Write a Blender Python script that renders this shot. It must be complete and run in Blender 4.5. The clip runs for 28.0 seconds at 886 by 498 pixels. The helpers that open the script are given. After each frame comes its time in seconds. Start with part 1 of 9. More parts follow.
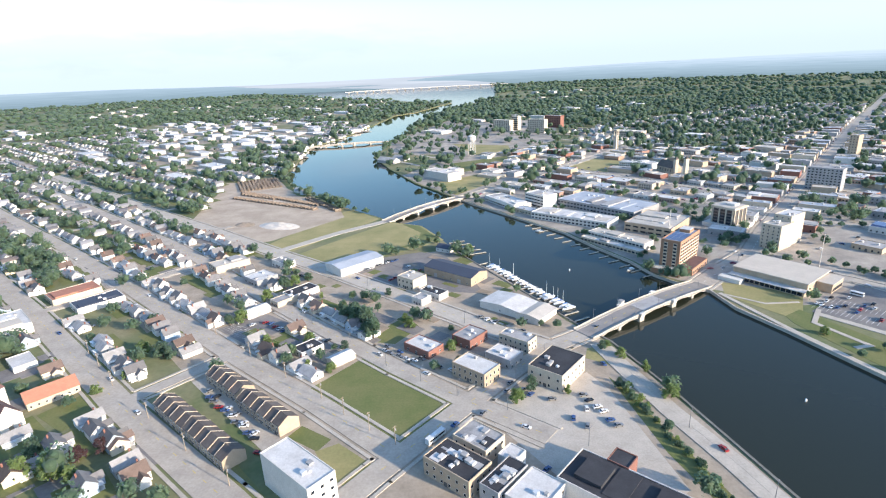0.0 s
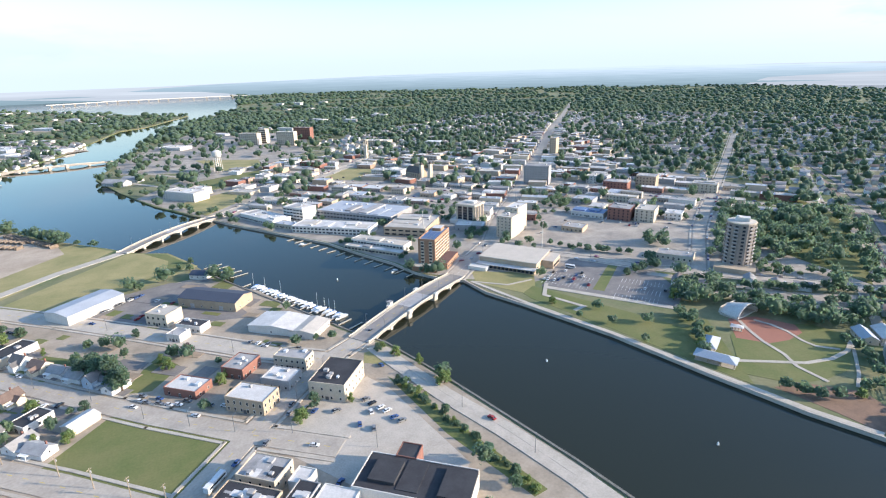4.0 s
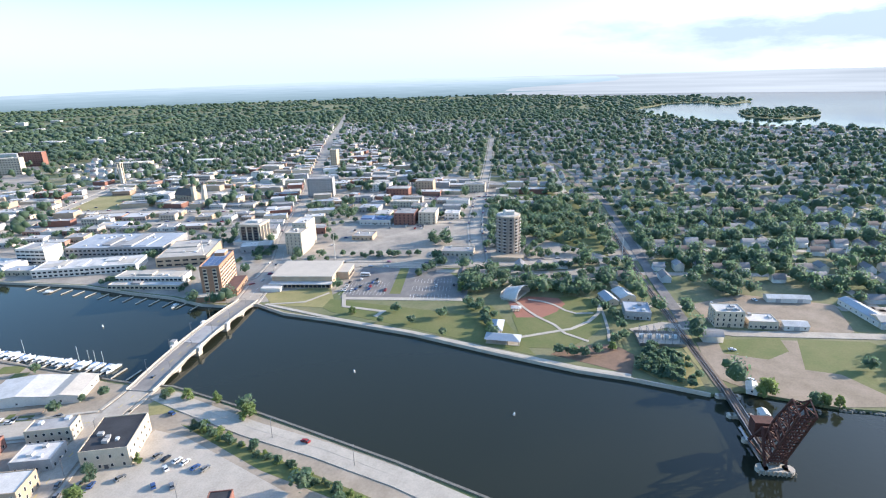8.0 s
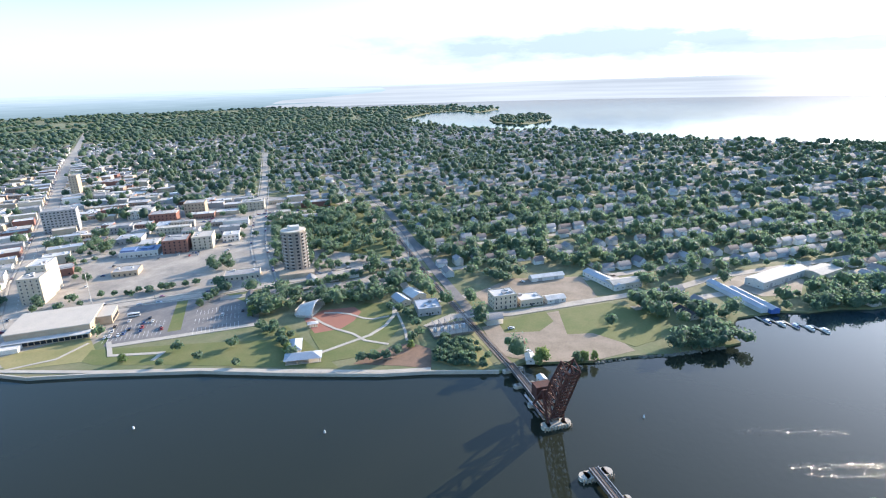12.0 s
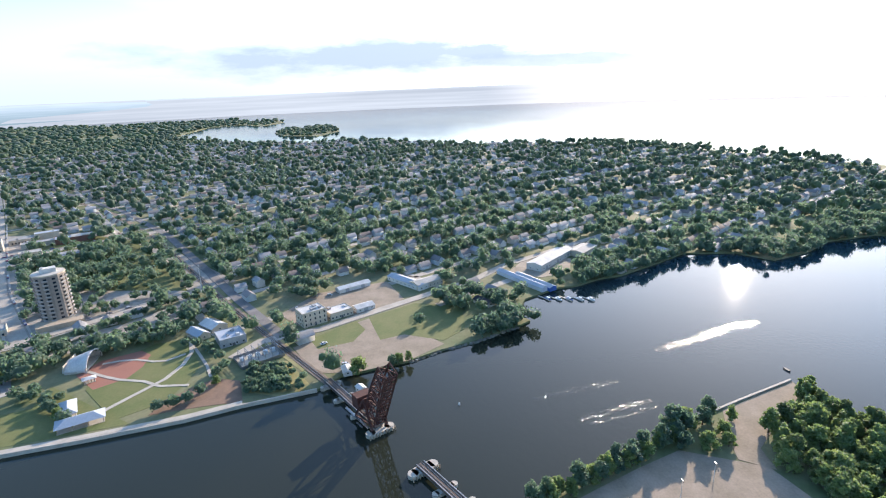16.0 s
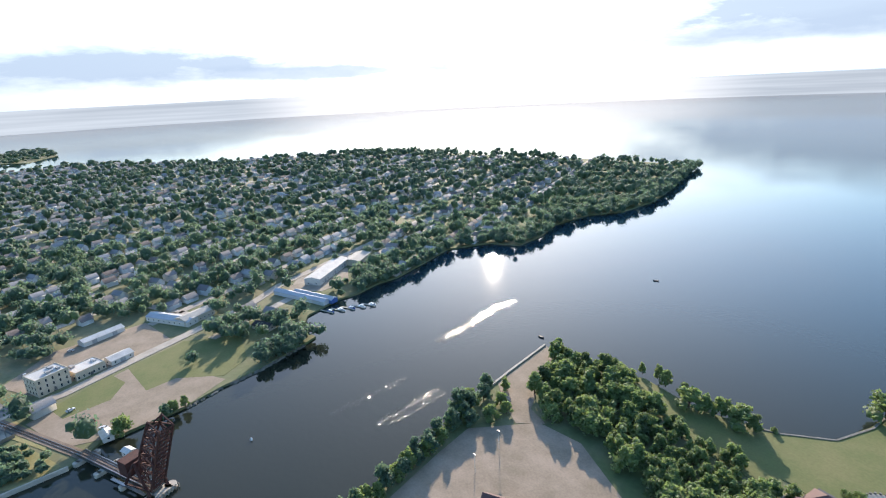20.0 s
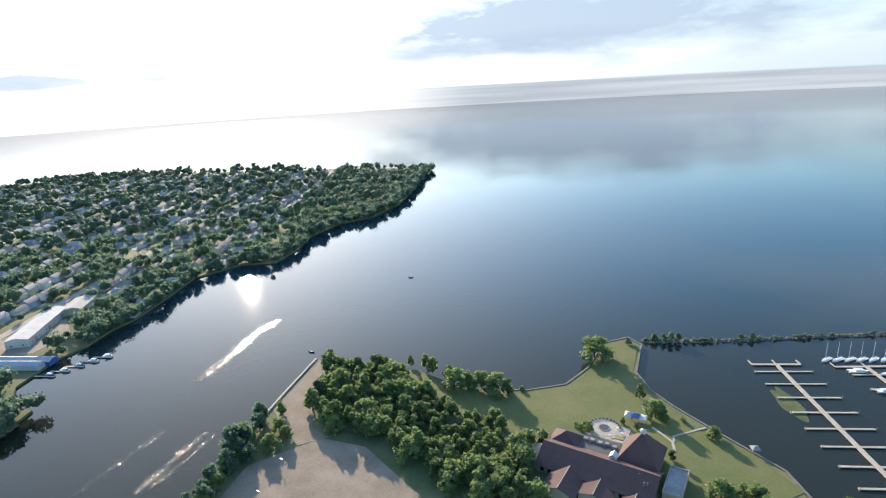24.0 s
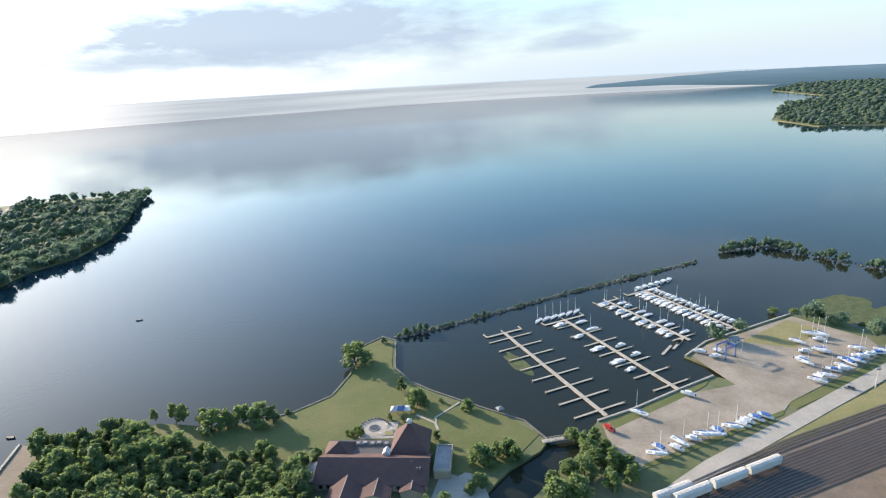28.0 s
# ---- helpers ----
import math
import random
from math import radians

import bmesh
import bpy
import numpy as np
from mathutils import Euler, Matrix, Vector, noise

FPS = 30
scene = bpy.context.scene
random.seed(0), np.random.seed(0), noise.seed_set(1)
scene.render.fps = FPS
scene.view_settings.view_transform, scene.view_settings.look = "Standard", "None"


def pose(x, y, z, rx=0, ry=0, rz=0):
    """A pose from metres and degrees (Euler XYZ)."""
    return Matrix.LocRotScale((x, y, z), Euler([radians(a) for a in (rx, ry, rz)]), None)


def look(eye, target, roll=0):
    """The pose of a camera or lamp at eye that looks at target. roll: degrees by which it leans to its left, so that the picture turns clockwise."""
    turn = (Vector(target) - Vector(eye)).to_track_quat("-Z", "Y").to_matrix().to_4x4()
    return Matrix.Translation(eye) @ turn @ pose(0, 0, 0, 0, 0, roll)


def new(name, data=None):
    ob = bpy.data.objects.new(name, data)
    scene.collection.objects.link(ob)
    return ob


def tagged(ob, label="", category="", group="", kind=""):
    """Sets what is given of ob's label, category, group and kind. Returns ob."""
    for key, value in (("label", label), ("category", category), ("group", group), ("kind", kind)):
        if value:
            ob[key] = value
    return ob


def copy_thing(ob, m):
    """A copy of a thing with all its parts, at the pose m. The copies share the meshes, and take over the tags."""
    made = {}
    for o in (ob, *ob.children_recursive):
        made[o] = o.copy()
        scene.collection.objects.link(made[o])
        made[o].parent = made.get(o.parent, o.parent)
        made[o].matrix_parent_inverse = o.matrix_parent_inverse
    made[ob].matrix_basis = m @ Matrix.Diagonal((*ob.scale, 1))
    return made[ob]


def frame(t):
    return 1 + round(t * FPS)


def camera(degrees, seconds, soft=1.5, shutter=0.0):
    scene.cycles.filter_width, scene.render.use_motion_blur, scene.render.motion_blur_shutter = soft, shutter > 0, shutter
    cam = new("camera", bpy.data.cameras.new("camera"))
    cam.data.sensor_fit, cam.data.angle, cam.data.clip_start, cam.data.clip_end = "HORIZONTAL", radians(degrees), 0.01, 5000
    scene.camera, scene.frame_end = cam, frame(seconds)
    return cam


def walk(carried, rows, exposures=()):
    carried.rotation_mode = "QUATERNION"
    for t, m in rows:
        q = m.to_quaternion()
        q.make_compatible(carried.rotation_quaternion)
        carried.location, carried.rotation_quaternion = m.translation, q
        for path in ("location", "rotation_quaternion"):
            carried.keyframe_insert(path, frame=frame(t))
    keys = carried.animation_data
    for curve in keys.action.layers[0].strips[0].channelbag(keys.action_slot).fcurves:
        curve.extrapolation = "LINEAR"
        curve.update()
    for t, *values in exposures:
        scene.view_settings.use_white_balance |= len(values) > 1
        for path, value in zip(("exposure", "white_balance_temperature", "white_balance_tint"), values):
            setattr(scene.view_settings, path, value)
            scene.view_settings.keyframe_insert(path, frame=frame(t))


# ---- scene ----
cam = camera(78.65, 28.0, soft=1.15)
ROWS = [
    (0.0, pose(0, 0, 160, 71.35, 2.35, -0.79)),
    (0.5, pose(0, 0, 160, 71.37, 2.14, -3.35)),
    (1.0, pose(0, 0, 160, 71.41, 2.08, -6.10)),
    (1.5, pose(0, 0, 160, 71.45, 1.95, -9.02)),
    (2.0, pose(0, 0, 160, 71.50, 1.78, -12.18)),
    (2.5, pose(0, 0, 160, 71.53, 1.68, -15.58)),
    (3.0, pose(0, 0, 160, 71.58, 1.51, -19.10)),
    (3.5, pose(0, 0, 160, 71.63, 1.38, -22.76)),
    (4.0, pose(0, 0, 160, 71.69, 1.28, -26.28)),
    (4.5, pose(0, 0, 160, 71.77, 1.24, -29.47)),
    (6.5, pose(0, 0, 160, 72.14, 1.22, -41.07)),
    (7.0, pose(0, 0, 160, 72.22, 1.27, -43.83)),
    (7.5, pose(0, 0, 160, 72.31, 1.31, -46.44)),
    (8.0, pose(0, 0, 160, 72.38, 1.37, -49.08)),
    (8.5, pose(0, 0, 160, 72.43, 1.43, -51.98)),
    (9.0, pose(0, 0, 160, 72.50, 1.41, -54.99)),
    (9.5, pose(0, 0, 160, 72.59, 1.44, -57.91)),
    (10.0, pose(0, 0, 160, 72.70, 1.47, -60.73)),
    (10.5, pose(0, 0, 160, 72.77, 1.55, -63.38)),
    (11.0, pose(0, 0, 160, 72.83, 1.65, -66.34)),
    (11.5, pose(0, 0, 160, 72.88, 1.56, -69.32)),
    (12.0, pose(0, 0, 160, 72.93, 1.58, -72.24)),
    (12.5, pose(0, 0, 160, 73.00, 1.71, -75.24)),
    (14.5, pose(0, 0, 160, 73.19, 1.82, -86.39)),
    (15.0, pose(0, 0, 160, 73.25, 1.92, -89.08)),
    (15.5, pose(0, 0, 160, 73.30, 2.06, -91.59)),
    (16.0, pose(0, 0, 160, 73.34, 2.17, -93.99)),
    (16.5, pose(0, 0, 160, 73.39, 2.22, -96.64)),
    (17.0, pose(0, 0, 160, 73.43, 2.25, -99.51)),
    (17.5, pose(0, 0, 160, 73.50, 2.35, -102.54)),
    (18.0, pose(0, 0, 160, 73.52, 2.42, -105.74)),
    (18.5, pose(0, 0, 160, 73.50, 2.49, -109.16)),
    (19.0, pose(0, 0, 160, 73.50, 2.56, -112.42)),
    (19.5, pose(0, 0, 160, 73.50, 2.66, -115.49)),
    (20.0, pose(0, 0, 160, 73.53, 2.72, -118.63)),
    (20.5, pose(0, 0, 160, 73.48, 2.86, -121.90)),
    (21.0, pose(0, 0, 160, 73.46, 2.89, -125.06)),
    (21.5, pose(0, 0, 160, 73.44, 3.03, -128.26)),
    (23.5, pose(0, 0, 160, 73.32, 3.14, -141.72)),
    (24.0, pose(0, 0, 160, 73.29, 3.19, -145.17)),
    (24.5, pose(0, 0, 160, 73.21, 3.14, -148.64)),
    (25.0, pose(0, 0, 160, 73.15, 3.16, -152.20)),
    (25.5, pose(0, 0, 160, 73.12, 3.26, -155.70)),
    (26.0, pose(0, 0, 160, 73.08, 3.34, -159.10)),
    (26.5, pose(0, 0, 160, 73.06, 3.45, -162.60)),
    (27.0, pose(0, 0, 160, 73.01, 3.43, -166.02)),
    (27.5, pose(0, 0, 160, 72.97, 3.59, -169.45)),
    (28.0, pose(0, 0, 160, 72.94, 3.51, -173.01)),
]
EXPOSURES = [(0, 1.00, 6250, 14), (5, 1.02, 6250, 14), (9, 1.14, 6150, 14), (12, 1.20, 6200, 14), (16, 1.06, 6300, 16), (20, 0.92, 6350, 14), (28, 0.85, 6600, 12)]
walk(cam, ROWS, EXPOSURES)

# ---- sky and sun ----
SUN_AZ = 123.3       # degrees clockwise from +y
SUN_EL = 17.0
sun_dir = Vector((math.sin(radians(SUN_AZ)) * math.cos(radians(SUN_EL)),
                  math.cos(radians(SUN_AZ)) * math.cos(radians(SUN_EL)), math.sin(radians(SUN_EL))))


HAZE = (2.75, 3.35, 3.9, 1)
CLOUD = (4.0, 4.6, 5.5, 1)
BANK = (2.1, 2.62, 3.25, 1)
GLOW = (6.6, 6.4, 6.1, 1)


def build_world():
    w = bpy.data.worlds.new("sky")
    scene.world = w
    w.use_nodes = True
    nt = w.node_tree
    nt.nodes.clear()
    out = nt.nodes.new("ShaderNodeOutputWorld")
    bg = nt.nodes.new("ShaderNodeBackground")
    sky = nt.nodes.new("ShaderNodeTexSky")
    sky.sky_type = "NISHITA"
    sky.sun_disc = False
    sky.sun_elevation = radians(SUN_EL)
    sky.sun_rotation = radians(SUN_AZ)
    sky.altitude = 200
    sky.air_density = 1.2
    sky.dust_density = 0.4
    sky.ozone_density = 3.0
    co = nt.nodes.new("ShaderNodeTexCoord")
    sp = nt.nodes.new("ShaderNodeSeparateXYZ")
    nt.links.new(co.outputs["Generated"], sp.inputs[0])
    # clouds: a flat deck seen in perspective, stretched near the horizon
    up = nt.nodes.new("ShaderNodeMath"); up.operation = "MAXIMUM"; up.inputs[1].default_value = 0.0
    nt.links.new(sp.outputs["Z"], up.inputs[0])
    add = nt.nodes.new("ShaderNodeMath"); add.operation = "ADD"; add.inputs[1].default_value = 0.10
    nt.links.new(up.outputs[0], add.inputs[0])
    dx = nt.nodes.new("ShaderNodeMath"); dx.operation = "DIVIDE"
    dy = nt.nodes.new("ShaderNodeMath"); dy.operation = "DIVIDE"
    nt.links.new(sp.outputs["X"], dx.inputs[0]); nt.links.new(add.outputs[0], dx.inputs[1])
    nt.links.new(sp.outputs["Y"], dy.inputs[0]); nt.links.new(add.outputs[0], dy.inputs[1])
    cb = nt.nodes.new("ShaderNodeCombineXYZ")
    nt.links.new(dx.outputs[0], cb.inputs[0]); nt.links.new(dy.outputs[0], cb.inputs[1])
    cb.inputs[2].default_value = 3.7
    nz = nt.nodes.new("ShaderNodeTexNoise")
    nz.inputs["Scale"].default_value = 0.55
    nz.inputs["Detail"].default_value = 8
    nz.inputs["Roughness"].default_value = 0.58
    nz.inputs["Distortion"].default_value = 0.3
    nt.links.new(cb.outputs[0], nz.inputs["Vector"])
    cr = nt.nodes.new("ShaderNodeValToRGB")
    cr.color_ramp.elements[1].color = (0.6, 0.6, 0.6, 1)
    cr.color_ramp.elements[0].position = 0.54
    cr.color_ramp.elements[1].position = 0.78
    nt.links.new(nz.outputs[0], cr.inputs[0])
    cloud = nt.nodes.new("ShaderNodeMixRGB")
    cloud.inputs[2].default_value = CLOUD
    nt.links.new(cr.outputs[0], cloud.inputs[0])
    clear = nt.nodes.new("ShaderNodeHueSaturation")
    clear.inputs["Saturation"].default_value = 1.20
    clear.inputs["Value"].default_value = 1.08
    nt.links.new(sky.outputs[0], clear.inputs["Color"])
    nt.links.new(clear.outputs[0], cloud.inputs[1])
    # pale summer haze towards the horizon
    hz = nt.nodes.new("ShaderNodeMapRange")
    hz.interpolation_type = "SMOOTHSTEP"
    hz.inputs[1].default_value = 0.0
    hz.inputs[2].default_value = 0.17
    hz.inputs[3].default_value = 0.96
    hz.inputs[4].default_value = 0.06
    nt.links.new(sp.outputs["Z"], hz.inputs[0])
    haze = nt.nodes.new("ShaderNodeMixRGB")
    haze.inputs[2].default_value = HAZE
    nt.links.new(hz.outputs[0], haze.inputs[0])
    nt.links.new(cloud.outputs[0], haze.inputs[1])
    last = haze.outputs[0]
    # the bright part of the sky round the sun
    dot = nt.nodes.new("ShaderNodeVectorMath"); dot.operation = "DOT_PRODUCT"
    dot.inputs[1].default_value = sun_dir
    nt.links.new(co.outputs["Generated"], dot.inputs[0])
    pos = nt.nodes.new("ShaderNodeMath"); pos.operation = "MAXIMUM"; pos.inputs[1].default_value = 0.0
    nt.links.new(dot.outputs["Value"], pos.inputs[0])
    pw = nt.nodes.new("ShaderNodeMath"); pw.operation = "POWER"; pw.inputs[1].default_value = 7.0
    nt.links.new(pos.outputs[0], pw.inputs[0])
    glow = nt.nodes.new("ShaderNodeMixRGB"); glow.blend_type = "ADD"
    glow.inputs[2].default_value = GLOW
    nt.links.new(pw.outputs[0], glow.inputs[0])
    nt.links.new(last, glow.inputs[1])
    last = glow.outputs[0]

    def math_node(op, a, b, c=None):
        n = nt.nodes.new("ShaderNodeMath")
        n.operation = op
        for i, q in enumerate((a, b, c)):
            if q is None:
                continue
            if isinstance(q, (int, float)):
                n.inputs[i].default_value = q
            else:
                nt.links.new(q, n.inputs[i])
        return n.outputs[0]

    # low cloud banks: azimuth, elevation, half width, half height, strength, raggedness
    banks = ((159, 5.6, 0.56, 0.074, 0.95, 1.4), (150, 3.6, 0.32, 0.022, 0.7, 2.0), (88, 3.3, 0.42, 0.036, 0.95, 1.9), (108, 2.2, 0.36, 0.017, 0.85, 2.2),
             (132, 3.2, 0.40, 0.016, 0.55, 2.4), (-28, 2.6, 0.5, 0.030, 0.30, 2.4), (187, 3.2, 0.09, 0.020, 0.8, 2.2), (118, 6.5, 0.35, 0.03, 0.45, 2.4), (-30, 9.5, 0.5, 0.05, 0.25, 2.4))
    for k, (az, el, hw, hh, st, rag) in enumerate(banks):
        c, s_ = math.cos(radians(az)), math.sin(radians(az))
        side = math_node("ADD", math_node("MULTIPLY", sp.outputs["X"], c), math_node("MULTIPLY", sp.outputs["Y"], -s_))
        front = math_node("ADD", math_node("MULTIPLY", sp.outputs["X"], s_), math_node("MULTIPLY", sp.outputs["Y"], c))
        rise = math_node("SUBTRACT", sp.outputs["Z"], math.sin(radians(el)))
        u = math_node("MULTIPLY", side, 1.0 / hw)
        v = math_node("MULTIPLY", rise, 1.0 / hh)
        r = math_node("SQRT", math_node("ADD", math_node("MULTIPLY", u, u), math_node("MULTIPLY", v, v)), 0)
        pv = nt.nodes.new("ShaderNodeCombineXYZ")
        nt.links.new(math_node("MULTIPLY", side, 7.0), pv.inputs[0])
        nt.links.new(math_node("MULTIPLY", rise, 24.0), pv.inputs[1])
        pv.inputs[2].default_value = 1.7 + k
        tn = nt.nodes.new("ShaderNodeTexNoise")
        tn.inputs["Scale"].default_value = 1.0
        tn.inputs["Detail"].default_value = 9
        tn.inputs["Roughness"].default_value = 0.6
        nt.links.new(pv.outputs[0], tn.inputs["Vector"])
        f = math_node("ADD", math_node("SUBTRACT", 1.1, r), math_node("MULTIPLY", math_node("SUBTRACT", tn.outputs[0], 0.5), rag))
        f = math_node("MULTIPLY", math_node("MINIMUM", math_node("MAXIMUM", math_node("MULTIPLY", f, 1.5), 0.0), 1.0), st)
        f = math_node("MULTIPLY", f, math_node("GREATER_THAN", front, 0.0))
        mx = nt.nodes.new("ShaderNodeMixRGB")
        mx.inputs[2].default_value = BANK
        nt.links.new(f, mx.inputs[0])
        nt.links.new(last, mx.inputs[1])
        last = mx.outputs[0]
    nt.links.new(last, bg.inputs[0])
    bg.inputs[1].default_value = 0.145
    nt.links.new(bg.outputs[0], out.inputs[0])


build_world()
sun_data = bpy.data.lights.new("sun", "SUN")
sun_data.energy = 4.6
sun_data.angle = radians(0.6)
sun_data.color = (1.0, 0.85, 0.65)
sun = new("sun", sun_data)
sun.matrix_world = look(sun_dir * 1000, (0, 0, 0))

# ---- materials ----


def material(name, colour, rough=0.8, metal=0.0, second=None, size=4.0, amount=0.5, grain=0.5, bump=0.0, vary=0.0, spec=0.5):
    """A surface with two colours mixed by a broad and a fine noise, in metres."""
    m = bpy.data.materials.new(name)
    m.use_nodes = True
    nt = m.node_tree
    b = nt.nodes["Principled BSDF"]
    b.inputs["Roughness"].default_value = rough
    b.inputs["Metallic"].default_value = metal
    b.inputs["Specular IOR Level"].default_value = spec
    second = second or tuple(c * 0.62 for c in colour)
    geo = nt.nodes.new("ShaderNodeNewGeometry")
    big = nt.nodes.new("ShaderNodeTexNoise")
    big.inputs["Scale"].default_value = 1.0 / size
    big.inputs["Detail"].default_value = 5
    big.inputs["Roughness"].default_value = 0.65
    fine = nt.nodes.new("ShaderNodeTexNoise")
    fine.inputs["Scale"].default_value = 1.0 / grain
    fine.inputs["Detail"].default_value = 3
    nt.links.new(geo.outputs["Position"], big.inputs["Vector"])
    nt.links.new(geo.outputs["Position"], fine.inputs["Vector"])
    ramp = nt.nodes.new("ShaderNodeMapRange")
    ramp.inputs[1].default_value = 0.36
    ramp.inputs[2].default_value = 0.66
    ramp.inputs[3].default_value = 0.0
    ramp.inputs[4].default_value = amount
    nt.links.new(big.outputs[0], ramp.inputs[0])
    mix = nt.nodes.new("ShaderNodeMixRGB")
    mix.inputs[1].default_value = (*colour, 1)
    mix.inputs[2].default_value = (*second, 1)
    nt.links.new(ramp.outputs[0], mix.inputs[0])
    hsv = nt.nodes.new("ShaderNodeHueSaturation")
    val = nt.nodes.new("ShaderNodeMapRange")
    val.inputs[1].default_value = 0.3
    val.inputs[2].default_value = 0.7
    val.inputs[3].default_value = 0.91
    val.inputs[4].default_value = 1.09
    nt.links.new(fine.outputs[0], val.inputs[0])
    last = val.outputs[0]
    if vary:
        info = nt.nodes.new("ShaderNodeObjectInfo")
        r = nt.nodes.new("ShaderNodeMapRange")
        r.inputs[3].default_value = 1 - vary
        r.inputs[4].default_value = 1 + vary
        nt.links.new(info.outputs["Random"], r.inputs[0])
        mul = nt.nodes.new("ShaderNodeMath")
        mul.operation = "MULTIPLY"
        nt.links.new(r.outputs[0], mul.inputs[0])
        nt.links.new(last, mul.inputs[1])
        last = mul.outputs[0]
    nt.links.new(last, hsv.inputs["Value"])
    nt.links.new(mix.outputs[0], hsv.inputs["Color"])
    nt.links.new(hsv.outputs[0], b.inputs["Base Color"])
    if bump:
        bp = nt.nodes.new("ShaderNodeBump")
        bp.inputs["Strength"].default_value = 0.6
        bp.inputs["Distance"].default_value = bump
        nt.links.new(fine.outputs[0], bp.inputs["Height"])
        nt.links.new(bp.outputs[0], b.inputs["Normal"])
    return m


def island_vary(m, colours):
    """Spread a material's colour over the loose pieces of a joined mesh."""
    nt = m.node_tree
    b = nt.nodes["Principled BSDF"]
    geo = nt.nodes.new("ShaderNodeNewGeometry")
    ramp = nt.nodes.new("ShaderNodeValToRGB")
    el = ramp.color_ramp.elements
    el[0].color = (*colours[0], 1)
    el[1].color = (*colours[-1], 1)
    for i, c in enumerate(colours[1:-1]):
        e = el.new((i + 1) / (len(colours) - 1))
        e.color = (*c, 1)
    nt.links.new(geo.outputs["Random Per Island"], ramp.inputs[0])
    old = b.inputs["Base Color"].links[0].from_socket
    mul = nt.nodes.new("ShaderNodeMixRGB")
    mul.blend_type = "MULTIPLY"
    mul.inputs[0].default_value = 1.0
    nt.links.new(ramp.outputs[0], mul.inputs[1])
    nt.links.new(old, mul.inputs[2])
    nt.links.new(mul.outputs[0], b.inputs["Base Color"])
    return m


def water_material():
    m = bpy.data.materials.new("water")
    m.use_nodes = True
    nt = m.node_tree
    b = nt.nodes["Principled BSDF"]
    b.inputs["Base Color"].default_value = (0.034, 0.038, 0.029, 1)
    b.inputs["Roughness"].default_value = 0.035
    b.inputs["IOR"].default_value = 1.33
    geo = nt.nodes.new("ShaderNodeNewGeometry")
    n1 = nt.nodes.new("ShaderNodeTexNoise")
    n1.inputs["Scale"].default_value = 0.35
    n1.inputs["Detail"].default_value = 4
    nt.links.new(geo.outputs["Position"], n1.inputs["Vector"])
    n2 = nt.nodes.new("ShaderNodeTexNoise")
    n2.inputs["Scale"].default_value = 0.006
    n2.inputs["Detail"].default_value = 4
    nt.links.new(geo.outputs["Position"], n2.inputs["Vector"])
    mr = nt.nodes.new("ShaderNodeMapRange")
    mr.inputs[1].default_value = 0.4
    mr.inputs[2].default_value = 0.65
    mr.inputs[3].default_value = 0.10
    mr.inputs[4].default_value = 0.42
    nt.links.new(n2.outputs[0], mr.inputs[0])
    bp = nt.nodes.new("ShaderNodeBump")
    bp.inputs["Distance"].default_value = 0.12
    nt.links.new(mr.outputs[0], bp.inputs["Strength"])
    nt.links.new(n1.outputs[0], bp.inputs["Height"])
    nt.links.new(bp.outputs[0], b.inputs["Normal"])
    far = nt.nodes.new("ShaderNodeVectorMath"); far.operation = "LENGTH"
    nt.links.new(geo.outputs["Position"], far.inputs[0])
    wind = nt.nodes.new("ShaderNodeMapRange"); wind.interpolation_type = "SMOOTHSTEP"
    wind.inputs[1].default_value = 1600
    wind.inputs[2].default_value = 3600
    wind.inputs[3].default_value = 0.03
    wind.inputs[4].default_value = 0.13
    nt.links.new(far.outputs["Value"], wind.inputs[0])
    nt.links.new(wind.outputs[0], b.inputs["Roughness"])
    # silty olive river, bluer base colour for the lake to the south-east
    off = nt.nodes.new("ShaderNodeVectorMath"); off.operation = "DOT_PRODUCT"
    off.inputs[1].default_value = (0.6, -0.8, 0)
    nt.links.new(geo.outputs["Position"], off.inputs[0])
    sm = nt.nodes.new("ShaderNodeMapRange"); sm.interpolation_type = "SMOOTHSTEP"
    sm.inputs[1].default_value = 220
    sm.inputs[2].default_value = 480
    nt.links.new(off.outputs["Value"], sm.inputs[0])
    cm = nt.nodes.new("ShaderNodeMixRGB")
    cm.inputs[1].default_value = RIVER_TINT
    cm.inputs[2].default_value = LAKE_TINT
    nt.links.new(sm.outputs[0], cm.inputs[0])
    nt.links.new(cm.outputs[0], b.inputs["Base Color"])
    return m


RIVER_TINT = (0.024, 0.028, 0.019, 1)
LAKE_TINT = (0.022, 0.052, 0.068, 1)
WATER = water_material()
M = {}


def define(key, *a, **k):
    M[key] = material(key, *a, **k)


define("earth", (0.22, 0.20, 0.11), 0.95, second=(0.09, 0.13, 0.045), size=60, amount=1.0, grain=2.5)
define("lawn", (0.115, 0.140, 0.040), 0.9, second=(0.175, 0.170, 0.062), size=22, amount=0.9, grain=1.2)
define("dry_grass", (0.33, 0.28, 0.125), 0.9, second=(0.22, 0.21, 0.08), size=35, amount=1.0, grain=1.5)
define("asphalt", (0.16, 0.15, 0.145), 0.9, second=(0.24, 0.22, 0.20), size=14, amount=0.9, grain=1.5)
define("road", (0.44, 0.39, 0.325), 0.9, second=(0.34, 0.30, 0.25), size=12, amount=0.9, grain=1.2)
define("concrete", (0.48, 0.43, 0.36), 0.85, second=(0.37, 0.33, 0.275), size=9, amount=0.8, grain=0.8)
define("gravel", (0.40, 0.335, 0.26), 0.95, second=(0.27, 0.225, 0.17), size=18, amount=1.0, grain=1.4)
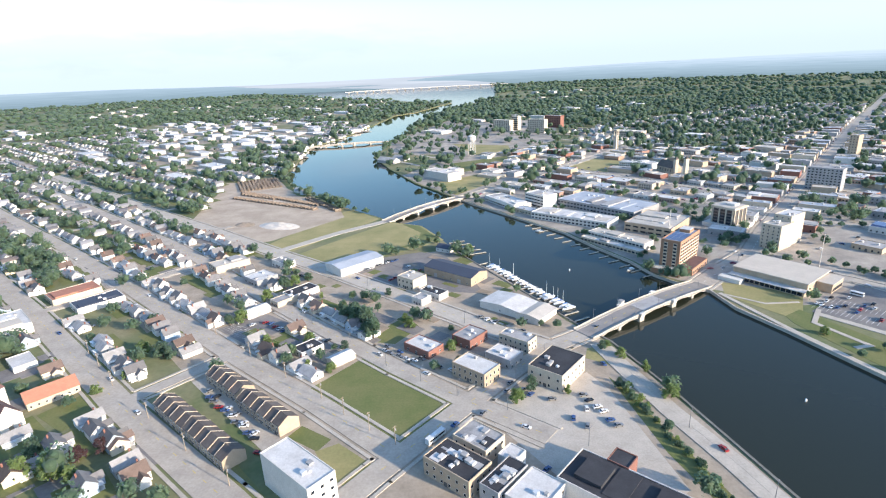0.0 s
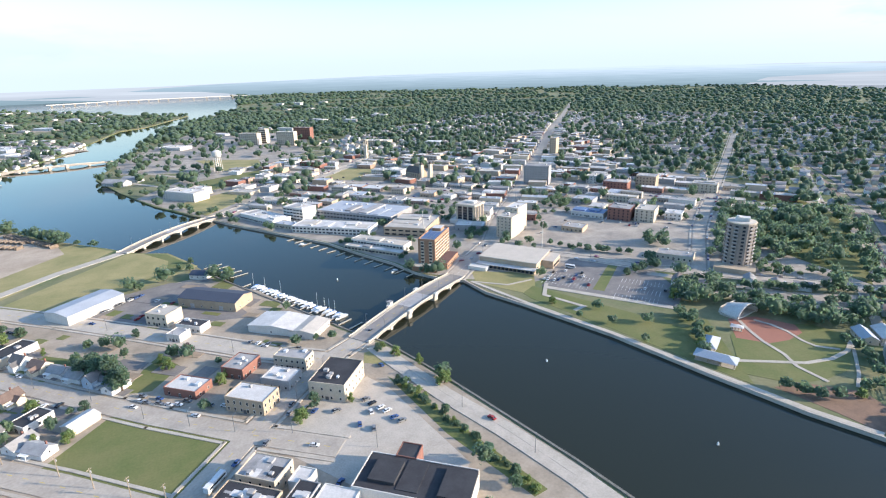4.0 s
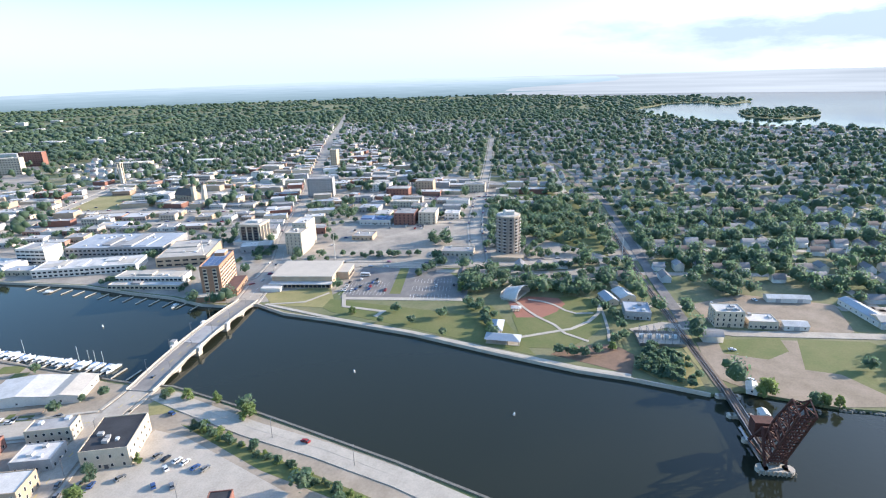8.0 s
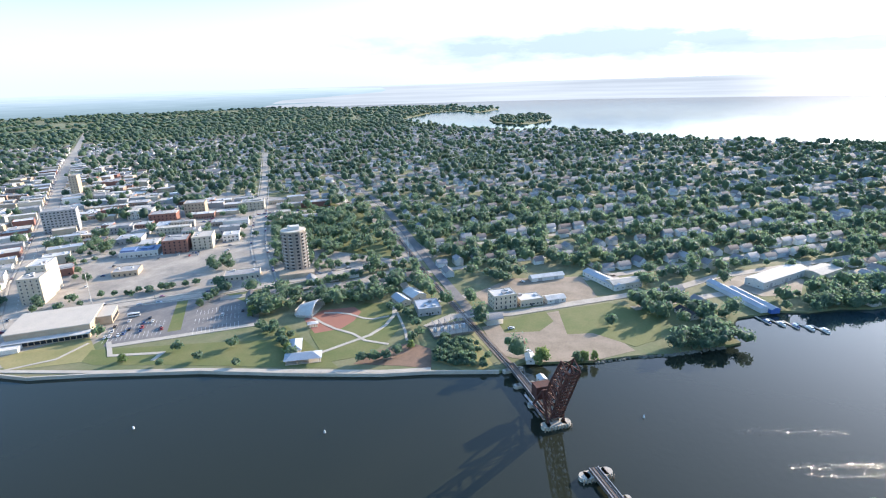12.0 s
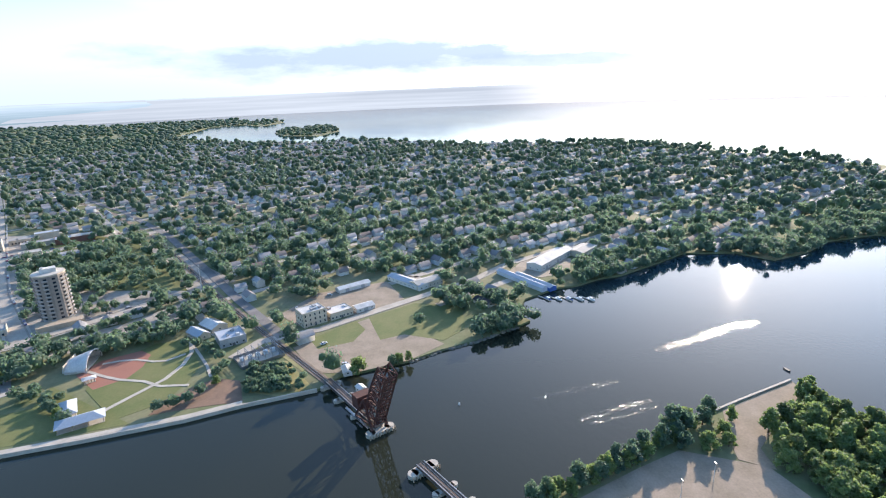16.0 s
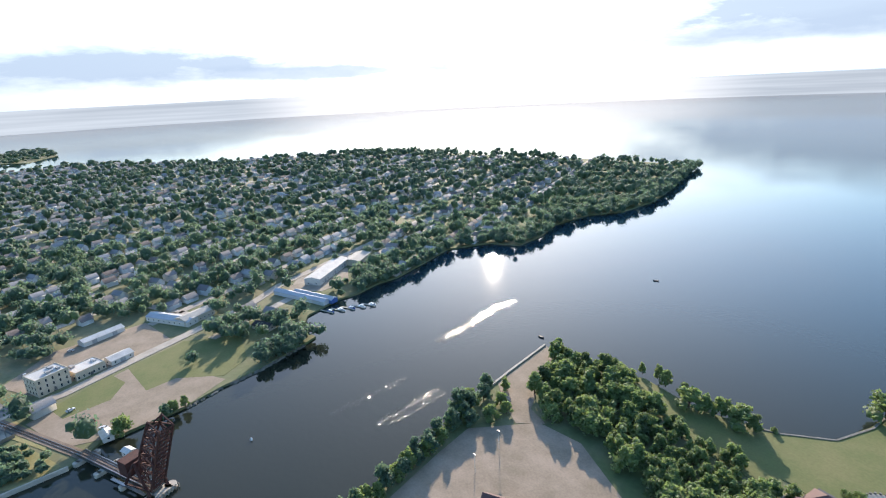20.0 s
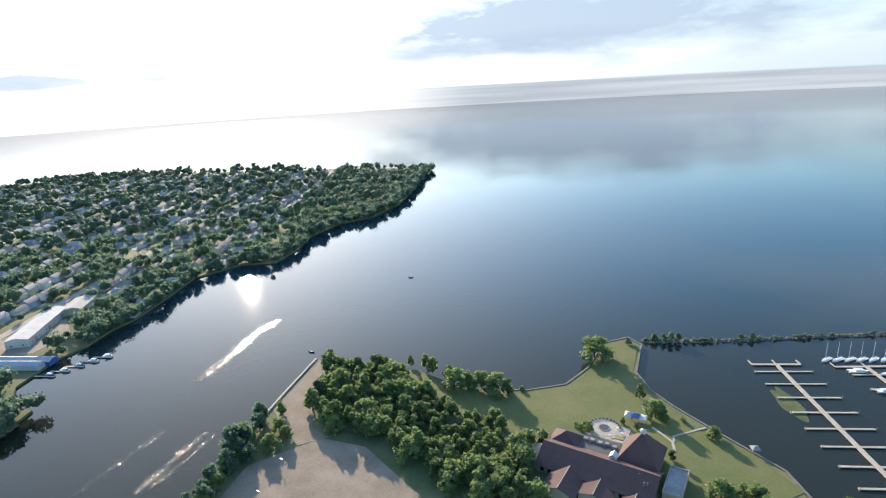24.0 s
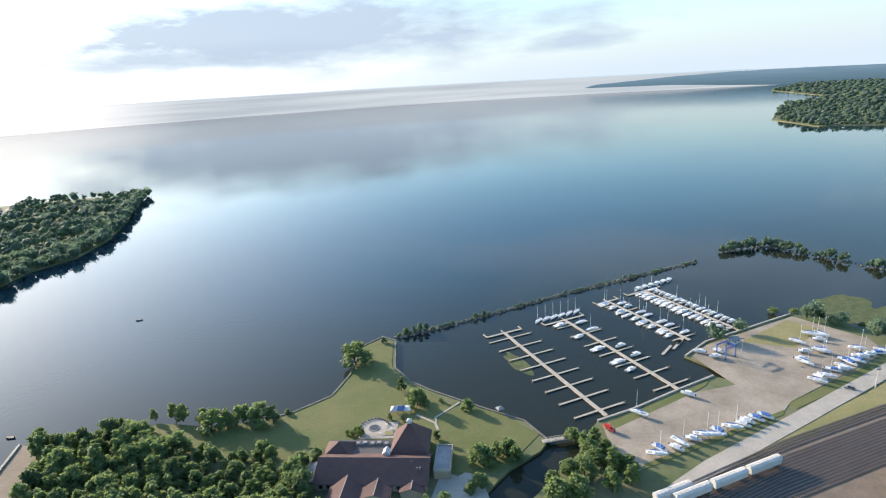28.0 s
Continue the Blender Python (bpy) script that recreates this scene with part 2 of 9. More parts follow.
define("dirt", (0.33, 0.26, 0.195), 0.95, second=(0.23, 0.185, 0.13), size=14, amount=1.0, grain=1.0)
define("deck_grey", (0.27, 0.25, 0.23), 0.9, second=(0.21, 0.195, 0.18), size=8, amount=0.9, grain=0.8)
define("bark", (0.12, 0.09, 0.065), 0.9, grain=0.2)

# ---- mesh helpers ----


def mesh_object(name, verts, faces, mat, parent=None, smooth=False):
    me = bpy.data.meshes.new(name)
    me.from_pydata(verts, [], faces)
    me.materials.append(mat)
    if smooth:
        me.polygons.foreach_set("use_smooth", [True] * len(me.polygons))
    ob = new(name, me)
    ob.parent = parent
    return ob


def part(name, bm, mat, parent, label=""):
    me = bpy.data.meshes.new(name)
    bm.to_mesh(me)
    bm.free()
    me.materials.append(mat)
    ob = new(name, me)
    ob.parent = parent
    if label:
        ob["label"] = label
    return ob


def fill(points, z, low):
    """Vertices and faces of a flat plate with the outline points, from low up to z."""
    from mathutils.geometry import tessellate_polygon
    pts = [Vector((x, y, 0)) for x, y in points]
    n = len(pts)
    tris = tessellate_polygon([pts])
    verts = [(p.x, p.y, z) for p in pts] + [(p.x, p.y, low) for p in pts]
    faces = []
    for t in tris:
        a, b, c = t
        up = (pts[b] - pts[a]).cross(pts[c] - pts[a]).z
        faces.append((a, b, c) if up > 0 else (a, c, b))
    area = sum(pts[i].x * pts[(i + 1) % n].y - pts[(i + 1) % n].x * pts[i].y for i in range(n))
    for i in range(n):
        j = (i + 1) % n
        faces.append((i, i + n, j + n, j) if area > 0 else (i, j, j + n, i + n))
    return verts, faces


def plate(name, points, z, mat, low=-0.3, label="", kind="structure", category=""):
    v, f = fill(points, z, low)
    ob = mesh_object(name, v, f, mat)
    return tagged(ob, label, category, "", kind)


def ribbon_outline(line, width):
    """Outline of a strip of that width along a polyline."""
    p = [Vector(q) for q in line]
    left, right = [], []
    for i, q in enumerate(p):
        a = (p[i] - p[i - 1]).normalized() if i else None
        b = (p[i + 1] - p[i]).normalized() if i < len(p) - 1 else None
        d = ((a or b) + (b or a)).normalized()
        n = Vector((-d.y, d.x))
        k = 1.0 / max(0.5, n.dot(Vector((-(b or a).y, (b or a).x))))
        left.append(q + n * width / 2 * k)
        right.append(q - n * width / 2 * k)
    return [tuple(q) for q in left] + [tuple(q) for q in reversed(right)]


def strip(name, line, width, z, mat, low=-0.3, label="", kind="structure"):
    return plate(name, ribbon_outline(line, width), z, mat, low, label, kind)


# ---- land and water ----
RIVER_NORTH = [(460, 4300), (300, 2900), (139, 2421), (-27, 1932), (-101, 1297), (-127, 1050), (-83, 905), (-36, 779), (14, 686), (40, 638),
               (92, 554), (120, 508), (139, 457), (155, 421), (163, 389), (177, 366), (190, 355), (193, 325), (206, 292), (227, 229),
               (240, 170), (252, 123), (262, 97), (273, 58), (287, 46), (290, 35), (300, 6), (311, -13), (320, -35), (341, -72)]
POINT_SHORE = [(347, -80), (362, -73), (387, -85), (406, -115), (409, -133), (422, -156), (427, -177), (452, -219), (477, -257), (470, -304),
               (443, -325), (458, -366), (488, -411), (500, -470), (485, -518), (501, -586), (525, -640), (600, -770), (665, -895), (700, -900)]
LAKE_SHORE = [(850, -850), (1150, -720), (1455, -561), (1515, -368), (1573, -145), (1713, -2), (1880, 150), (1829, 359), (1973, 601),
              (2394, 989), (2983, 1041), (3150, 900), (2960, 760), (3250, 700), (3404, 741), (3843, 1210), (3783, 1581), (3616, 1863), (4078, 2625), (5000, 2500), (5000, 5000), (460, 5000)]
RIVER_SOUTH = [(-5000, 5000), (-1500, 4700), (-900, 3900), (-300, 3000), (71, 2586), (-81, 2084), (-149, 1994), (-228, 1432), (-288, 1222),
               (-265, 1007), (-256, 894), (-213, 776), (-127, 660), (-71, 597), (-57, 578), (-25, 551), (-7, 522), (3, 492), (8, 475), (30, 427),
               (49, 387), (65, 353), (78, 324), (87, 305), (98, 288), (106, 260), (113, 235), (123, 192), (133, 148), (141, 105), (150, 50), (163, 0)]
PENINSULA = [(170, -30), (177, -43), (187, -70), (202, -97), (221, -134), (233, -163), (248, -201), (232, -203), (193, -212), (156, -218),
             (126, -229), (118, -233), (102, -249), (98, -272), (101, -306), (90, -321), (80, -315), (73, -280), (61, -265), (48, -256),
             (20, -241), (-2, -230), (-12, -214), (-9, -208), (5, -195), (16, -178), (18, -166), (6, -163), (-4, -178), (-26, -208), (-31, -221), (-37, -231)]
SOUTH_SHORE = [(-55, -241), (-81, -259), (-104, -274), (-114, -268), (-108, -282), (-96, -296), (-113, -314), (-138, -329), (-179, -354),
               (-194, -350), (-208, -333), (-235, -318), (-300, -330), (-480, -420), (-700, -800), (-900, -1150), (-875, -1430), (-752, -1475),
               (-743, -1717), (-1073, -2373), (-1399, -2687), (-1500, -3500), (-2500, -5000), (-5000, -5000)]
ISLAND = [(2720, 368), (2620, 560), (2400, 560), (2188, 480), (2120, 340), (2350, 280)]
WATER_Z = -1.4


def rim_material(dark=(1, 1, 1)):
    m = bpy.data.materials.new("distance")
    m.use_nodes = True
    nt = m.node_tree
    nt.nodes.remove(nt.nodes["Principled BSDF"])
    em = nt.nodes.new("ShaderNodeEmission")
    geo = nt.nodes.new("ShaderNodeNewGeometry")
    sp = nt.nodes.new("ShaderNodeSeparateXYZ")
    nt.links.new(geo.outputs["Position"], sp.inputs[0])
    mp = nt.nodes.new("ShaderNodeVectorMath")
    mp.operation = "MULTIPLY"
    mp.inputs[1].default_value = (0.004, 0.004, 0.14)
    nt.links.new(geo.outputs["Position"], mp.inputs[0])
    nz = nt.nodes.new("ShaderNodeTexNoise")
    nz.inputs["Scale"].default_value = 1.0
    nz.inputs["Detail"].default_value = 6
    nt.links.new(mp.outputs[0], nz.inputs["Vector"])
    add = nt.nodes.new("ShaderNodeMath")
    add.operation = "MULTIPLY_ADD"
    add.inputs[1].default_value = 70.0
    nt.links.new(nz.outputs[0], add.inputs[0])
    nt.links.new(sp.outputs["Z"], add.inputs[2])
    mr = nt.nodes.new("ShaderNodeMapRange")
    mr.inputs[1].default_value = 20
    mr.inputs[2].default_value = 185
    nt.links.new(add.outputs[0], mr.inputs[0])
    # haze painted into the emission: paler and bluer with height
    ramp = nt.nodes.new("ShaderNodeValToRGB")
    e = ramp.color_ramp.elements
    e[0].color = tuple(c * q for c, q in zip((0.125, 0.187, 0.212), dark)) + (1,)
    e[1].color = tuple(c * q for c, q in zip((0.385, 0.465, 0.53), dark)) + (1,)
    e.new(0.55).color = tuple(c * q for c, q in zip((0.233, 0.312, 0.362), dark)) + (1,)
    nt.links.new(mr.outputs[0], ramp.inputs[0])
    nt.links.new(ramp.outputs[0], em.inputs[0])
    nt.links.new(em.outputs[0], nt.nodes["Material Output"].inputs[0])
    return m


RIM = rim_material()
# the same painted haze colours, darkened for the nearer land
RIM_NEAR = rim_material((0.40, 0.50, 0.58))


def far_lake_material():
    m = bpy.data.materials.new("far_lake")
    m.use_nodes = True
    nt = m.node_tree
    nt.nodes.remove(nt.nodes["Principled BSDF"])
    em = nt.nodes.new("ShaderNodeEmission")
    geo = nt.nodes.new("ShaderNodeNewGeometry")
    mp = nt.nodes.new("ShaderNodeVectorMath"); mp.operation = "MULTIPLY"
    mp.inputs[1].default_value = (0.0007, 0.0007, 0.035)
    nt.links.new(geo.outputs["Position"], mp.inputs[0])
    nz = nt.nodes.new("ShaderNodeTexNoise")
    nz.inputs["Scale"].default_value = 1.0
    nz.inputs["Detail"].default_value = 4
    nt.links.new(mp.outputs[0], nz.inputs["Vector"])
    # pale sky sheen of far water, painted as a glowing colour ramp
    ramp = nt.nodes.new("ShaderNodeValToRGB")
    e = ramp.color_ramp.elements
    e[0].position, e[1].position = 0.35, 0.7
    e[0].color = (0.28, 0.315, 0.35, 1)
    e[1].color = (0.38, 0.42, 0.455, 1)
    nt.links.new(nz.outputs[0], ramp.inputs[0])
    # sun glitter painted in: the emission whitens towards the sun's azimuth
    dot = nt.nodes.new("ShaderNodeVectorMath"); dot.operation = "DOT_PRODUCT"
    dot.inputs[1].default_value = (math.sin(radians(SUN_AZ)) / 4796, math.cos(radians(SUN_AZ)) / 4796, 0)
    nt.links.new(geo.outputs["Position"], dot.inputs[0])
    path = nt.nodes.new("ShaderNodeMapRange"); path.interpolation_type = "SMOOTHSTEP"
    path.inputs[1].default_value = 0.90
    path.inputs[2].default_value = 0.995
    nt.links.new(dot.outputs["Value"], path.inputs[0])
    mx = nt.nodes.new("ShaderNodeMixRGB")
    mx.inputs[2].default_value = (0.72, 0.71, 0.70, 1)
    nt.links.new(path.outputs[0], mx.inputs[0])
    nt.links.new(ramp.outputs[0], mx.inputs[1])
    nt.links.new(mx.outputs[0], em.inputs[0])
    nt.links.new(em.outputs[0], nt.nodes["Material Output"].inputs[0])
    return m


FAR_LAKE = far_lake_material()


def build_land():
    verts, faces = [], []
    for outline in (RIVER_NORTH + POINT_SHORE + LAKE_SHORE, RIVER_SOUTH + PENINSULA + SOUTH_SHORE, ISLAND):
        v, f = fill(outline, 0.0, -4.0)
        k = len(verts)
        verts += v
        faces += [tuple(i + k for i in q) for q in f]
    ob = mesh_object("ground", verts, faces, M["earth"])
    tagged(ob, "dry summer ground with grass and bare earth", "ground", kind="structure")
    # the far rim of the land, with summer haze painted into its glow
    def rim(profile, m, seed, label="glowing backdrop of distant land with painted blue haze", rough=1.0, r=4790):
        """A strip of far land or water from rows of azimuth, foot and top."""
        v, f = [], []
        n = 140
        az0, az1 = profile[0][0], profile[-1][0]
        for i in range(n + 1):
            d = az0 + (az1 - az0) * i / n
            a = radians(d)
            for p, q in zip(profile, profile[1:]):
                if p[0] <= d <= q[0]:
                    u = (d - p[0]) / (q[0] - p[0])
                    lo, hi = p[1] + (q[1] - p[1]) * u, p[2] + (q[2] - p[2]) * u
            hi -= rough * min(1.0, (hi - lo) / 12) * (4 * abs(noise.noise(Vector((d * 0.9, seed, 0)))) + 2 * abs(noise.noise(Vector((d * 4, seed, 3)))))
            v += [(r * math.sin(a), r * math.cos(a), lo), (r * math.sin(a), r * math.cos(a), max(lo, hi))]
        for i in range(n):
            f.append((2 * i, 2 * i + 2, 2 * i + 3, 2 * i + 1))
        tagged(mesh_object("backdrop", v, f, m), label, "backdrop", kind="structure")

    W = WATER_Z
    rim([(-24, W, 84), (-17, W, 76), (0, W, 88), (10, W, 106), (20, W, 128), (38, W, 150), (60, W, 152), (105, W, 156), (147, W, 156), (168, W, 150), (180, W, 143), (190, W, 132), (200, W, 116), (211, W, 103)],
        FAR_LAKE, 0, "glowing backdrop of open lake with painted pale sheen", 0, 4796)
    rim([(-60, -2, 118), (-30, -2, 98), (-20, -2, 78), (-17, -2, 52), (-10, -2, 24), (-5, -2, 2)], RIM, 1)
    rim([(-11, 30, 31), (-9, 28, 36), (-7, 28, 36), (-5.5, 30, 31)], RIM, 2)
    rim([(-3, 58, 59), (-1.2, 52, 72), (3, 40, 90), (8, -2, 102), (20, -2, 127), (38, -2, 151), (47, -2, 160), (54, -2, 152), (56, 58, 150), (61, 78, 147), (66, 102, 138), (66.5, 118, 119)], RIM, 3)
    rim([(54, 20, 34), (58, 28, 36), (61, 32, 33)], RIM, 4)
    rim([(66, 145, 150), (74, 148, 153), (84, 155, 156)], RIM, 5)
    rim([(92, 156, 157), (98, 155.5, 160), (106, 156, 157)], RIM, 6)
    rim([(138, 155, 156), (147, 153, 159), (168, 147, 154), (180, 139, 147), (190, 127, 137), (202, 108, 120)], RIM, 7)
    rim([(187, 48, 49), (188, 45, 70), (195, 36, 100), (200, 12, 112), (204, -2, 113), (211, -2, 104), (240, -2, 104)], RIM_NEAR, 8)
    w = mesh_object("water", [(-5200, -5200, WATER_Z), (5200, -5200, WATER_Z), (5200, 5200, WATER_Z), (-5200, 5200, WATER_Z)], [(0, 1, 2, 3)], WATER)
    tagged(w, "calm dark river and lake water", "water", kind="structure")


build_land()

# ---- solid builder ----


class Solid:
    """Collects boxes, bars and the like into one mesh."""

    def __init__(self):
        self.v, self.f = [], []

    def add(self, verts, faces):
        k = len(self.v)
        self.v += [tuple(p) for p in verts]
        self.f += [tuple(i + k for i in q) for q in faces]
        return self

    def box(self, x, y, z, sx, sy, sz, rot=0.0):
        """A box with its base centre at (x, y, z)."""
        c, s = math.cos(radians(rot)), math.sin(radians(rot))
        vs = []
        for dz in (0, sz):
            for dx, dy in ((-1, -1), (1, -1), (1, 1), (-1, 1)):
                a, b = dx * sx / 2, dy * sy / 2
                vs.append((x + a * c - b * s, y + a * s + b * c, z + dz))
        return self.add(vs, [(3, 2, 1, 0), (4, 5, 6, 7), (0, 1, 5, 4), (1, 2, 6, 5), (2, 3, 7, 6), (3, 0, 4, 7)])

    def bar(self, p, q, w, h=None):
        """A square bar from p to q."""
        h = h or w
        p, q = Vector(p), Vector(q)
        d = (q - p).normalized()
        side = d.cross(Vector((0, 0, 1)))
        if side.length < 1e-3:
            side = Vector((1, 0, 0))
        side.normalize()
        up = side.cross(d)
        vs = []
        for o in (p, q):
            for a, b in ((-1, -1), (1, -1), (1, 1), (-1, 1)):
                vs.append(o + side * a * w / 2 + up * b * h / 2)
        return self.add(vs, [(3, 2, 1, 0), (4, 5, 6, 7), (0, 1, 5, 4), (1, 2, 6, 5), (2, 3, 7, 6), (3, 0, 4, 7)])

    def tube(self, x, y, z, r0, r1, h, n=10):
        vs = [(x + r0 * math.cos(a), y + r0 * math.sin(a), z) for a in (i * 2 * math.pi / n for i in range(n))]
        vs += [(x + r1 * math.cos(a), y + r1 * math.sin(a), z + h) for a in (i * 2 * math.pi / n for i in range(n))]
        fs = [(i, (i + 1) % n, n + (i + 1) % n, n + i) for i in range(n)] + [tuple(range(n - 1, -1, -1)), tuple(range(n, 2 * n))]
        return self.add(vs, fs)

    def gable(self, x, y, z, sx, sy, rise, rot=0.0, over=0.4):
        """A gable roof with its ridge along its own x."""
        c, s = math.cos(radians(rot)), math.sin(radians(rot))
        a, b = sx / 2 + over, sy / 2 + over
        low = -over * rise / max(sy / 2, 0.1)
        raw = [(-a, -b, low), (a, -b, low), (a, b, low), (-a, b, low), (-a, 0, rise), (a, 0, rise)]
        raw += [(p[0], p[1], p[2] - 0.18) for p in raw]
        vs = [(x + p[0] * c - p[1] * s, y + p[0] * s + p[1] * c, z + p[2]) for p in raw]
        return self.add(vs, [(0, 1, 5, 4), (2, 3, 4, 5), (7, 6, 10, 11), (9, 8, 11, 10), (0, 6, 7, 1), (2, 8, 9, 3),
                             (0, 4, 10, 6), (4, 3, 9, 10), (1, 7, 11, 5), (5, 11, 8, 2)])

    def gable_end(self, x, y, z, sx, sy, rise, rot=0.0):
        """The wall triangles below a gable roof."""
        c, s = math.cos(radians(rot)), math.sin(radians(rot))
        a, b = sx / 2, sy / 2
        raw = [(-a, -b, 0), (-a, b, 0), (-a, 0, rise), (a, -b, 0), (a, b, 0), (a, 0, rise)]
        vs = [(x + p[0] * c - p[1] * s, y + p[0] * s + p[1] * c, z + p[2]) for p in raw]
        return self.add(vs, [(0, 2, 1), (3, 4, 5), (0, 3, 5, 2), (1, 2, 5, 4)])

    def hip(self, x, y, z, sx, sy, rise, rot=0.0, over=0.4, ridge=None):
        c, s = math.cos(radians(rot)), math.sin(radians(rot))
        a, b = sx / 2 + over, sy / 2 + over
        r = max(0.0, a - b) if ridge is None else ridge / 2
        raw = [(-a, -b, 0), (a, -b, 0), (a, b, 0), (-a, b, 0), (-r - 0.01, 0, rise), (r + 0.01, 0, rise)]
        vs = [(x + p[0] * c - p[1] * s, y + p[0] * s + p[1] * c, z + p[2]) for p in raw]
        return self.add(vs, [(0, 1, 5, 4), (2, 3, 4, 5), (1, 2, 5), (3, 0, 4), (3, 2, 1, 0)])

    def mesh(self, name, mat):
        me = bpy.data.meshes.new(name)
        me.from_pydata(self.v, [], self.f)
        me.materials.append(mat)
        return me

    def part(self, name, mat, parent=None, label="", at=None):
        ob = new(name, self.mesh(name, mat))
        ob.parent = parent
        if at is not None:
            ob.matrix_basis = at
        if label:
            ob["label"] = label
        return ob


def shared(name, me, parent, at):
    ob = new(name, me)
    ob.parent = parent
    ob.matrix_basis = at
    return ob


def thing(name, x, y, z=0.0, rot=0.0, label="", category="", group=""):
    ob = new(name)
    ob.matrix_basis = pose(x, y, z, 0, 0, rot)
    return tagged(ob, label, category, group, "")


define("red_paving", (0.33, 0.14, 0.095), 0.9, second=(0.27, 0.12, 0.085), size=8, grain=0.6)
define("ballast", (0.25, 0.19, 0.14), 0.95, second=(0.18, 0.135, 0.10), size=7, amount=1.0, grain=0.8)
define("white_paint", (0.78, 0.77, 0.74), 0.6, size=6, amount=0.15)
define("yellow_paint", (0.65, 0.48, 0.08), 0.7)
define("steel", (0.30, 0.31, 0.32), 0.45, metal=0.8, grain=0.3)
define("rust", (0.10, 0.035, 0.025), 0.85, second=(0.06, 0.024, 0.02), size=1.5, amount=1.0, grain=0.4)
define("timber", (0.36, 0.29, 0.21), 0.85, second=(0.24, 0.20, 0.15), size=2, amount=0.9, grain=0.3)
define("dock_timber", (0.52, 0.46, 0.37), 0.85, second=(0.40, 0.35, 0.28), size=3, amount=0.9, grain=0.4)
define("rock", (0.22, 0.205, 0.175), 0.9, second=(0.13, 0.125, 0.105), size=1.5, amount=1.0, grain=0.5)
define("downtown", (0.25, 0.225, 0.195), 0.92, second=(0.42, 0.37, 0.305), size=26, amount=1.0, grain=1.6)
define("log_bark", (0.25, 0.195, 0.145), 0.9, second=(0.16, 0.125, 0.095), size=3, amount=0.9, grain=0.5)
define("sand", (0.47, 0.385, 0.295), 0.95, second=(0.34, 0.27, 0.20), size=26, amount=1.0, grain=1.6)
define("pale_stone", (0.60, 0.55, 0.48), 0.9, second=(0.48, 0.43, 0.37), size=3, amount=0.8, grain=0.6)
define("mulch", (0.24, 0.15, 0.10), 0.95, second=(0.17, 0.11, 0.075), size=6, amount=0.9, grain=0.6)
define("tie", (0.15, 0.105, 0.08), 0.9)

# ---- surfaces ----
EXCLUDE = []          # outlines that stay clear of houses and trees
LAYER = [0.04]
EXCLUDE.append([(96, 300), (112, 230), (124, 190), (134, 148), (143, 105), (152, 50), (125, 50), (108, 140), (90, 240), (84, 262)])
EXCLUDE.append([(185, 366), (190, 340), (228, 205), (262, 188), (246, 250), (226, 310), (242, 335), (215, 378)])
EXCLUDE.append([(366, -14), (358, -54), (330, -60), (305, -41), (310, -8)])
EXCLUDE.append([(343, 76), (420, 136), (472, 112), (462, 20), (402, -12), (340, 20)])
EXCLUDE.append([(192, 358), (232, 205), (252, 123), (275, 58), (300, 68), (345, 104), (352, 165), (300, 250), (318, 260), (300, 356), (240, 325)])


def surface(name, mat, points, label, clear=True):
    LAYER[0] += 0.003
    if clear:
        EXCLUDE.append(points)
    return plate(name, points, LAYER[0], M[mat], -0.2, label)


surface("pavement", "downtown", [(-60, 845), (-30, 775), (18, 686), (44, 638), (96, 554), (124, 508), (143, 457), (159, 421), (167, 389), (192, 358), (235, 325),
                                 (300, 330), (380, 268), (440, 186), (470, 160), (620, 290), (690, 400), (700, 560), (800, 860), (1230, 1400),
                                 (1170, 1480), (620, 980), (500, 960), (330, 1030), (60, 1080)], "grey downtown paving of streets and lots", clear=False)
surface("pavement", "gravel", [(-170, 470), (-62, 455), (0, 470), (40, 415), (78, 318), (88, 300), (98, 280), (106, 255), (112, 230), (122, 188), (132, 145),
                               (136, 118), (60, 120), (-40, 160), (-75, 205), (-140, 260), (-180, 305), (-240, 370), (-320, 460), (-300, 520), (-240, 560)],
        "pale worn paving between workshops and houses", clear=False)
surface("lawn", "lawn", [(-75, 250), (-50, 280), (7, 233), (-24, 201)], "flat mown green field at a street corner")
surface("meadow", "dry_grass", [(-176, 505), (-121, 623), (-107, 637), (-70, 590), (-149, 477)], "dry yellow grass beside a road embankment")
surface("meadow", "dry_grass", [(-140, 471), (-57, 574), (-22, 555), (1, 502), (-33, 473), (-58, 460), (-112, 448)], "yellow-green rough grass by the river")
surface("lawn", "lawn", [(-45, 568), (-24, 553), (-4, 508), (-20, 488), (-44, 482), (-24, 500), (-22, 530)], "green rough grass at the river bank")
EXCLUDE.append([(-182, 520), (-149, 468), (-112, 440), (-50, 478), (-5, 530), (-38, 576), (-111, 646)])
surface("sand_yard", "sand", [(-291, 597), (-318, 760), (-336, 843), (-264, 872), (-222, 778), (-170, 705), (-125, 646), (-112, 604), (-174, 522), (-195, 518)], "bare sandy timber yard")
surface("yard", "asphalt", [(-90, 425), (-58, 456), (-20, 468), (3, 452), (20, 403), (30, 367), (-29, 382)], "dark asphalt yard round the warehouses")
surface("lawn", "lawn", [(-37, 323), (-27, 335), (-17, 317), (-32, 296), (-46, 300)], "small shaded lawn beside trees")
surface("lawn", "lawn", [(-71, 219), (-55, 208), (-60, 200), (-76, 211)], "small lawn behind a white office")
surface("lawn", "dry_grass", [(-61, 200), (-51, 205), (-32, 188), (-42, 175), (-49, 182)], "patchy dry corner lawn")
surface("lawn", "lawn", [(-99, 200), (-62, 160), (-72, 148), (-112, 188)], "green strip lawn by a white office")
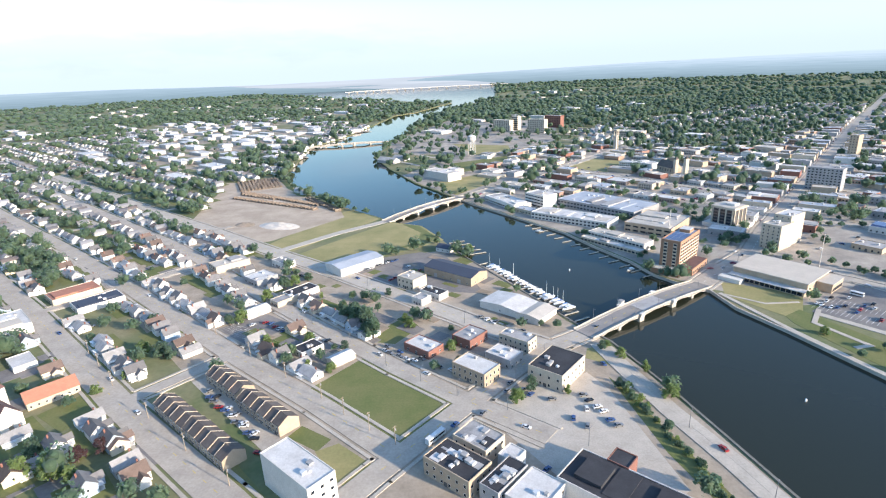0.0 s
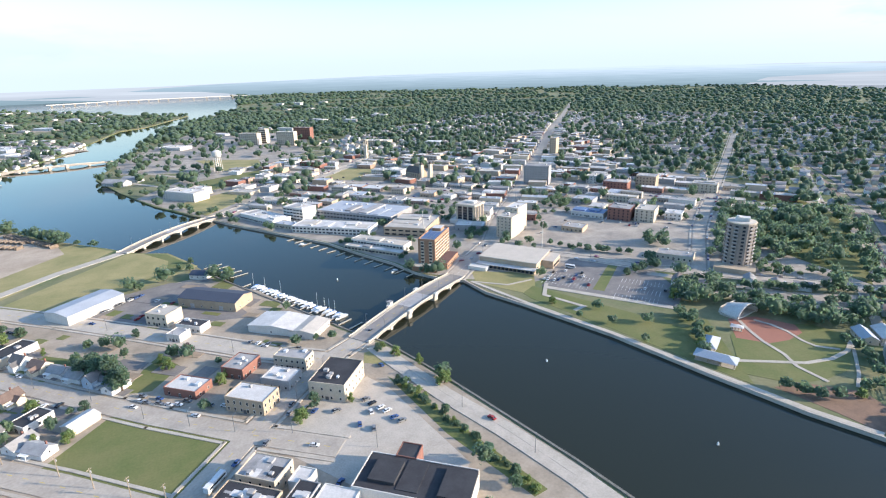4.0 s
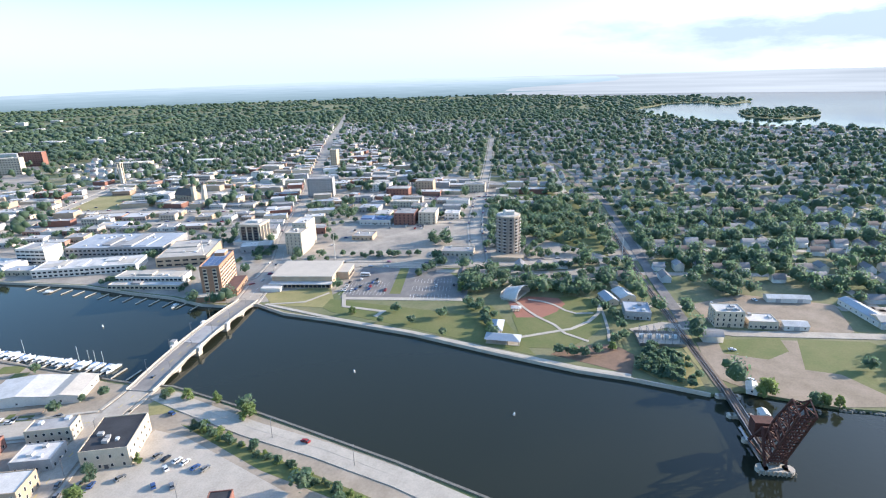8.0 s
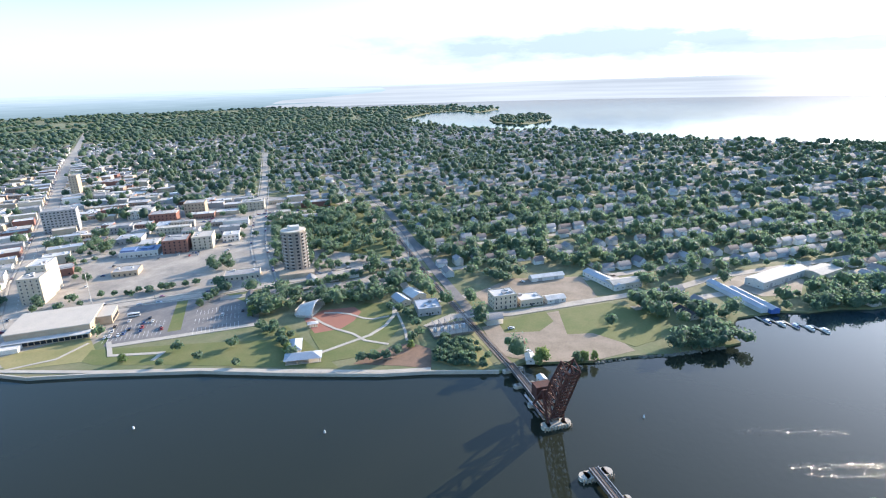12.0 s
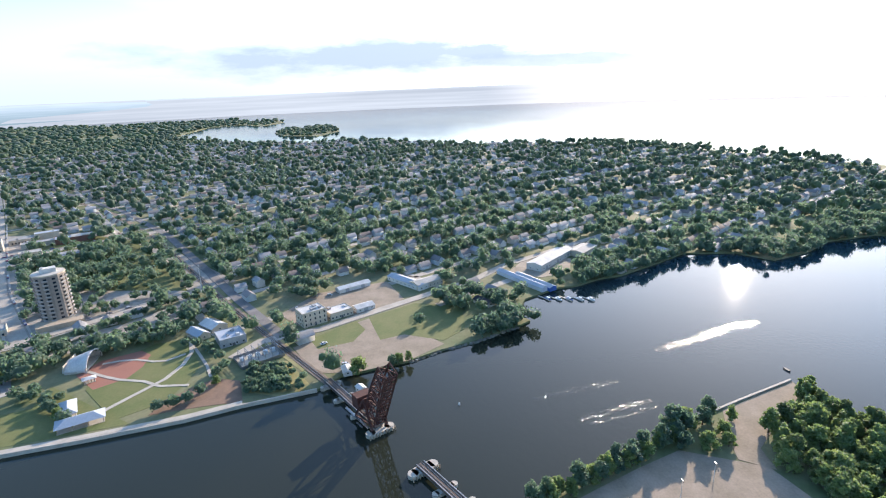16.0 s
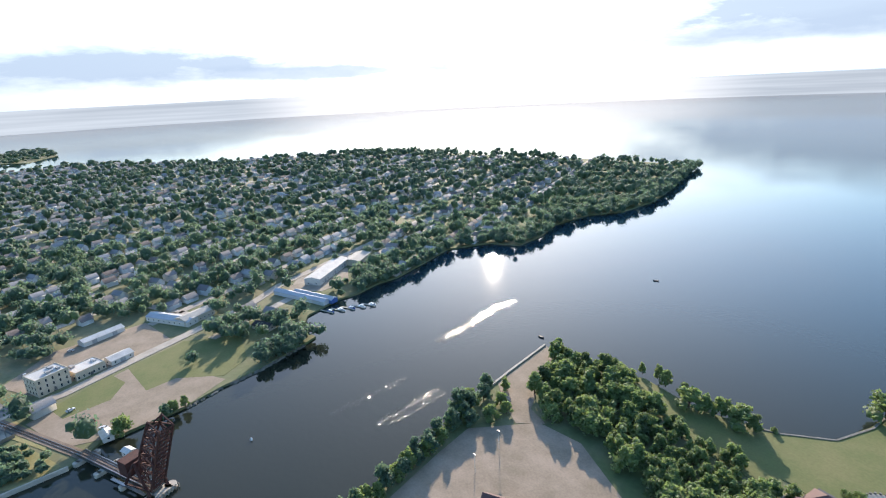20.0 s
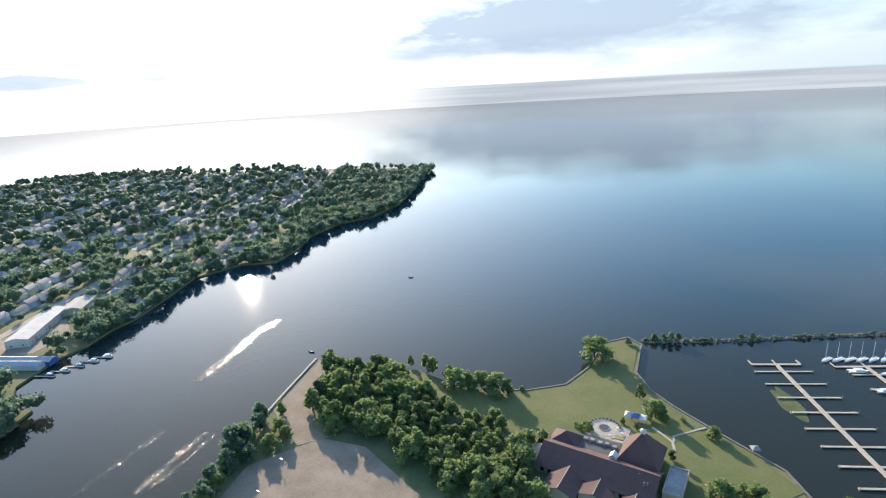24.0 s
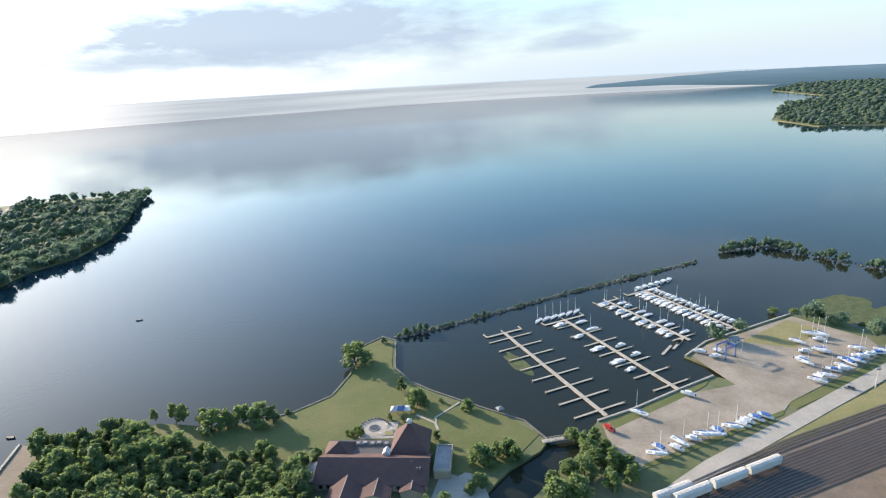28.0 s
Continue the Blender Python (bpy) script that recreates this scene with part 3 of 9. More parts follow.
surface("lawn", "lawn", [(-211, 237), (-197, 256), (-178, 239), (-189, 222)], "mown church lawn")
surface("parking_lot", "asphalt", [(-153, 327), (-127, 349), (-102, 329), (-124, 302)], "dark asphalt car park")
surface("parking_lot", "road", [(-142, 262), (-135, 268), (-78, 209), (-84, 201)], "narrow car park between town houses")
surface("parking_lot", "asphalt", [(-107, 306), (-87, 328), (-66, 295), (-83, 280)], "dark asphalt shop forecourt")
surface("parking_lot", "concrete", [(39, 241), (75, 255), (82, 238), (92, 168), (70, 150), (43, 178), (17, 221)], "pale concrete car park")
surface("verge", "lawn", [(85, 250), (90, 238), (101, 190), (112, 140), (105, 139), (92, 190)], "shrubby green strip beside a river road")
surface("verge", "dry_grass", [(82, 281), (96, 284), (101, 262), (94, 258), (78, 270)], "dry grass corner at the bridge")
surface("lawn", "dry_grass", [(205, 370), (249, 343), (232, 317), (217, 311), (196, 346)], "riverside lawn beside a hall")
surface("lawn", "lawn", [(217, 311), (231, 319), (262, 245), (274, 213), (297, 216), (252, 150), (230, 247), (216, 300)], "long riverside park lawn")
surface("parking_lot", "asphalt", [(237, 316), (297, 356), (339, 305), (318, 253), (294, 237), (240, 307)], "marked asphalt car park by the park")
surface("lawn", "lawn", [(266, 291), (313, 326), (318, 320), (271, 284)], "planted strip in a car park")
surface("parking_lot", "downtown", [(304, 436), (377, 482), (415, 437), (499, 379), (397, 311), (344, 319), (290, 383)], "large worn grey car park")
surface("parking_lot", "downtown", [(328, 261), (430, 184), (418, 164), (362, 196), (337, 239)], "grey car park with young trees")
surface("lawn", "lawn", [(290, 193), (267, 171), (257, 160), (271, 141), (291, 136), (311, 136), (336, 149), (352, 162), (347, 178), (336, 186), (313, 200)], "green concert lawn")
surface("plaza", "red_paving", [(309, 209), (327, 203), (338, 183), (331, 174), (315, 172), (301, 175), (290, 189)], "red paved plaza before a stage", clear=False)
surface("playground", "mulch", [(273, 142), (286, 129), (294, 121), (289, 105), (266, 97), (264, 116), (259, 144)], "brown bark ground of a playground")
surface("meadow", "dry_grass", [(276, 99), (305, 106), (310, 82), (276, 61), (268, 76)], "overgrown river bank", clear=False)
surface("meadow", "dry_grass", [(382, 123), (360, 103), (331, 85), (301, 67), (295, 70), (331, 98)], "dry grass beside the railway")
surface("yard", "dirt", [(328, 82), (361, 44), (371, 30), (340, -1), (319, -17), (300, 6), (289, 39), (292, 62)], "bare gravel riverside lot")
surface("lawn", "lawn", [(339, 73), (365, 44), (349, 36), (331, 43), (323, 65)], "grass patch on a gravel lot")
surface("lawn", "lawn", [(369, 35), (392, 1), (380, -35), (340, -33), (324, -17), (337, 9), (331, 25)], "wide grass lot by the water")
surface("yard", "dirt", [(385, 103), (426, 81), (445, 24), (402, 9), (381, 31), (362, 84)], "gravel works yard")
surface("yard", "gravel", [(451, -84), (432, -109), (442, -137), (480, -149), (483, -104)], "gravel boatyard")
surface("yard", "dirt", [(226, -150), (247, -201), (238, -200), (221, -184), (208, -164), (196, -150), (182, -148), (190, -136), (204, -140)], "pale rubble ground on a point")
surface("yard", "dirt", [(170, -50), (190, -92), (199, -114), (191, -131), (184, -146), (161, -152), (120, -140), (110, -80), (140, -40)], "bare sandy lot among trees")
surface("lawn", "lawn", [(124, -227), (103, -247), (99, -272), (101, -304), (90, -318), (81, -311), (75, -281), (61, -262), (33, -241), (12, -237), (-9, -220),
                         (8, -193), (40, -190), (60, -200), (97, -205), (117, -199)], "mown waterside lawn", clear=True)
surface("meadow", "dry_grass", [(200, -209), (170, -200), (131, -194), (116, -197), (122, -210), (170, -214), (198, -210)], "grassy track along the shore", clear=False)
surface("boatyard", "gravel", [(-39, -228), (-83, -255), (-112, -265), (-100, -296), (-112, -310), (-178, -350), (-206, -318), (-205, -301), (-132, -250), (-123, -239),
                               (-46, -195), (-40, -208)], "pale paved marina yard")
surface("lawn", "lawn", [(192, -216), (172, -203), (154, -198), (134, -193), (109, -194), (96, -198), (104, -212), (122, -222), (146, -220), (165, -220), (186, -221)], "rough grass clearing behind shore trees", clear=True)
surface("yard", "concrete", [(29, -187), (29, -176), (20, -168), (12, -175), (17, -191), (24, -192)], "pale paved service yard", clear=True)
surface("lawn", "lawn", [(-52, -201), (-50, -197), (-124, -239), (-126, -243)], "grass strip beside boat storage")
surface("lawn", "lawn", [(-131, -249), (-204, -297), (-200, -288), (-132, -244)], "grass strip beside a marina road")
surface("lawn", "dry_grass", [(-133, -314), (-172, -344), (-186, -331), (-160, -306)], "dry grass patch in a boatyard")
surface("lawn", "lawn", [(-42, -230), (-83, -258), (-100, -269), (-97, -264), (-82, -252), (-44, -225)], "grass edge along a quay")
surface("verge", "dry_grass", [(-56, -182), (-81, -198), (-129, -231), (-260, -318), (-250, -290), (-171, -245), (-117, -217), (-75, -194), (-50, -172)], "dry grass beside railway tracks")
surface("rail_bed", "ballast", [(-30, -160), (-60, -184), (-117, -217), (-171, -245), (-280, -305), (-330, -250), (-142, -170), (-60, -110)], "brown ballast of a rail yard")
surface("parking_lot", "concrete", [(34, -193), (20, -186), (22, -160), (30, -140), (40, -150)], "paved yard behind a hotel")
surface("lawn", "lawn", [(452, 196), (560, 262), (640, 330), (684, 405), (640, 440), (560, 410), (505, 372), (470, 300)], "shaded yards and trees behind downtown", clear=False)
surface("pavement", "downtown", [(-112, 1250), (-60, 1420), (60, 1800), (330, 1560), (260, 1180), (150, 1060), (20, 1030), (-95, 1080)], "pale paving and lots of a riverside campus", clear=False)
surface("lawn", "lawn", [(22, 935), (133, 998), (126, 908), (38, 852)], "green field below a water tower")
surface("meadow", "dry_grass", [(-11, 774), (63, 831), (83, 774), (20, 692)], "dry riverside field")
surface("meadow", "dry_grass", [(30, 1186), (144, 1123), (138, 1032), (67, 1017)], "dry open field")
surface("meadow", "dry_grass", [(190, 860), (260, 930), (330, 880), (250, 800)], "vacant dry grass lot")

# ---- patchwork of yards and lots in the south quarter ----


def lot_patches(seed, n, area, mat, label, small, large, z):
    """Flat rectangular lots, turned with the street grid."""
    r = random.Random(seed)
    s = Solid()
    k = 0
    xs, ys = [q[0] for q in area], [q[1] for q in area]
    while k < n:
        x, y = r.uniform(min(xs), max(xs)), r.uniform(min(ys), max(ys))
        hit = False
        for i in range(len(area)):
            (ax, ay), (bx, by) = area[i], area[i - 1]
            if (ay > y) != (by > y) and x < (bx - ax) * (y - ay) / (by - ay) + ax:
                hit = not hit
        if not hit:
            continue
        k += 1
        s.box(x, y, -0.2, r.uniform(small, large), r.uniform(small, large) * 0.7, z + 0.2 + k * 0.0006, -42)
    tagged(s.part("yard", M[mat]), label, "yard", kind="structure")


SOUTH_LOTS = [(-330, 460), (-235, 560), (-150, 470), (-60, 445), (15, 465), (70, 325), (40, 300), (-45, 300), (-75, 255), (-140, 290), (-240, 370)]
CHURCH_LOTS = [(-300, 300), (-240, 300), (-190, 262), (-130, 200), (-90, 150), (-140, 140), (-260, 200)]
lot_patches(1, 46, SOUTH_LOTS, "lawn", "small green yards between workshops", 6, 16, 0.205)
lot_patches(2, 50, SOUTH_LOTS, "asphalt", "dark patched asphalt lots", 7, 20, 0.235)
lot_patches(3, 34, SOUTH_LOTS, "dirt", "bare worn earth lots", 6, 15, 0.27)
lot_patches(4, 22, CHURCH_LOTS, "asphalt", "dark asphalt lots behind houses", 8, 18, 0.205)
lot_patches(5, 24, CHURCH_LOTS, "lawn", "green back yards behind houses", 6, 14, 0.225)

# ---- streets ----
ROADS = []


WALKS = []


def street(line, width, mat="road", walks=True, label="worn grey city street", walk_gap=2.2):
    ROADS.append((line, width + (8 if walks else 2)))
    LAYER[0] += 0.002
    ob = strip("road", line, width, LAYER[0] + 0.10, M[mat], -0.2, label)
    if walks:
        WALKS.append((line, width, walk_gap))
    return ob


def lay_walks():
    """Pavement slabs beside the streets, left out where another street crosses."""
    for line, width, gap in WALKS:
        for side in (-1, 1):
            s = Solid()
            for (ax, ay), (bx, by) in zip(line, line[1:]):
                a, b = Vector((ax, ay)), Vector((bx, by))
                d = (b - a).normalized()
                n = Vector((-d.y, d.x)) * side
                L = (b - a).length
                if min(a.length, b.length) > 1500:
                    continue
                k = 0.0
                while k < L:
                    c = a + d * (k + 1.5) + n * (width / 2 + gap)
                    clear = True
                    for other, ow in ROADS:
                        if other is line:
                            continue
                        for (px, py), (qx, qy) in zip(other, other[1:]):
                            ex, ey = qx - px, qy - py
                            u = max(0.0, min(1.0, ((c.x - px) * ex + (c.y - py) * ey) / (ex * ex + ey * ey)))
                            if math.hypot(c.x - px - ex * u, c.y - py - ey * u) < ow / 2 - 2.0:
                                clear = False
                    if clear:
                        s.box(c.x, c.y, 0, 2.96, 1.7, 0.40, math.degrees(math.atan2(d.y, d.x)))
                    k += 3.0
            if s.v:
                tagged(s.part("sidewalk", M["concrete"]), "pale concrete pavement of slabs beside a street", "pavement", kind="structure")


def dashes(line, width, length, gap, mat, off=0.0, z=0.0, parent=None):
    s = Solid()
    for i in range(len(line) - 1):
        a, b = Vector(line[i]), Vector(line[i + 1])
        d = (b - a)
        n = int(d.length / (length + gap))
        d.normalize()
        side = Vector((-d.y, d.x))
        rot = math.degrees(math.atan2(d.y, d.x))
        for k in range(n):
            c = a + d * ((k + 0.5) * (length + gap)) + side * off
            s.box(c.x, c.y, z, length, width, 0.02, rot)
    return s.part("road_marking", M[mat], parent)


S1 = [(-900, 915), (-600, 640), (-378, 432), (-310, 372), (-239, 306), (-175, 246), (-93, 175), (10, 82)]
S2 = [(-900, 985), (-583, 701), (-367, 513), (-228, 384), (-136, 297), (-67, 236), (-25, 196)]
S3 = [(-700, 925), (-280, 532), (-201, 448), (-117, 357), (-51, 290), (-29, 268), (9, 233), (45, 203)]
S4 = [(-700, 985), (-350, 660), (-247, 567), (-149, 476), (-87, 421), (-37, 374), (31, 308), (60, 284)]
MAIN_S = [(-60, 150), (-32, 184), (9, 231), (39, 263), (68, 288), (86, 299)]
MAIN_N = [(184, 363), (215, 391), (262, 432), (310, 494), (399, 595), (572, 798), (848, 1125), (1243, 1573), (1900, 2320)]
for line, w, m in ((S1, 15, "road"), (S2, 13, "road"), (S3, 12, "road"), (S4, 15, "concrete"), (MAIN_S, 12, "road")):
    r = street(line, w, m)
    dashes(line[1:], 0.25, 3, 6, "yellow_paint", 0, LAYER[0] + 0.115, r)
street([(-172, 244), (-128, 293)], 9)
street([(-300, 368), (-212, 466)], 8)
street([(-378, 436), (-235, 585)], 8, walks=False)
street([(-480, 530), (-340, 690)], 8, walks=False)
street([(-600, 645), (-460, 800)], 8, walks=False)
street([(-160, 484), (-107, 542), (-61, 579)], 10, "concrete", walks=False, label="concrete bridge approach on a low bank")
street([(30, 677), (96, 751), (180, 840), (330, 1010), (480, 1180)], 12)
rr_road = street([(90, 286), (95, 262), (105, 219), (117, 180), (127, 139), (134, 95), (143, 50)], 11, "concrete", walks=False, label="pale river road with a kerbed centre line")
main_road = street(MAIN_N, 15)
dashes(MAIN_N[:6], 0.3, 3, 6, "white_paint", 0, LAYER[0] + 0.115, main_road)
street([(201, 404), (272, 393), (299, 362), (331, 315), (367, 272), (417, 221), (444, 188)], 9)
street([(367, 280), (464, 360), (531, 407), (800, 590), (1200, 870)], 11)
street([(330, 870), (420, 720), (485, 626), (519, 543), (558, 473), (608, 413), (700, 285)], 11)
street([(200, 840), (310, 700), (385, 600)], 10)
street([(240, 690), (330, 560), (400, 490), (470, 380)], 10)
street([(318, 118), (340, 106), (354, 68), (380, 31), (407, -8), (435, -50), (469, -82), (560, -215), (640, -330)], 8, walks=False, label="narrow grey road along yards")
street([(345, 92), (419, 142), (508, 199), (655, 295), (822, 428), (995, 600), (1450, 1060)], 8, "asphalt", walks=False, label="grey street beside a railway")
street([(-30, -150), (-62, -186), (-80, -201), (-130, -236), (-192, -280), (-330, -380)], 8, "concrete", walks=False, label="pale marina access road")

lay_walks()

# paths in the park and on the lawn
for line, w in (([(264, 172), (283, 160), (297, 151), (314, 147), (331, 148), (346, 154)], 2.6), ([(313, 204), (306, 192), (300, 179), (296, 163), (289, 151), (288, 134)], 2.2),
                ([(322, 200), (325, 190), (325, 180), (321, 168), (321, 160), (329, 151)], 2), ([(346, 154), (326, 141), (310, 131), (296, 124)], 1.8),
                ([(243, 318), (228, 300), (240, 270), (230, 268)], 3), ([(196, 348), (215, 330), (238, 330)], 2),
                ([(52, -233), (41.5, -226.5), (39, -220)], 1.2), ([(41, -227), (42, -231), (31, -245)], 1.0), ([(238, 312), (292, 238)], 5)):
    LAYER[0] += 0.003
    strip("path", line, w, LAYER[0] + 0.05, M["concrete"], -0.1, "pale winding concrete path")

# kerb line between the two lanes of the river road, and stall lines in the car parks
dv = Solid()
for a, b in (((96, 262), (106, 219)), ((106, 219), (118, 180)), ((118, 180), (127, 141))):
    dv.bar((*a, 0.2), (*b, 0.2), 0.9, 0.35)
tagged(dv.part("kerb", M["concrete"]), "low concrete kerb dividing a road", "kerb", kind="structure")


def stalls(x, y, rot, rows, n, pitch=2.7, depth=5.0, aisle=7.0):
    s = Solid()
    for r in range(rows):
        for k in range(n):
            s.box((k - n / 2) * pitch, r * (2 * depth + aisle) - rows * 8, 0, 0.14, depth * 2, 0.02)
    ob = s.part("stall_lines", M["white_paint"], None, at=pose(x, y, 0.34, 0, 0, rot))
    tagged(ob, "white painted parking bay lines", "marking", kind="stuff")


stalls(268, 318, -53, 2, 14)
stalls(300, 275, -53, 3, 12)
stalls(-128, 326, -42, 1, 12)

# ---- shore edges ----


def seawall(line, mat, w, z, label):
    s = Solid()
    for i in range(len(line) - 1):
        a, b = Vector(line[i]), Vector(line[i + 1])
        s.bar((a.x, a.y, z / 2 - 1), (b.x, b.y, z / 2 - 1), w, z + 2)
    tagged(s.part("sea_wall", M[mat]), label, "sea wall", kind="structure")


seawall(RIVER_NORTH[8:24], "concrete", 1.0, 0.75, "pale concrete river wall with a cap")
seawall([(194, 350), (209, 292), (229, 229), (243, 170), (255, 123), (265, 97)], "concrete", 3.2, 0.45, "pale concrete riverside promenade")
seawall(RIVER_SOUTH[18:31], "rock", 1.2, 0.55, "stone edged river bank")
seawall([(221, -134), (233, -163), (248, -201)], "concrete", 1.2, 0.9, "concrete wall round a point")
seawall([(126, -229), (118, -233), (102, -249), (98, -272), (101, -306), (90, -321), (80, -315), (73, -280), (61, -265), (48, -256), (20, -241), (-2, -230), (-13, -215)], "rock", 1.0, 0.45, "rough stone edge of a lawn")
seawall([(-37, -231), (-55, -241), (-81, -259), (-104, -274)], "concrete", 1.0, 0.7, "concrete quay edge with bollards")
seawall([(-96, -296), (-113, -314), (-138, -329), (-179, -354)], "concrete", 1.0, 0.7, "concrete quay edge")


def rocks(line, width, n, seed, zmax, label):
    """A bank of loose boulders."""
    rnd = random.Random(seed)
    s = Solid()
    seg = [(Vector(line[i]), Vector(line[i + 1])) for i in range(len(line) - 1)]
    tot = sum((b - a).length for a, b in seg)
    for a, b in seg:
        for k in range(int(n * (b - a).length / tot)):
            p = a.lerp(b, rnd.random())
            off = rnd.uniform(-1, 1)
            d = (b - a).normalized()
            q = p + Vector((-d.y, d.x)) * off * width / 2
            r = rnd.uniform(0.5, 1.3)
            h = (1 - abs(off)) * zmax + r * 0.4
            s.tube(q.x, q.y, WATER_Z - 0.6, r * 1.25, r * rnd.uniform(0.4, 0.8), h + 0.7, 5)
    tagged(s.part("breakwater", M["rock"]), label, "breakwater", kind="stuff")


rocks([(81, -322), (45, -342), (-36, -396), (-156, -468)], 3.5, 420, 3, 0.9, "long low breakwater of grey boulders")
rocks([(-182, -491), (-225, -508), (-253, -478), (-300, -425), (-380, -430)], 3.5, 240, 4, 0.9, "curved breakwater of grey boulders")
rocks([(300, 6), (311, -13), (320, -35), (341, -72)], 3, 160, 5, 0.7, "dark stones along a bank")
rocks([(-265, 1007), (-256, 894), (-213, 776), (-127, 660), (-71, 597)], 4, 200, 6, 0.8, "stones along a river bank")

# floating weed between the docks
define("weed", (0.12, 0.14, 0.05), 0.9, second=(0.06, 0.08, 0.03), size=3, amount=1.0)
for cx, cy, w, h, r in ((0, -288, 5, 15, 30), (-215, -365, 30, 16, 40), (-235, -350, 26, 14, 30)):
    ring = []
    for i in range(22):
        a = i * 2 * math.pi / 22
        q = 1 + 0.35 * noise.noise(Vector((math.cos(a) * 2 + cx, math.sin(a) * 2, 0)))
        px, py = math.cos(a) * w * q, math.sin(a) * h * q
        c, s2 = math.cos(radians(r)), math.sin(radians(r))
        ring.append((cx + px * c - py * s2, cy + px * s2 + py * c))
    plate("weed_patch", ring, WATER_Z + 0.03 + abs(cx) * 0.0004, M["weed"], WATER_Z - 0.05, "green floating water weed", "stuff", "water weed")

# ruffled water: small facets that catch the sun
RIPPLE = bpy.data.materials.new("ripple")
RIPPLE.use_nodes = True
rp = RIPPLE.node_tree.nodes["Principled BSDF"]
rp.inputs["Base Color"].default_value = (0.036, 0.044, 0.040, 1)
rp.inputs["Roughness"].default_value = 0.12
rp.inputs["IOR"].default_value = 1.33


def ripples(line, width, n, seed, tilt, k_size=1.5, lean=0.0):
    r = random.Random(seed)
    s = Solid()
    seg = [(Vector(line[i]), Vector(line[i + 1])) for i in range(len(line) - 1)]
    tot = sum((b - a).length for a, b in seg)
    for a, b in seg:
        d = (b - a).normalized()
        nrm = Vector((-d.y, d.x))
        for k in range(int(n * (b - a).length / tot)):
            u = r.random()
            w = width * (0.35 + 0.65 * math.sin(math.pi * min(0.98, 0.1 + u * 0.8)))
            p = a.lerp(b, u) + nrm * r.gauss(0, 0.32) * w
            tx, ty = r.gauss(0, tilt), r.gauss(lean, tilt)
            L, W = r.uniform(0.16, 0.4) * k_size, r.uniform(0.3, 0.8) * k_size
            z = WATER_Z + 0.06
            s.add([(p.x + i * W / 2, p.y + j * L / 2, z + tx * i * W / 2 + ty * j * L / 2) for i, j in ((-1, -1), (1, -1), (1, 1), (-1, 1))], [(0, 1, 2, 3)])
    tagged(s.part("ripples", RIPPLE), "sunlit ruffled water of a boat wake", "ripples", kind="stuff")


ripples([(294, -147), (303, -174), (318, -206), (324, -232)], 6.5, 3600, 1, 0.045, 1.2)
ripples([(229, -78), (235, -98), (241, -120)], 4.5, 900, 2, 0.12, 0.8, 0.08)
ripples([(225, -82), (230, -104), (236, -122)], 2.6, 420, 3, 0.12, 0.8, 0.08)
ripples([(250, -60), (258, -90), (262, -110)], 5, 520, 4, 0.10, 0.8, 0.10)

# rows of sawn logs on the sandy yard
lr = random.Random(9)
LOG_ROWS = [((-283, 729), (-153, 645), 24), ((-283, 764), (-153, 665), 26), ((-280, 752), (-220, 712), 10), ((-178, 709), (-123, 632), 14)]
LOG_ROWS += [((-317 + k * 5.2, 837 - k * 12.5), (-262 + k * 5.2, 862 - k * 12.5), 12) for k in range(6)]
for (ax, ay), (bx, by), n in LOG_ROWS:
    turn = math.atan2(by - ay, bx - ax)
    s = Solid()
    for j in range(n):
        u = (j + 0.5) / n
        q = turn + radians(lr.uniform(-6, 6))
        c, d = math.cos(q), math.sin(q)
        px, py = ax + (bx - ax) * u, ay + (by - ay) * u
        for e, z in ((-1.5, 0.6), (-0.5, 0.6), (0.5, 0.6), (1.5, 0.6), (-1.0, 1.5), (0.0, 1.5), (1.0, 1.5), (-0.5, 2.3), (0.5, 2.3)):
            e *= 1.05
            l0, l1 = -4 + lr.uniform(-0.5, 0.5), 4 + lr.uniform(-0.5, 0.5)
            s.bar((px + e * c - l0 * d, py + e * d + l0 * c, z), (px + e * c - l1 * d, py + e * d + l1 * c, z), 1.0)
    tagged(s.part("log_row", M["log_bark"]), "long row of stacked brown logs", "logs", kind="stuff")
# a heap of white gravel in the yard
def heap(x, y, w, d, h, mat, label):
    v, f = [], []
    n = 26
    for i in range(n + 1):
        for j in range(n + 1):
            a, b = -1 + 2 * i / n, -1 + 2 * j / n
            r = math.hypot(a, b)
            z = h * max(0.0, 1 - r) ** 0.8 * (0.8 + 0.5 * noise.noise(Vector((a * 3, b * 3, x)))) - 0.05
            v.append((x + a * w + b * 3, y + b * d - a * w * 0.4, z))
    for i in range(n):
        for j in range(n):
            k = i * (n + 1) + j
            f.append((k, k + n + 1, k + n + 2, k + 1))
    tagged(mesh_object("gravel_heap", v, f, M[mat], None, True), label, "gravel heap")


heap(-180, 578, 24, 13, 5, "pale_stone", "long heap of pale crushed stone")
heap(-222, 590, 12, 9, 3.0, "dirt", "low brown heap of bare soil")

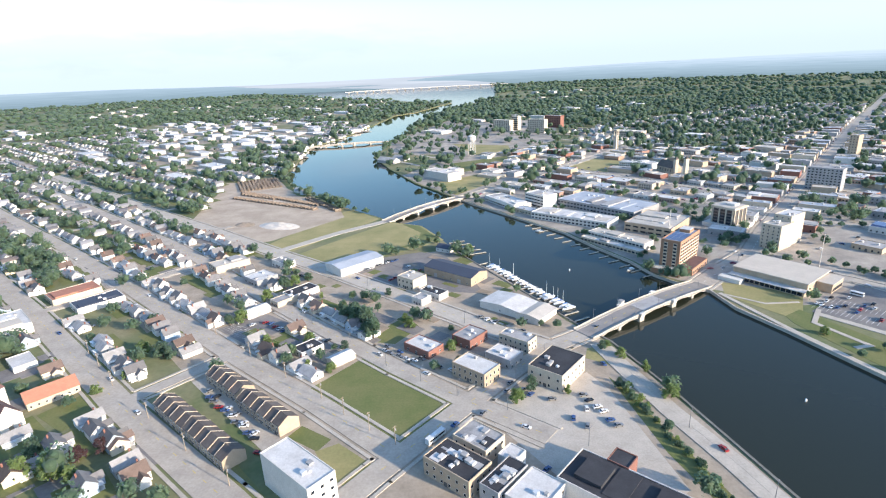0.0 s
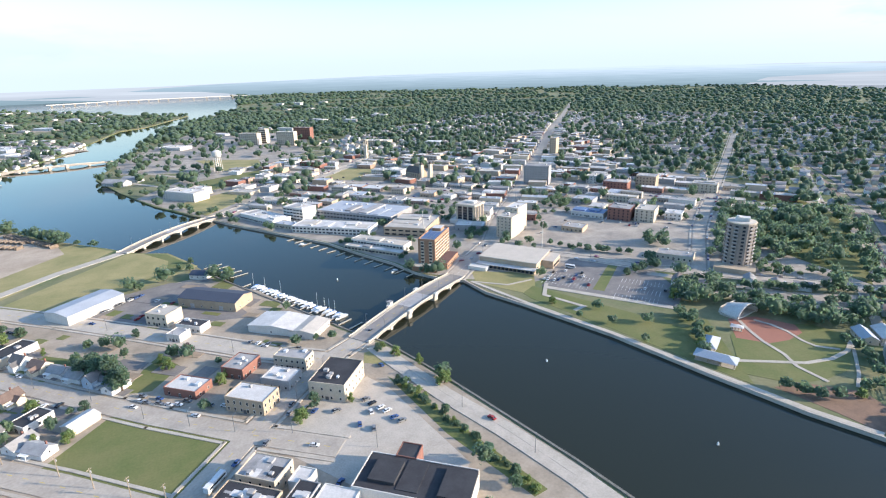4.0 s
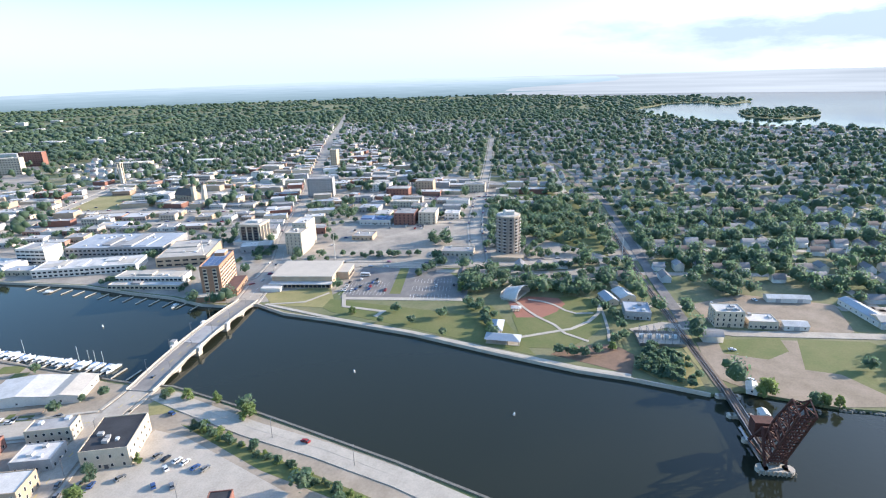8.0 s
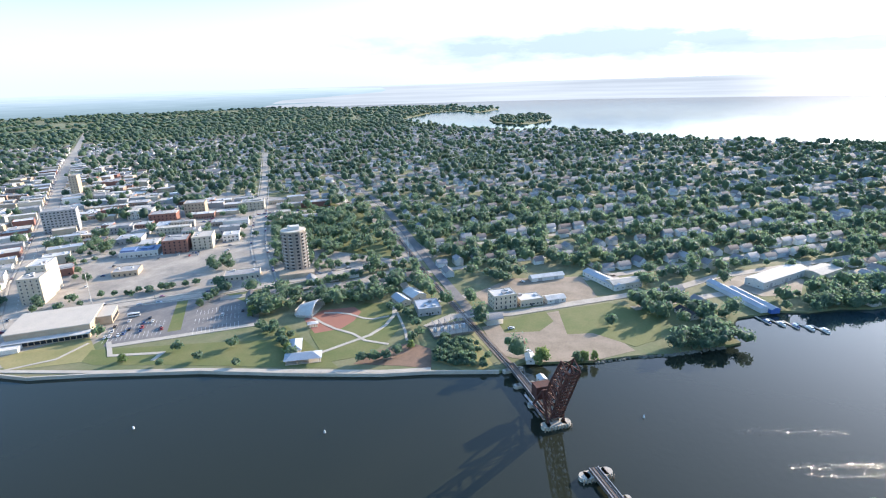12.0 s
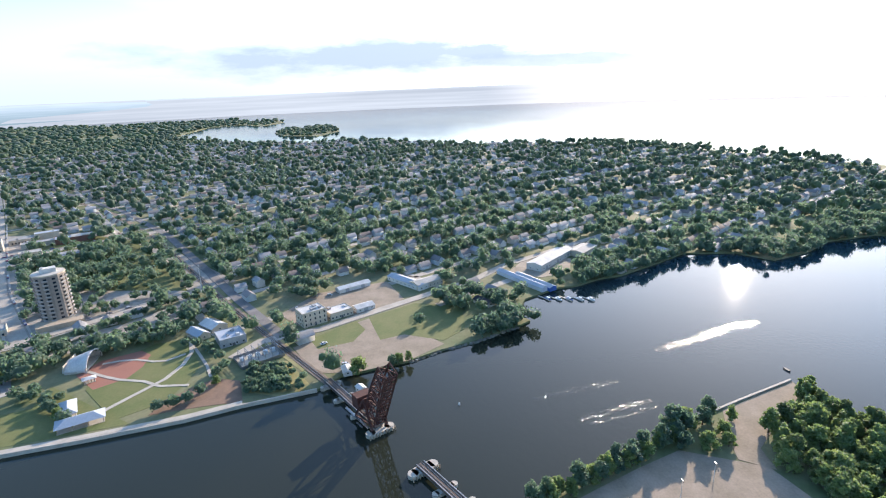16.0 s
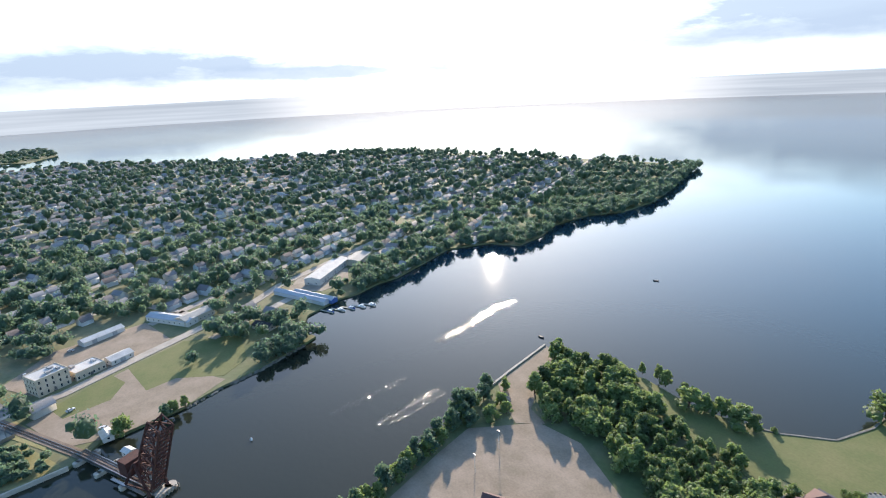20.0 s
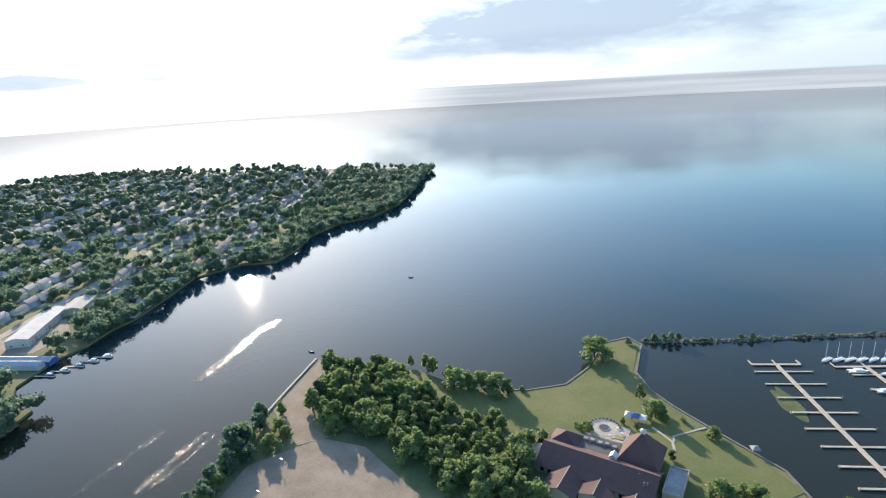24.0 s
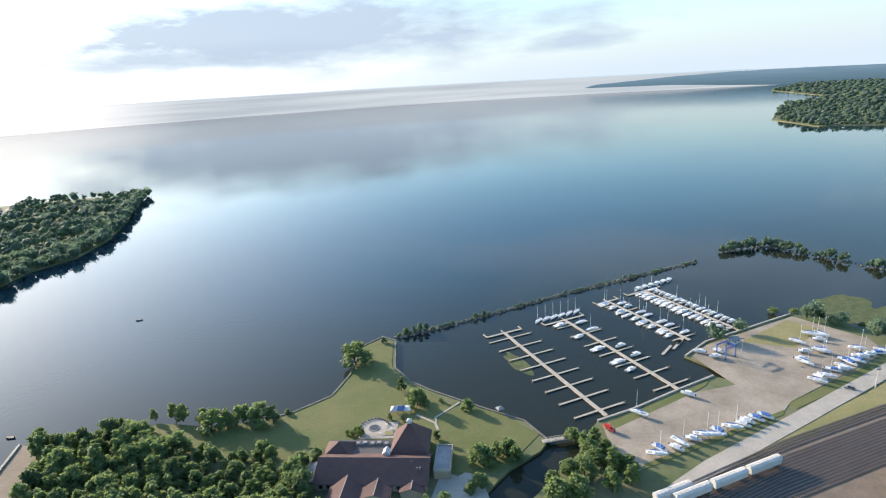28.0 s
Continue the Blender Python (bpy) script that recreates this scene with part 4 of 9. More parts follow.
# ---- building materials ----
define("white_wall", (0.64, 0.61, 0.56), 0.8, second=(0.52, 0.49, 0.44), size=5, amount=0.6, grain=0.5, vary=0.06)
define("cream_wall", (0.54, 0.465, 0.36), 0.85, second=(0.44, 0.37, 0.28), size=4, amount=0.7, grain=0.4, vary=0.08)
define("tan_brick", (0.44, 0.35, 0.25), 0.9, second=(0.36, 0.28, 0.20), size=4, amount=0.8, grain=0.3, vary=0.1)
define("red_brick", (0.25, 0.115, 0.085), 0.9, second=(0.19, 0.095, 0.075), size=4, amount=0.8, grain=0.3, vary=0.1)
define("brown_brick", (0.36, 0.205, 0.125), 0.9, second=(0.29, 0.165, 0.105), size=5, amount=0.7, grain=0.3)
define("grey_wall", (0.38, 0.37, 0.36), 0.85, second=(0.28, 0.275, 0.27), size=5, amount=0.7, grain=0.4, vary=0.1)
define("dark_wall", (0.10, 0.095, 0.095), 0.7, size=4, grain=0.3)
define("metal_wall", (0.62, 0.64, 0.66), 0.5, metal=0.1, second=(0.5, 0.52, 0.55), size=6, grain=0.3)
define("roof_white", (0.62, 0.60, 0.57), 0.8, second=(0.46, 0.44, 0.41), size=7, amount=0.8, grain=0.8, vary=0.05)
define("roof_grey", (0.36, 0.35, 0.34), 0.9, second=(0.25, 0.245, 0.24), size=7, amount=0.9, grain=0.8, vary=0.12)
define("roof_tan", (0.50, 0.46, 0.40), 0.9, second=(0.40, 0.365, 0.32), size=8, amount=0.9, grain=0.8, vary=0.08)
define("roof_black", (0.030, 0.030, 0.034), 0.85, second=(0.055, 0.055, 0.06), size=9, amount=0.7, grain=0.8)
define("roof_navy", (0.050, 0.062, 0.090), 0.8, second=(0.055, 0.07, 0.10), size=9, amount=0.7, grain=0.6)
define("roof_blue", (0.13, 0.20, 0.36), 0.45, second=(0.10, 0.15, 0.27), size=9, amount=0.7, grain=0.6)
define("roof_steel", (0.40, 0.43, 0.47), 0.7, second=(0.32, 0.35, 0.39), size=9, amount=0.7, grain=0.6)
define("roof_brown", (0.125, 0.105, 0.092), 0.9, second=(0.085, 0.070, 0.062), size=4, amount=0.9, grain=0.5, vary=0.12)
define("roof_maroon", (0.135, 0.075, 0.068), 0.85, second=(0.10, 0.058, 0.054), size=5, amount=0.9, grain=0.5)
define("roof_red", (0.42, 0.19, 0.12), 0.85, second=(0.34, 0.15, 0.10), size=4, amount=0.8, grain=0.5)
define("roof_cream", (0.54, 0.48, 0.40), 0.85, second=(0.46, 0.41, 0.34), size=9, amount=0.7, grain=0.8)
define("blue_paint", (0.06, 0.14, 0.42), 0.5)


def glass_material():
    m = bpy.data.materials.new("window_glass")
    m.use_nodes = True
    b = m.node_tree.nodes["Principled BSDF"]
    b.inputs["Base Color"].default_value = (0.02, 0.026, 0.035, 1)
    b.inputs["Roughness"].default_value = 0.08
    b.inputs["IOR"].default_value = 1.5
    return m


GLASS = glass_material()
FOOT = []      # (x, y, radius) of everything built, kept clear of houses and trees
WIN = {}


def window_mesh(w, h, frame_mat):
    key = (round(w, 1), round(h, 1), frame_mat)
    if key in WIN:
        return WIN[key]
    s = Solid()
    t = 0.10
    for x, z, sx, sz in ((0, 0, w, t), (0, h - t, w, t), (-w / 2 + t / 2, t, t, h - 2 * t), (w / 2 - t / 2, t, t, h - 2 * t)):
        s.box(x, -0.03, z, sx, 0.10, sz)
    n = len(s.f)
    s.add([(-w / 2 + t, -0.04, t), (w / 2 - t, -0.04, t), (w / 2 - t, -0.04, h - t), (-w / 2 + t, -0.04, h - t)], [(0, 1, 2, 3)])
    me = s.mesh("window", M[frame_mat])
    me.materials.append(GLASS)
    for p in list(me.polygons)[n:]:
        p.material_index = 1
    WIN[key] = me
    return me


def facade(parent, w, d, floors, bays_w, bays_d, ww, wh, first, step, frame_mat="white_wall", sides=(0, 1, 2, 3)):
    """Rows of windows on the walls of a box w x d."""
    me = window_mesh(ww, wh, frame_mat)
    for side in sides:
        along, n, rot = ((w, bays_w, 0), (d, bays_d, 90), (w, bays_w, 180), (d, bays_d, 270))[side]
        out = d / 2 if side in (0, 2) else w / 2
        for f in range(floors):
            for k in range(n):
                x = (k + 0.5) / n * along - along / 2
                m = pose(0, 0, 0, 0, 0, rot) @ pose(x, -out - 0.01, first + f * step)
                shared("window", me, parent, m)


def window_row(parent, w, d, z, n_w, n_d, ww, wh, sides):
    """One storey's windows along a wall, a part for each wall and storey."""
    for side in sides:
        along, n, rot = ((w, n_w, 0), (d, n_d, 90), (w, n_w, 180), (d, n_d, 270))[side]
        out = d / 2 if side in (0, 2) else w / 2
        s = Solid()
        for k in range(n):
            s.box((k + 0.5) / n * along - along / 2, -out - 0.02, z, ww, 0.1, wh)
        ob = s.part("window_row", GLASS, parent)
        ob.matrix_basis = pose(0, 0, 0, 0, 0, rot)


def block(name, x, y, w, d, h, rot, wall, roof, label, floors=0, bw=0, bd=0, units=0, ww=1.3, wh=1.6, category="building", parapet=0.5, door=True, sides=(0, 1, 2, 3), frame="white_wall", z=0.0):
    """A flat-roofed building: wall, parapet, roof, rooftop units, windows, door."""
    t = thing(name, x, y, z, rot, label, category)
    FOOT.append((x, y, math.hypot(w, d) / 2 * 0.86))
    s = Solid().box(0, 0, 0, w, d, h - parapet)
    s.part("wall", M[wall], t)
    p = Solid()
    for px, py, sx, sy in ((0, -d / 2 + 0.18, w + 0.04, 0.4), (0, d / 2 - 0.18, w + 0.04, 0.4), (-w / 2 + 0.18, 0, 0.4, d - 0.76), (w / 2 - 0.18, 0, 0.4, d - 0.76)):
        p.box(px, py, h - parapet - 0.01, sx, sy, parapet)
    p.part("parapet", M[wall], t)
    Solid().box(0, 0, h - parapet, w - 0.8, d - 0.8, 0.12).part("roof", M[roof], t)
    rnd = random.Random(int(x * 7 + y * 13))
    if w * d > 520:
        n = max(2, int(max(w, d) / 13))
        for k in range(n):
            u = (k + 0.5) / n - 0.5 + rnd.uniform(-0.2, 0.2) / n
            a, b = (w / n * rnd.uniform(0.5, 0.92), d * rnd.uniform(0.35, 0.85)) if w > d else (w * rnd.uniform(0.35, 0.85), d / n * rnd.uniform(0.5, 0.92))
            px, py = (u * (w - 2), rnd.uniform(-0.5, 0.5) * (d - b - 2)) if w > d else (rnd.uniform(-0.5, 0.5) * (w - a - 2), u * (d - 2))
            Solid().box(px, py, h - parapet + 0.12, a, b, rnd.choice([0.12, 0.25, 0.6, 1.4])).part("roof_section", M[rnd.choice(["roof_tan", "roof_grey", "roof_cream", roof, roof]) if roof in ("roof_white", "roof_tan", "roof_grey", "roof_steel") else roof], t)
    for k in range(units):
        ux, uy = rnd.uniform(-0.35, 0.35) * w, rnd.uniform(-0.35, 0.35) * d
        a = rnd.uniform(1.2, 2.6)
        Solid().box(ux, uy, h - parapet + 0.12, a, a * rnd.uniform(0.7, 1.4), rnd.uniform(0.7, 1.5)).part("roof_unit", M[rnd.choice(["metal_wall", "grey_wall", "roof_white"])], t)
    if floors:
        step = (h - parapet - 0.4) / floors
        if math.hypot(x, y) < 385 and x < 360 or name == "brick_works" or name in ("apartment_house", "office_building"):
            facade(t, w, d, floors, bw, bd, ww, min(wh, step * 0.62), 0.9 if step > 2.9 else 0.7, step, frame, (0, 3) if math.hypot(x, y) > 340 else sides)
        else:
            for f in range(floors):
                window_row(t, w, d, 0.9 + f * step, bw, bd, ww, min(wh, step * 0.62), (0, 3))
    if door:
        Solid().box(0, -d / 2 - 0.03, 0, 1.8, 0.12, 2.2).part("door", M["dark_wall"], t)
    return t


def shed(name, x, y, w, d, h, rise, rot, wall, roof, label, category="warehouse", doors=0, win=0):
    """A gabled hall, ridge along its own x."""
    t = thing(name, x, y, 0, rot, label, category)
    FOOT.append((x, y, math.hypot(w, d) / 2 * 0.86))
    s = Solid().box(0, 0, 0, w, d, h)
    s.gable_end(0, 0, h, w, d, rise)
    s.part("wall", M[wall], t)
    Solid().gable(0, 0, h + 0.03, w, d, rise).part("roof", M[roof], t)
    for k in range(doors):
        Solid().box((k + 0.5) / doors * w - w / 2, -d / 2 - 0.03, 0, 3.4, 0.12, 3.4).part("door", M["grey_wall"], t)
    if win:
        facade(t, w, d, 1, win, max(1, win // 3), 1.2, 1.2, 1.3, 3)
    return t


# ---- south bank ----
block("office_building", -61, 175, 32, 13, 16, -42, "white_wall", "roof_white", "white four-storey office with a flat white roof", 4, 7, 3, 3, 1.6, 1.5, sides=(1, 3))
block("shop", 12, 197, 18, 14, 8, -42, "cream_wall", "roof_grey", "two-storey brick shop with a dark gravel roof", 2, 4, 3, 3)
block("shop", 25, 186, 8, 9, 7, -42, "white_wall", "roof_white", "small white-roofed shop annex", 1, 2, 2, 1)
block("shop", 2, 181, 24, 15, 9, -42, "tan_brick", "roof_black", "old tan brick shop with a patched grey roof", 2, 6, 4, 7)
block("shop", 20, 172, 9, 20, 8.5, -42, "grey_wall", "roof_black", "narrow shop with a black patched roof", 2, 2, 4, 3)
block("shop", 31, 164, 15, 19, 8, -42, "white_wall", "roof_white", "white-roofed commercial block with a parapet", 2, 3, 4, 2)
block("warehouse", 64, 161, 46, 21, 9, -42, "white_wall", "roof_black", "low warehouse with a broad black roof", 0, 0, 0, 1, category="warehouse")
block("brick_stair_tower", 68, 177, 9, 9, 9.3, -42, "red_brick", "roof_black", "red brick corner of a black-roofed warehouse", 1, 1, 1, category="warehouse")
block("brick_building", 58, 253, 20, 26, 10, -40, "cream_wall", "roof_black", "two-storey cream brick building with a black roof", 2, 4, 6, 6, 1.2, 1.7)
block("commercial_building", 15, 256, 22, 14, 8.5, -42, "tan_brick", "roof_white", "tan two-storey building with tall arched windows", 2, 6, 4, 1, 1.2, 2.0)
block("commercial_building", 32, 271, 17, 13, 6, -42, "grey_wall", "roof_white", "grey one-storey shop with a white roof", 1, 4, 3, 3)
block("commercial_building", 42, 287, 20, 10, 8, -40, "cream_wall", "roof_grey", "cream two-storey corner building", 2, 6, 3, 2)
block("commercial_building", 14, 295, 14, 17, 6.5, -42, "red_brick", "roof_grey", "red-painted brick shop with a grey roof", 1, 3, 4, 3, category="shop")
block("service_station", -14, 287, 20, 13, 5, -42, "red_brick", "roof_white", "old service station with a white canopy roof", 1, 3, 2, 2, category="shop")
shed("boat_warehouse", 44, 341, 22, 34, 5, 1.6, 48, "white_wall", "roof_white", "white metal warehouse with a low gable roof", doors=2, win=5)
shed("boat_warehouse", 60, 326, 22, 18, 4.5, 1.4, 48, "white_wall", "roof_tan", "white workshop beside a warehouse", doors=2, win=4)
shed("warehouse", 9, 405, 48, 21, 7, 2.6, -41, "tan_brick", "roof_navy", "tan warehouse with a dark blue gable roof", doors=2, win=6)
shed("warehouse", -76, 436, 43, 24, 7, 1.6, 42, "white_wall", "roof_steel", "long white metal warehouse with a grey-blue roof", doors=3)
block("commercial_building", -25, 389, 17, 15, 9, -42, "cream_wall", "roof_tan", "cream painted two-storey block with flat roof", 2, 4, 3, 3)
block("shop", -8, 367, 19, 10, 5, -42, "white_wall", "roof_black", "low white shops with dark roofs", 1, 5, 2, 4)
block("shop", -17, 356, 10, 10, 5.5, -42, "white_wall", "roof_grey", "low white shop beside the workshops", 1, 2, 2, 1)
shed("marina_office", 3, 470, 15, 12, 4, 2, -35, "white_wall", "roof_navy", "small white marina office", "house", win=3)
block("workshop", -109, 380, 13, 24, 5, -42, "white_wall", "roof_black", "white workshop with a dark flat roof", 1, 3, 5, 2)
block("workshop", -118, 367, 10, 18, 4.5, -42, "cream_wall", "roof_grey", "low cream workshop with grey roof", 1, 2, 4, 1)
block("workshop", -149, 412, 20, 19, 5.5, -42, "grey_wall", "roof_white", "one-storey shop with a white roof", 1, 4, 4, 3)
block("warehouse", -188, 449, 18, 30, 6.5, -48, "cream_wall", "roof_tan", "long cream brick works building", 2, 4, 8, 3)
block("workshop", -140, 447, 18, 12, 6, -42, "white_wall", "roof_grey", "white one-storey corner workshop building", 1, 4, 2, 2)
shed("metal_shed", -134, 349, 18, 11, 3.6, 1.8, 48, "white_wall", "roof_white", "white metal garage with a low gable", doors=1)
shed("metal_shed", -62, 279, 14, 9, 3.2, 1.4, 44, "cream_wall", "roof_white", "long white garage beside a field", doors=2)
block("shop", -84, 292, 11, 15, 4, -46, "white_wall", "roof_black", "white shop with a dark roof and red sign", 1, 3, 3, 2)
block("shop_row", -293, 398, 22, 34, 5, -42, "cream_wall", "roof_red", "row of shops with an orange-red roof", 1, 4, 7, 0)
block("shop_row", -262, 378, 20, 32, 5, -44, "white_wall", "roof_navy", "white shop with dark solar panels on its roof", 1, 4, 6, 3)
block("commercial_building", -302, 338, 34, 26, 7.5, -44, "white_wall", "roof_white", "large white two-storey commercial block", 2, 8, 5, 4)
block("shop", -256, 290, 18, 12, 4, -42, "white_wall", "roof_white", "small white pavilion shop", 1, 3, 2)
shed("church_hall", -214, 254, 24, 13, 4.5, 4.0, 46, "cream_wall", "roof_red", "long church hall with an orange tiled roof", "hall", win=7)


def church(x, y, rot):
    t = thing("church", x, y, 0, rot, "white church with a steep brown roof", "church")
    FOOT.append((x, y, 16))
    s = Solid().box(0, 0, 0, 27, 12, 7)
    s.gable_end(0, 0, 7, 27, 12, 7)
    s.box(3, -8, 0, 8, 6, 6)
    s.gable_end(3, -6, 6, 10, 8, 5, 90)
    s.part("wall", M["white_wall"], t)
    Solid().gable(0, 0, 7.03, 27, 12, 7, 0, 0.6).gable(3, -6, 6.03, 10, 8, 5, 90, 0.5).part("roof", M["roof_maroon"], t)
    b = Solid().box(-11, 7, 0, 4.5, 4.5, 13)
    b.part("tower", M["white_wall"], t)
    Solid().hip(-11, 7, 13, 4.5, 4.5, 5, 0, 0.4, 0).part("spire", M["roof_maroon"], t)
    facade(t, 27, 12, 1, 6, 2, 1.2, 3.2, 2, 4, "white_wall", (0, 2))
    Solid().box(13.55, 0, 0, 0.12, 2, 2.6).part("door", M["timber"], t)


church(-226, 232, -30)


def town_houses(x, y, rot, n):
    """A terrace of gabled town houses with stepped roofs."""
    t = thing("terrace", x, y, 0, rot, "brown-roofed terrace of stepped town houses", "terrace", "town house rows")
    FOOT.append((x, y, n * 3.4))
    for k in range(n):
        cx = (k - (n - 1) / 2) * 6.4
        up = 0.5 * (k % 2)
        s = Solid().box(cx, 0, 0, 6.35, 11, 5.2 + up)
        s.gable_end(cx, 0, 5.2 + up, 6.35, 11, 3.0)
        h = s.part("house_unit", M["tan_brick"], t)
        Solid().gable(cx, 0, 5.25 + up, 6.35, 11, 3.0, 0, 0.02).part("roof", M["roof_brown"], h)
        Solid().gable_end(cx - 3.18, 0, 5.25 + up, 0.3, 11.4, 3.3).part("fire_wall", M["cream_wall"], h)
        me = window_mesh(1.3, 1.3, "white_wall")
        for sgn, ro in ((-1, 0), (1, 180)):
            for wx in (-1.6, 1.6):
                for wz in (1.0, 3.4):
                    shared("window", me, h, pose(cx + wx, sgn * 5.52, wz, 0, 0, ro))
        Solid().box(cx, -5.56, 0, 1.1, 0.1, 2.1).part("door", M["dark_wall"], h)


for cx, cy, n in ((-134, 229, 5), (-108, 206, 6), (-118, 255, 5), (-90, 228, 6)):
    town_houses(cx, cy, -42, n)

# patched roofing on the old shops
rp2 = random.Random(6)
for cx, cy, w, d, h in ((2, 181, 24, 15, 9), (20, 172, 9, 20, 8.5), (12, 197, 18, 14, 8)):
    for k in range(10):
        a, b = rp2.uniform(2.5, 6), rp2.uniform(2, 5)
        q = pose(cx, cy, 0, 0, 0, -42) @ Vector((rp2.uniform(-0.5, 0.5) * (w - a - 1.2), rp2.uniform(-0.5, 0.5) * (d - b - 1.2), 0))
        o = Solid().box(0, 0, 0, a, b, 0.06 + k * 0.012).part("roof_patch", M[rp2.choice(["roof_black", "roof_white", "roof_grey", "roof_white"])], None, at=pose(q.x, q.y, h - 0.39, 0, 0, -42))
        tagged(o, "patch of old roofing felt on a flat roof", "roof patch", "roof patches")

TOWN_GLASS = material("town_glass", (0.035, 0.040, 0.046), 0.15, size=3, amount=0.4)
# ---- hotel on the peninsula ----


def lodge():
    t = thing("waterfront_hotel", 58, -196, 0, 2, "low waterfront hotel with broad maroon hipped roofs", "hotel")
    FOOT.append((58, -192, 34))
    s = Solid().box(4.7, 7.3, 0, 47, 19, 4.2).box(-9.3, -7.5, 0, 15, 16, 6).box(13, -5, 0, 31, 10, 4.6).box(-24.5, 1, 0, 7, 16.5, 4).box(31, 10, 0, 6, 12, 3)
    s.part("wall", M["tan_brick"], t)
    Solid().gable(4.7, 7.3, 4.2, 47, 19, 5.0, 0, 0.8).part("roof", M["roof_maroon"], t, "broad dark maroon gable roof")
    Solid().gable_end(4.7, 7.3, 4.1, 46.6, 18.6, 4.8).part("gable_wall", M["tan_brick"], t)
    Solid().hip(-9.3, -7.5, 5.9, 16, 17, 11.0, 0, 0.6, 0).part("roof", M["roof_maroon"], t, "steep maroon pyramid roof")
    Solid().box(-9.3, -7.5, 16.2, 1.8, 1.8, 1.2).hip(-9.3, -7.5, 17.4, 1.8, 1.8, 0.9, 0, 0.3, 0).part("cupola", M["white_wall"], t)
    Solid().hip(22.7, -3.4, 4.7, 13, 11, 4.6, 0, 0.5, 0).part("roof", M["roof_maroon"], t)
    Solid().box(13, -5.6, 4.6, 31.4, 9.6, 0.3).part("roof", M["dark_wall"], t, "flat brown roof terrace")
    Solid().box(-24.5, 1, 4.0, 6.4, 15.9, 0.25).part("roof", M["roof_grey"], t, "flat grey side roof")
    for px, py, lx, ly in ((-28, 1, 0.35, 16.9), (-21.1, 1, 0.35, 16.9), (-24.55, 9.3, 6.5, 0.35), (-24.55, -7.3, 6.5, 0.35)):
        Solid().box(px, py, 3.9, lx, ly, 1.0).part("parapet", M["concrete"], t, "pale roof parapet")
    Solid().gable(31, 10, 3.0, 12, 6, 1.2, 90, 0.3).part("roof", M["roof_grey"], t)
    Solid().box(34.6, 8, 0, 0.5, 16, 3.2).part("screen_wall", M["concrete"], t, "pale garden screen wall")
    Solid().box(0, 2.4, 6.6, 2.6, 3.0, 2.0).gable(0, 2.4, 8.6, 3.2, 2.8, 1.3, 90, 0.25).part("dormer", M["white_wall"], t, "small white roof dormer")
    for wx, wl, ww, hh in ((14.5, 13, 13, 2.6), (1.5, 9, 12, 1.8), (-13, 5, 9, 1.4)):
        w = Solid().box(wx, 15.5 + wl / 2, 0, ww, wl, 3.2)
        w.gable_end(wx, 15.5 + wl / 2, 3.2, wl, ww, hh, 90)
        w.part("wing_wall", M["tan_brick"], t)
        Solid().gable(wx, 14.4 + wl / 2, 3.25, wl + 2, ww, hh, 90, 0.5).part("wing_roof", M["roof_maroon"], t, "brown gable roof of a wing")
        Solid().bar((wx, 14.4, 3.3 + hh), (wx, 15.8 + wl, 3.3 + hh), 0.3).part("ridge_cap", M["concrete"], t, "pale ridge capping")
    for ux, uy, uh in ((-16, 12, 0.9), (-14.8, 12.4, 0.9), (-12, 8.5, 1.2)):
        Solid().tube(ux, uy, 6.2, 0.35, 0.35, uh + 1.2, 8).part("vent_pipe", M["steel"], t)
    for ux, uy in ((2, -7), (5.5, -7.6), (8.5, -7), (12, -7.4), (15, -7)):
        Solid().box(ux, uy, 4.9, 1.7, 1.5, 1.1).part("roof_unit", M["roof_grey"], t)
    for k in range(9):
        Solid().bar((-1 + 2.2 * k, -10.2, 4.9), (-1 + 2.2 * k, -10.2, 6.0), 0.12).part("rail_post", M["steel"], t)
    Solid().bar((-1, -10.2, 6.0), (16.6, -10.2, 6.0), 0.12).part("rail", M["steel"], t)
    me = window_mesh(1.6, 1.8, "dark_wall")
    for k in range(14):
        shared("window", me, t, pose(-17 + k * 3.3, 16.83, 1.0, 0, 0, 180))
    # terrace with a pool on the lake side
    p = thing("pool_terrace", 68.5, -220.5, 0, 4, "grey paved terrace with a small round pool", "terrace")
    Solid().box(0, 1, 0, 18, 13, 0.3).tube(2.5, -1.5, 0, 7.2, 7.2, 0.34, 22).part("paving", M["concrete"], p)
    Solid().tube(2.6, -1, 0.3, 2.8, 2.8, 0.3, 18).part("pool_rim", M["roof_grey"], p)
    Solid().tube(2.6, -1, 0.5, 2.3, 2.3, 0.14, 18).part("pool_water", M["roof_navy"], p)
    for k in range(11):
        a_ = 3.5 + k * 0.26
        Solid().box(2.5 + 7 * math.cos(a_), -1.5 + 7 * math.sin(a_), 0.2, 0.8, 0.8, 0.9).part("planter", M["rock"], p)
    Solid().box(-5.5, 3.6, 0.3, 4, 3, 0.18).part("planting_bed", M["dry_grass"], p)
    for dx_, dy_ in ((-3, -3), (-6, 0), (-1.5, 4)):
        d = thing("garden_table", 68.5 + dx_, -220.5 + dy_, 0.32, 20 * dx_, "pale round garden table on a terrace", "table", "terrace tables")
        Solid().tube(0, 0, 0.7, 0.75, 0.75, 0.06, 12).part("tabletop", M["white_wall"], d)
        Solid().tube(0, 0, 0, 0.08, 0.08, 0.7, 6).part("pedestal", M["steel"], d)
    g = thing("gazebo_tent", 60.5, -235.5, 0, 8, "white and blue canopy tent on a lawn", "tent")
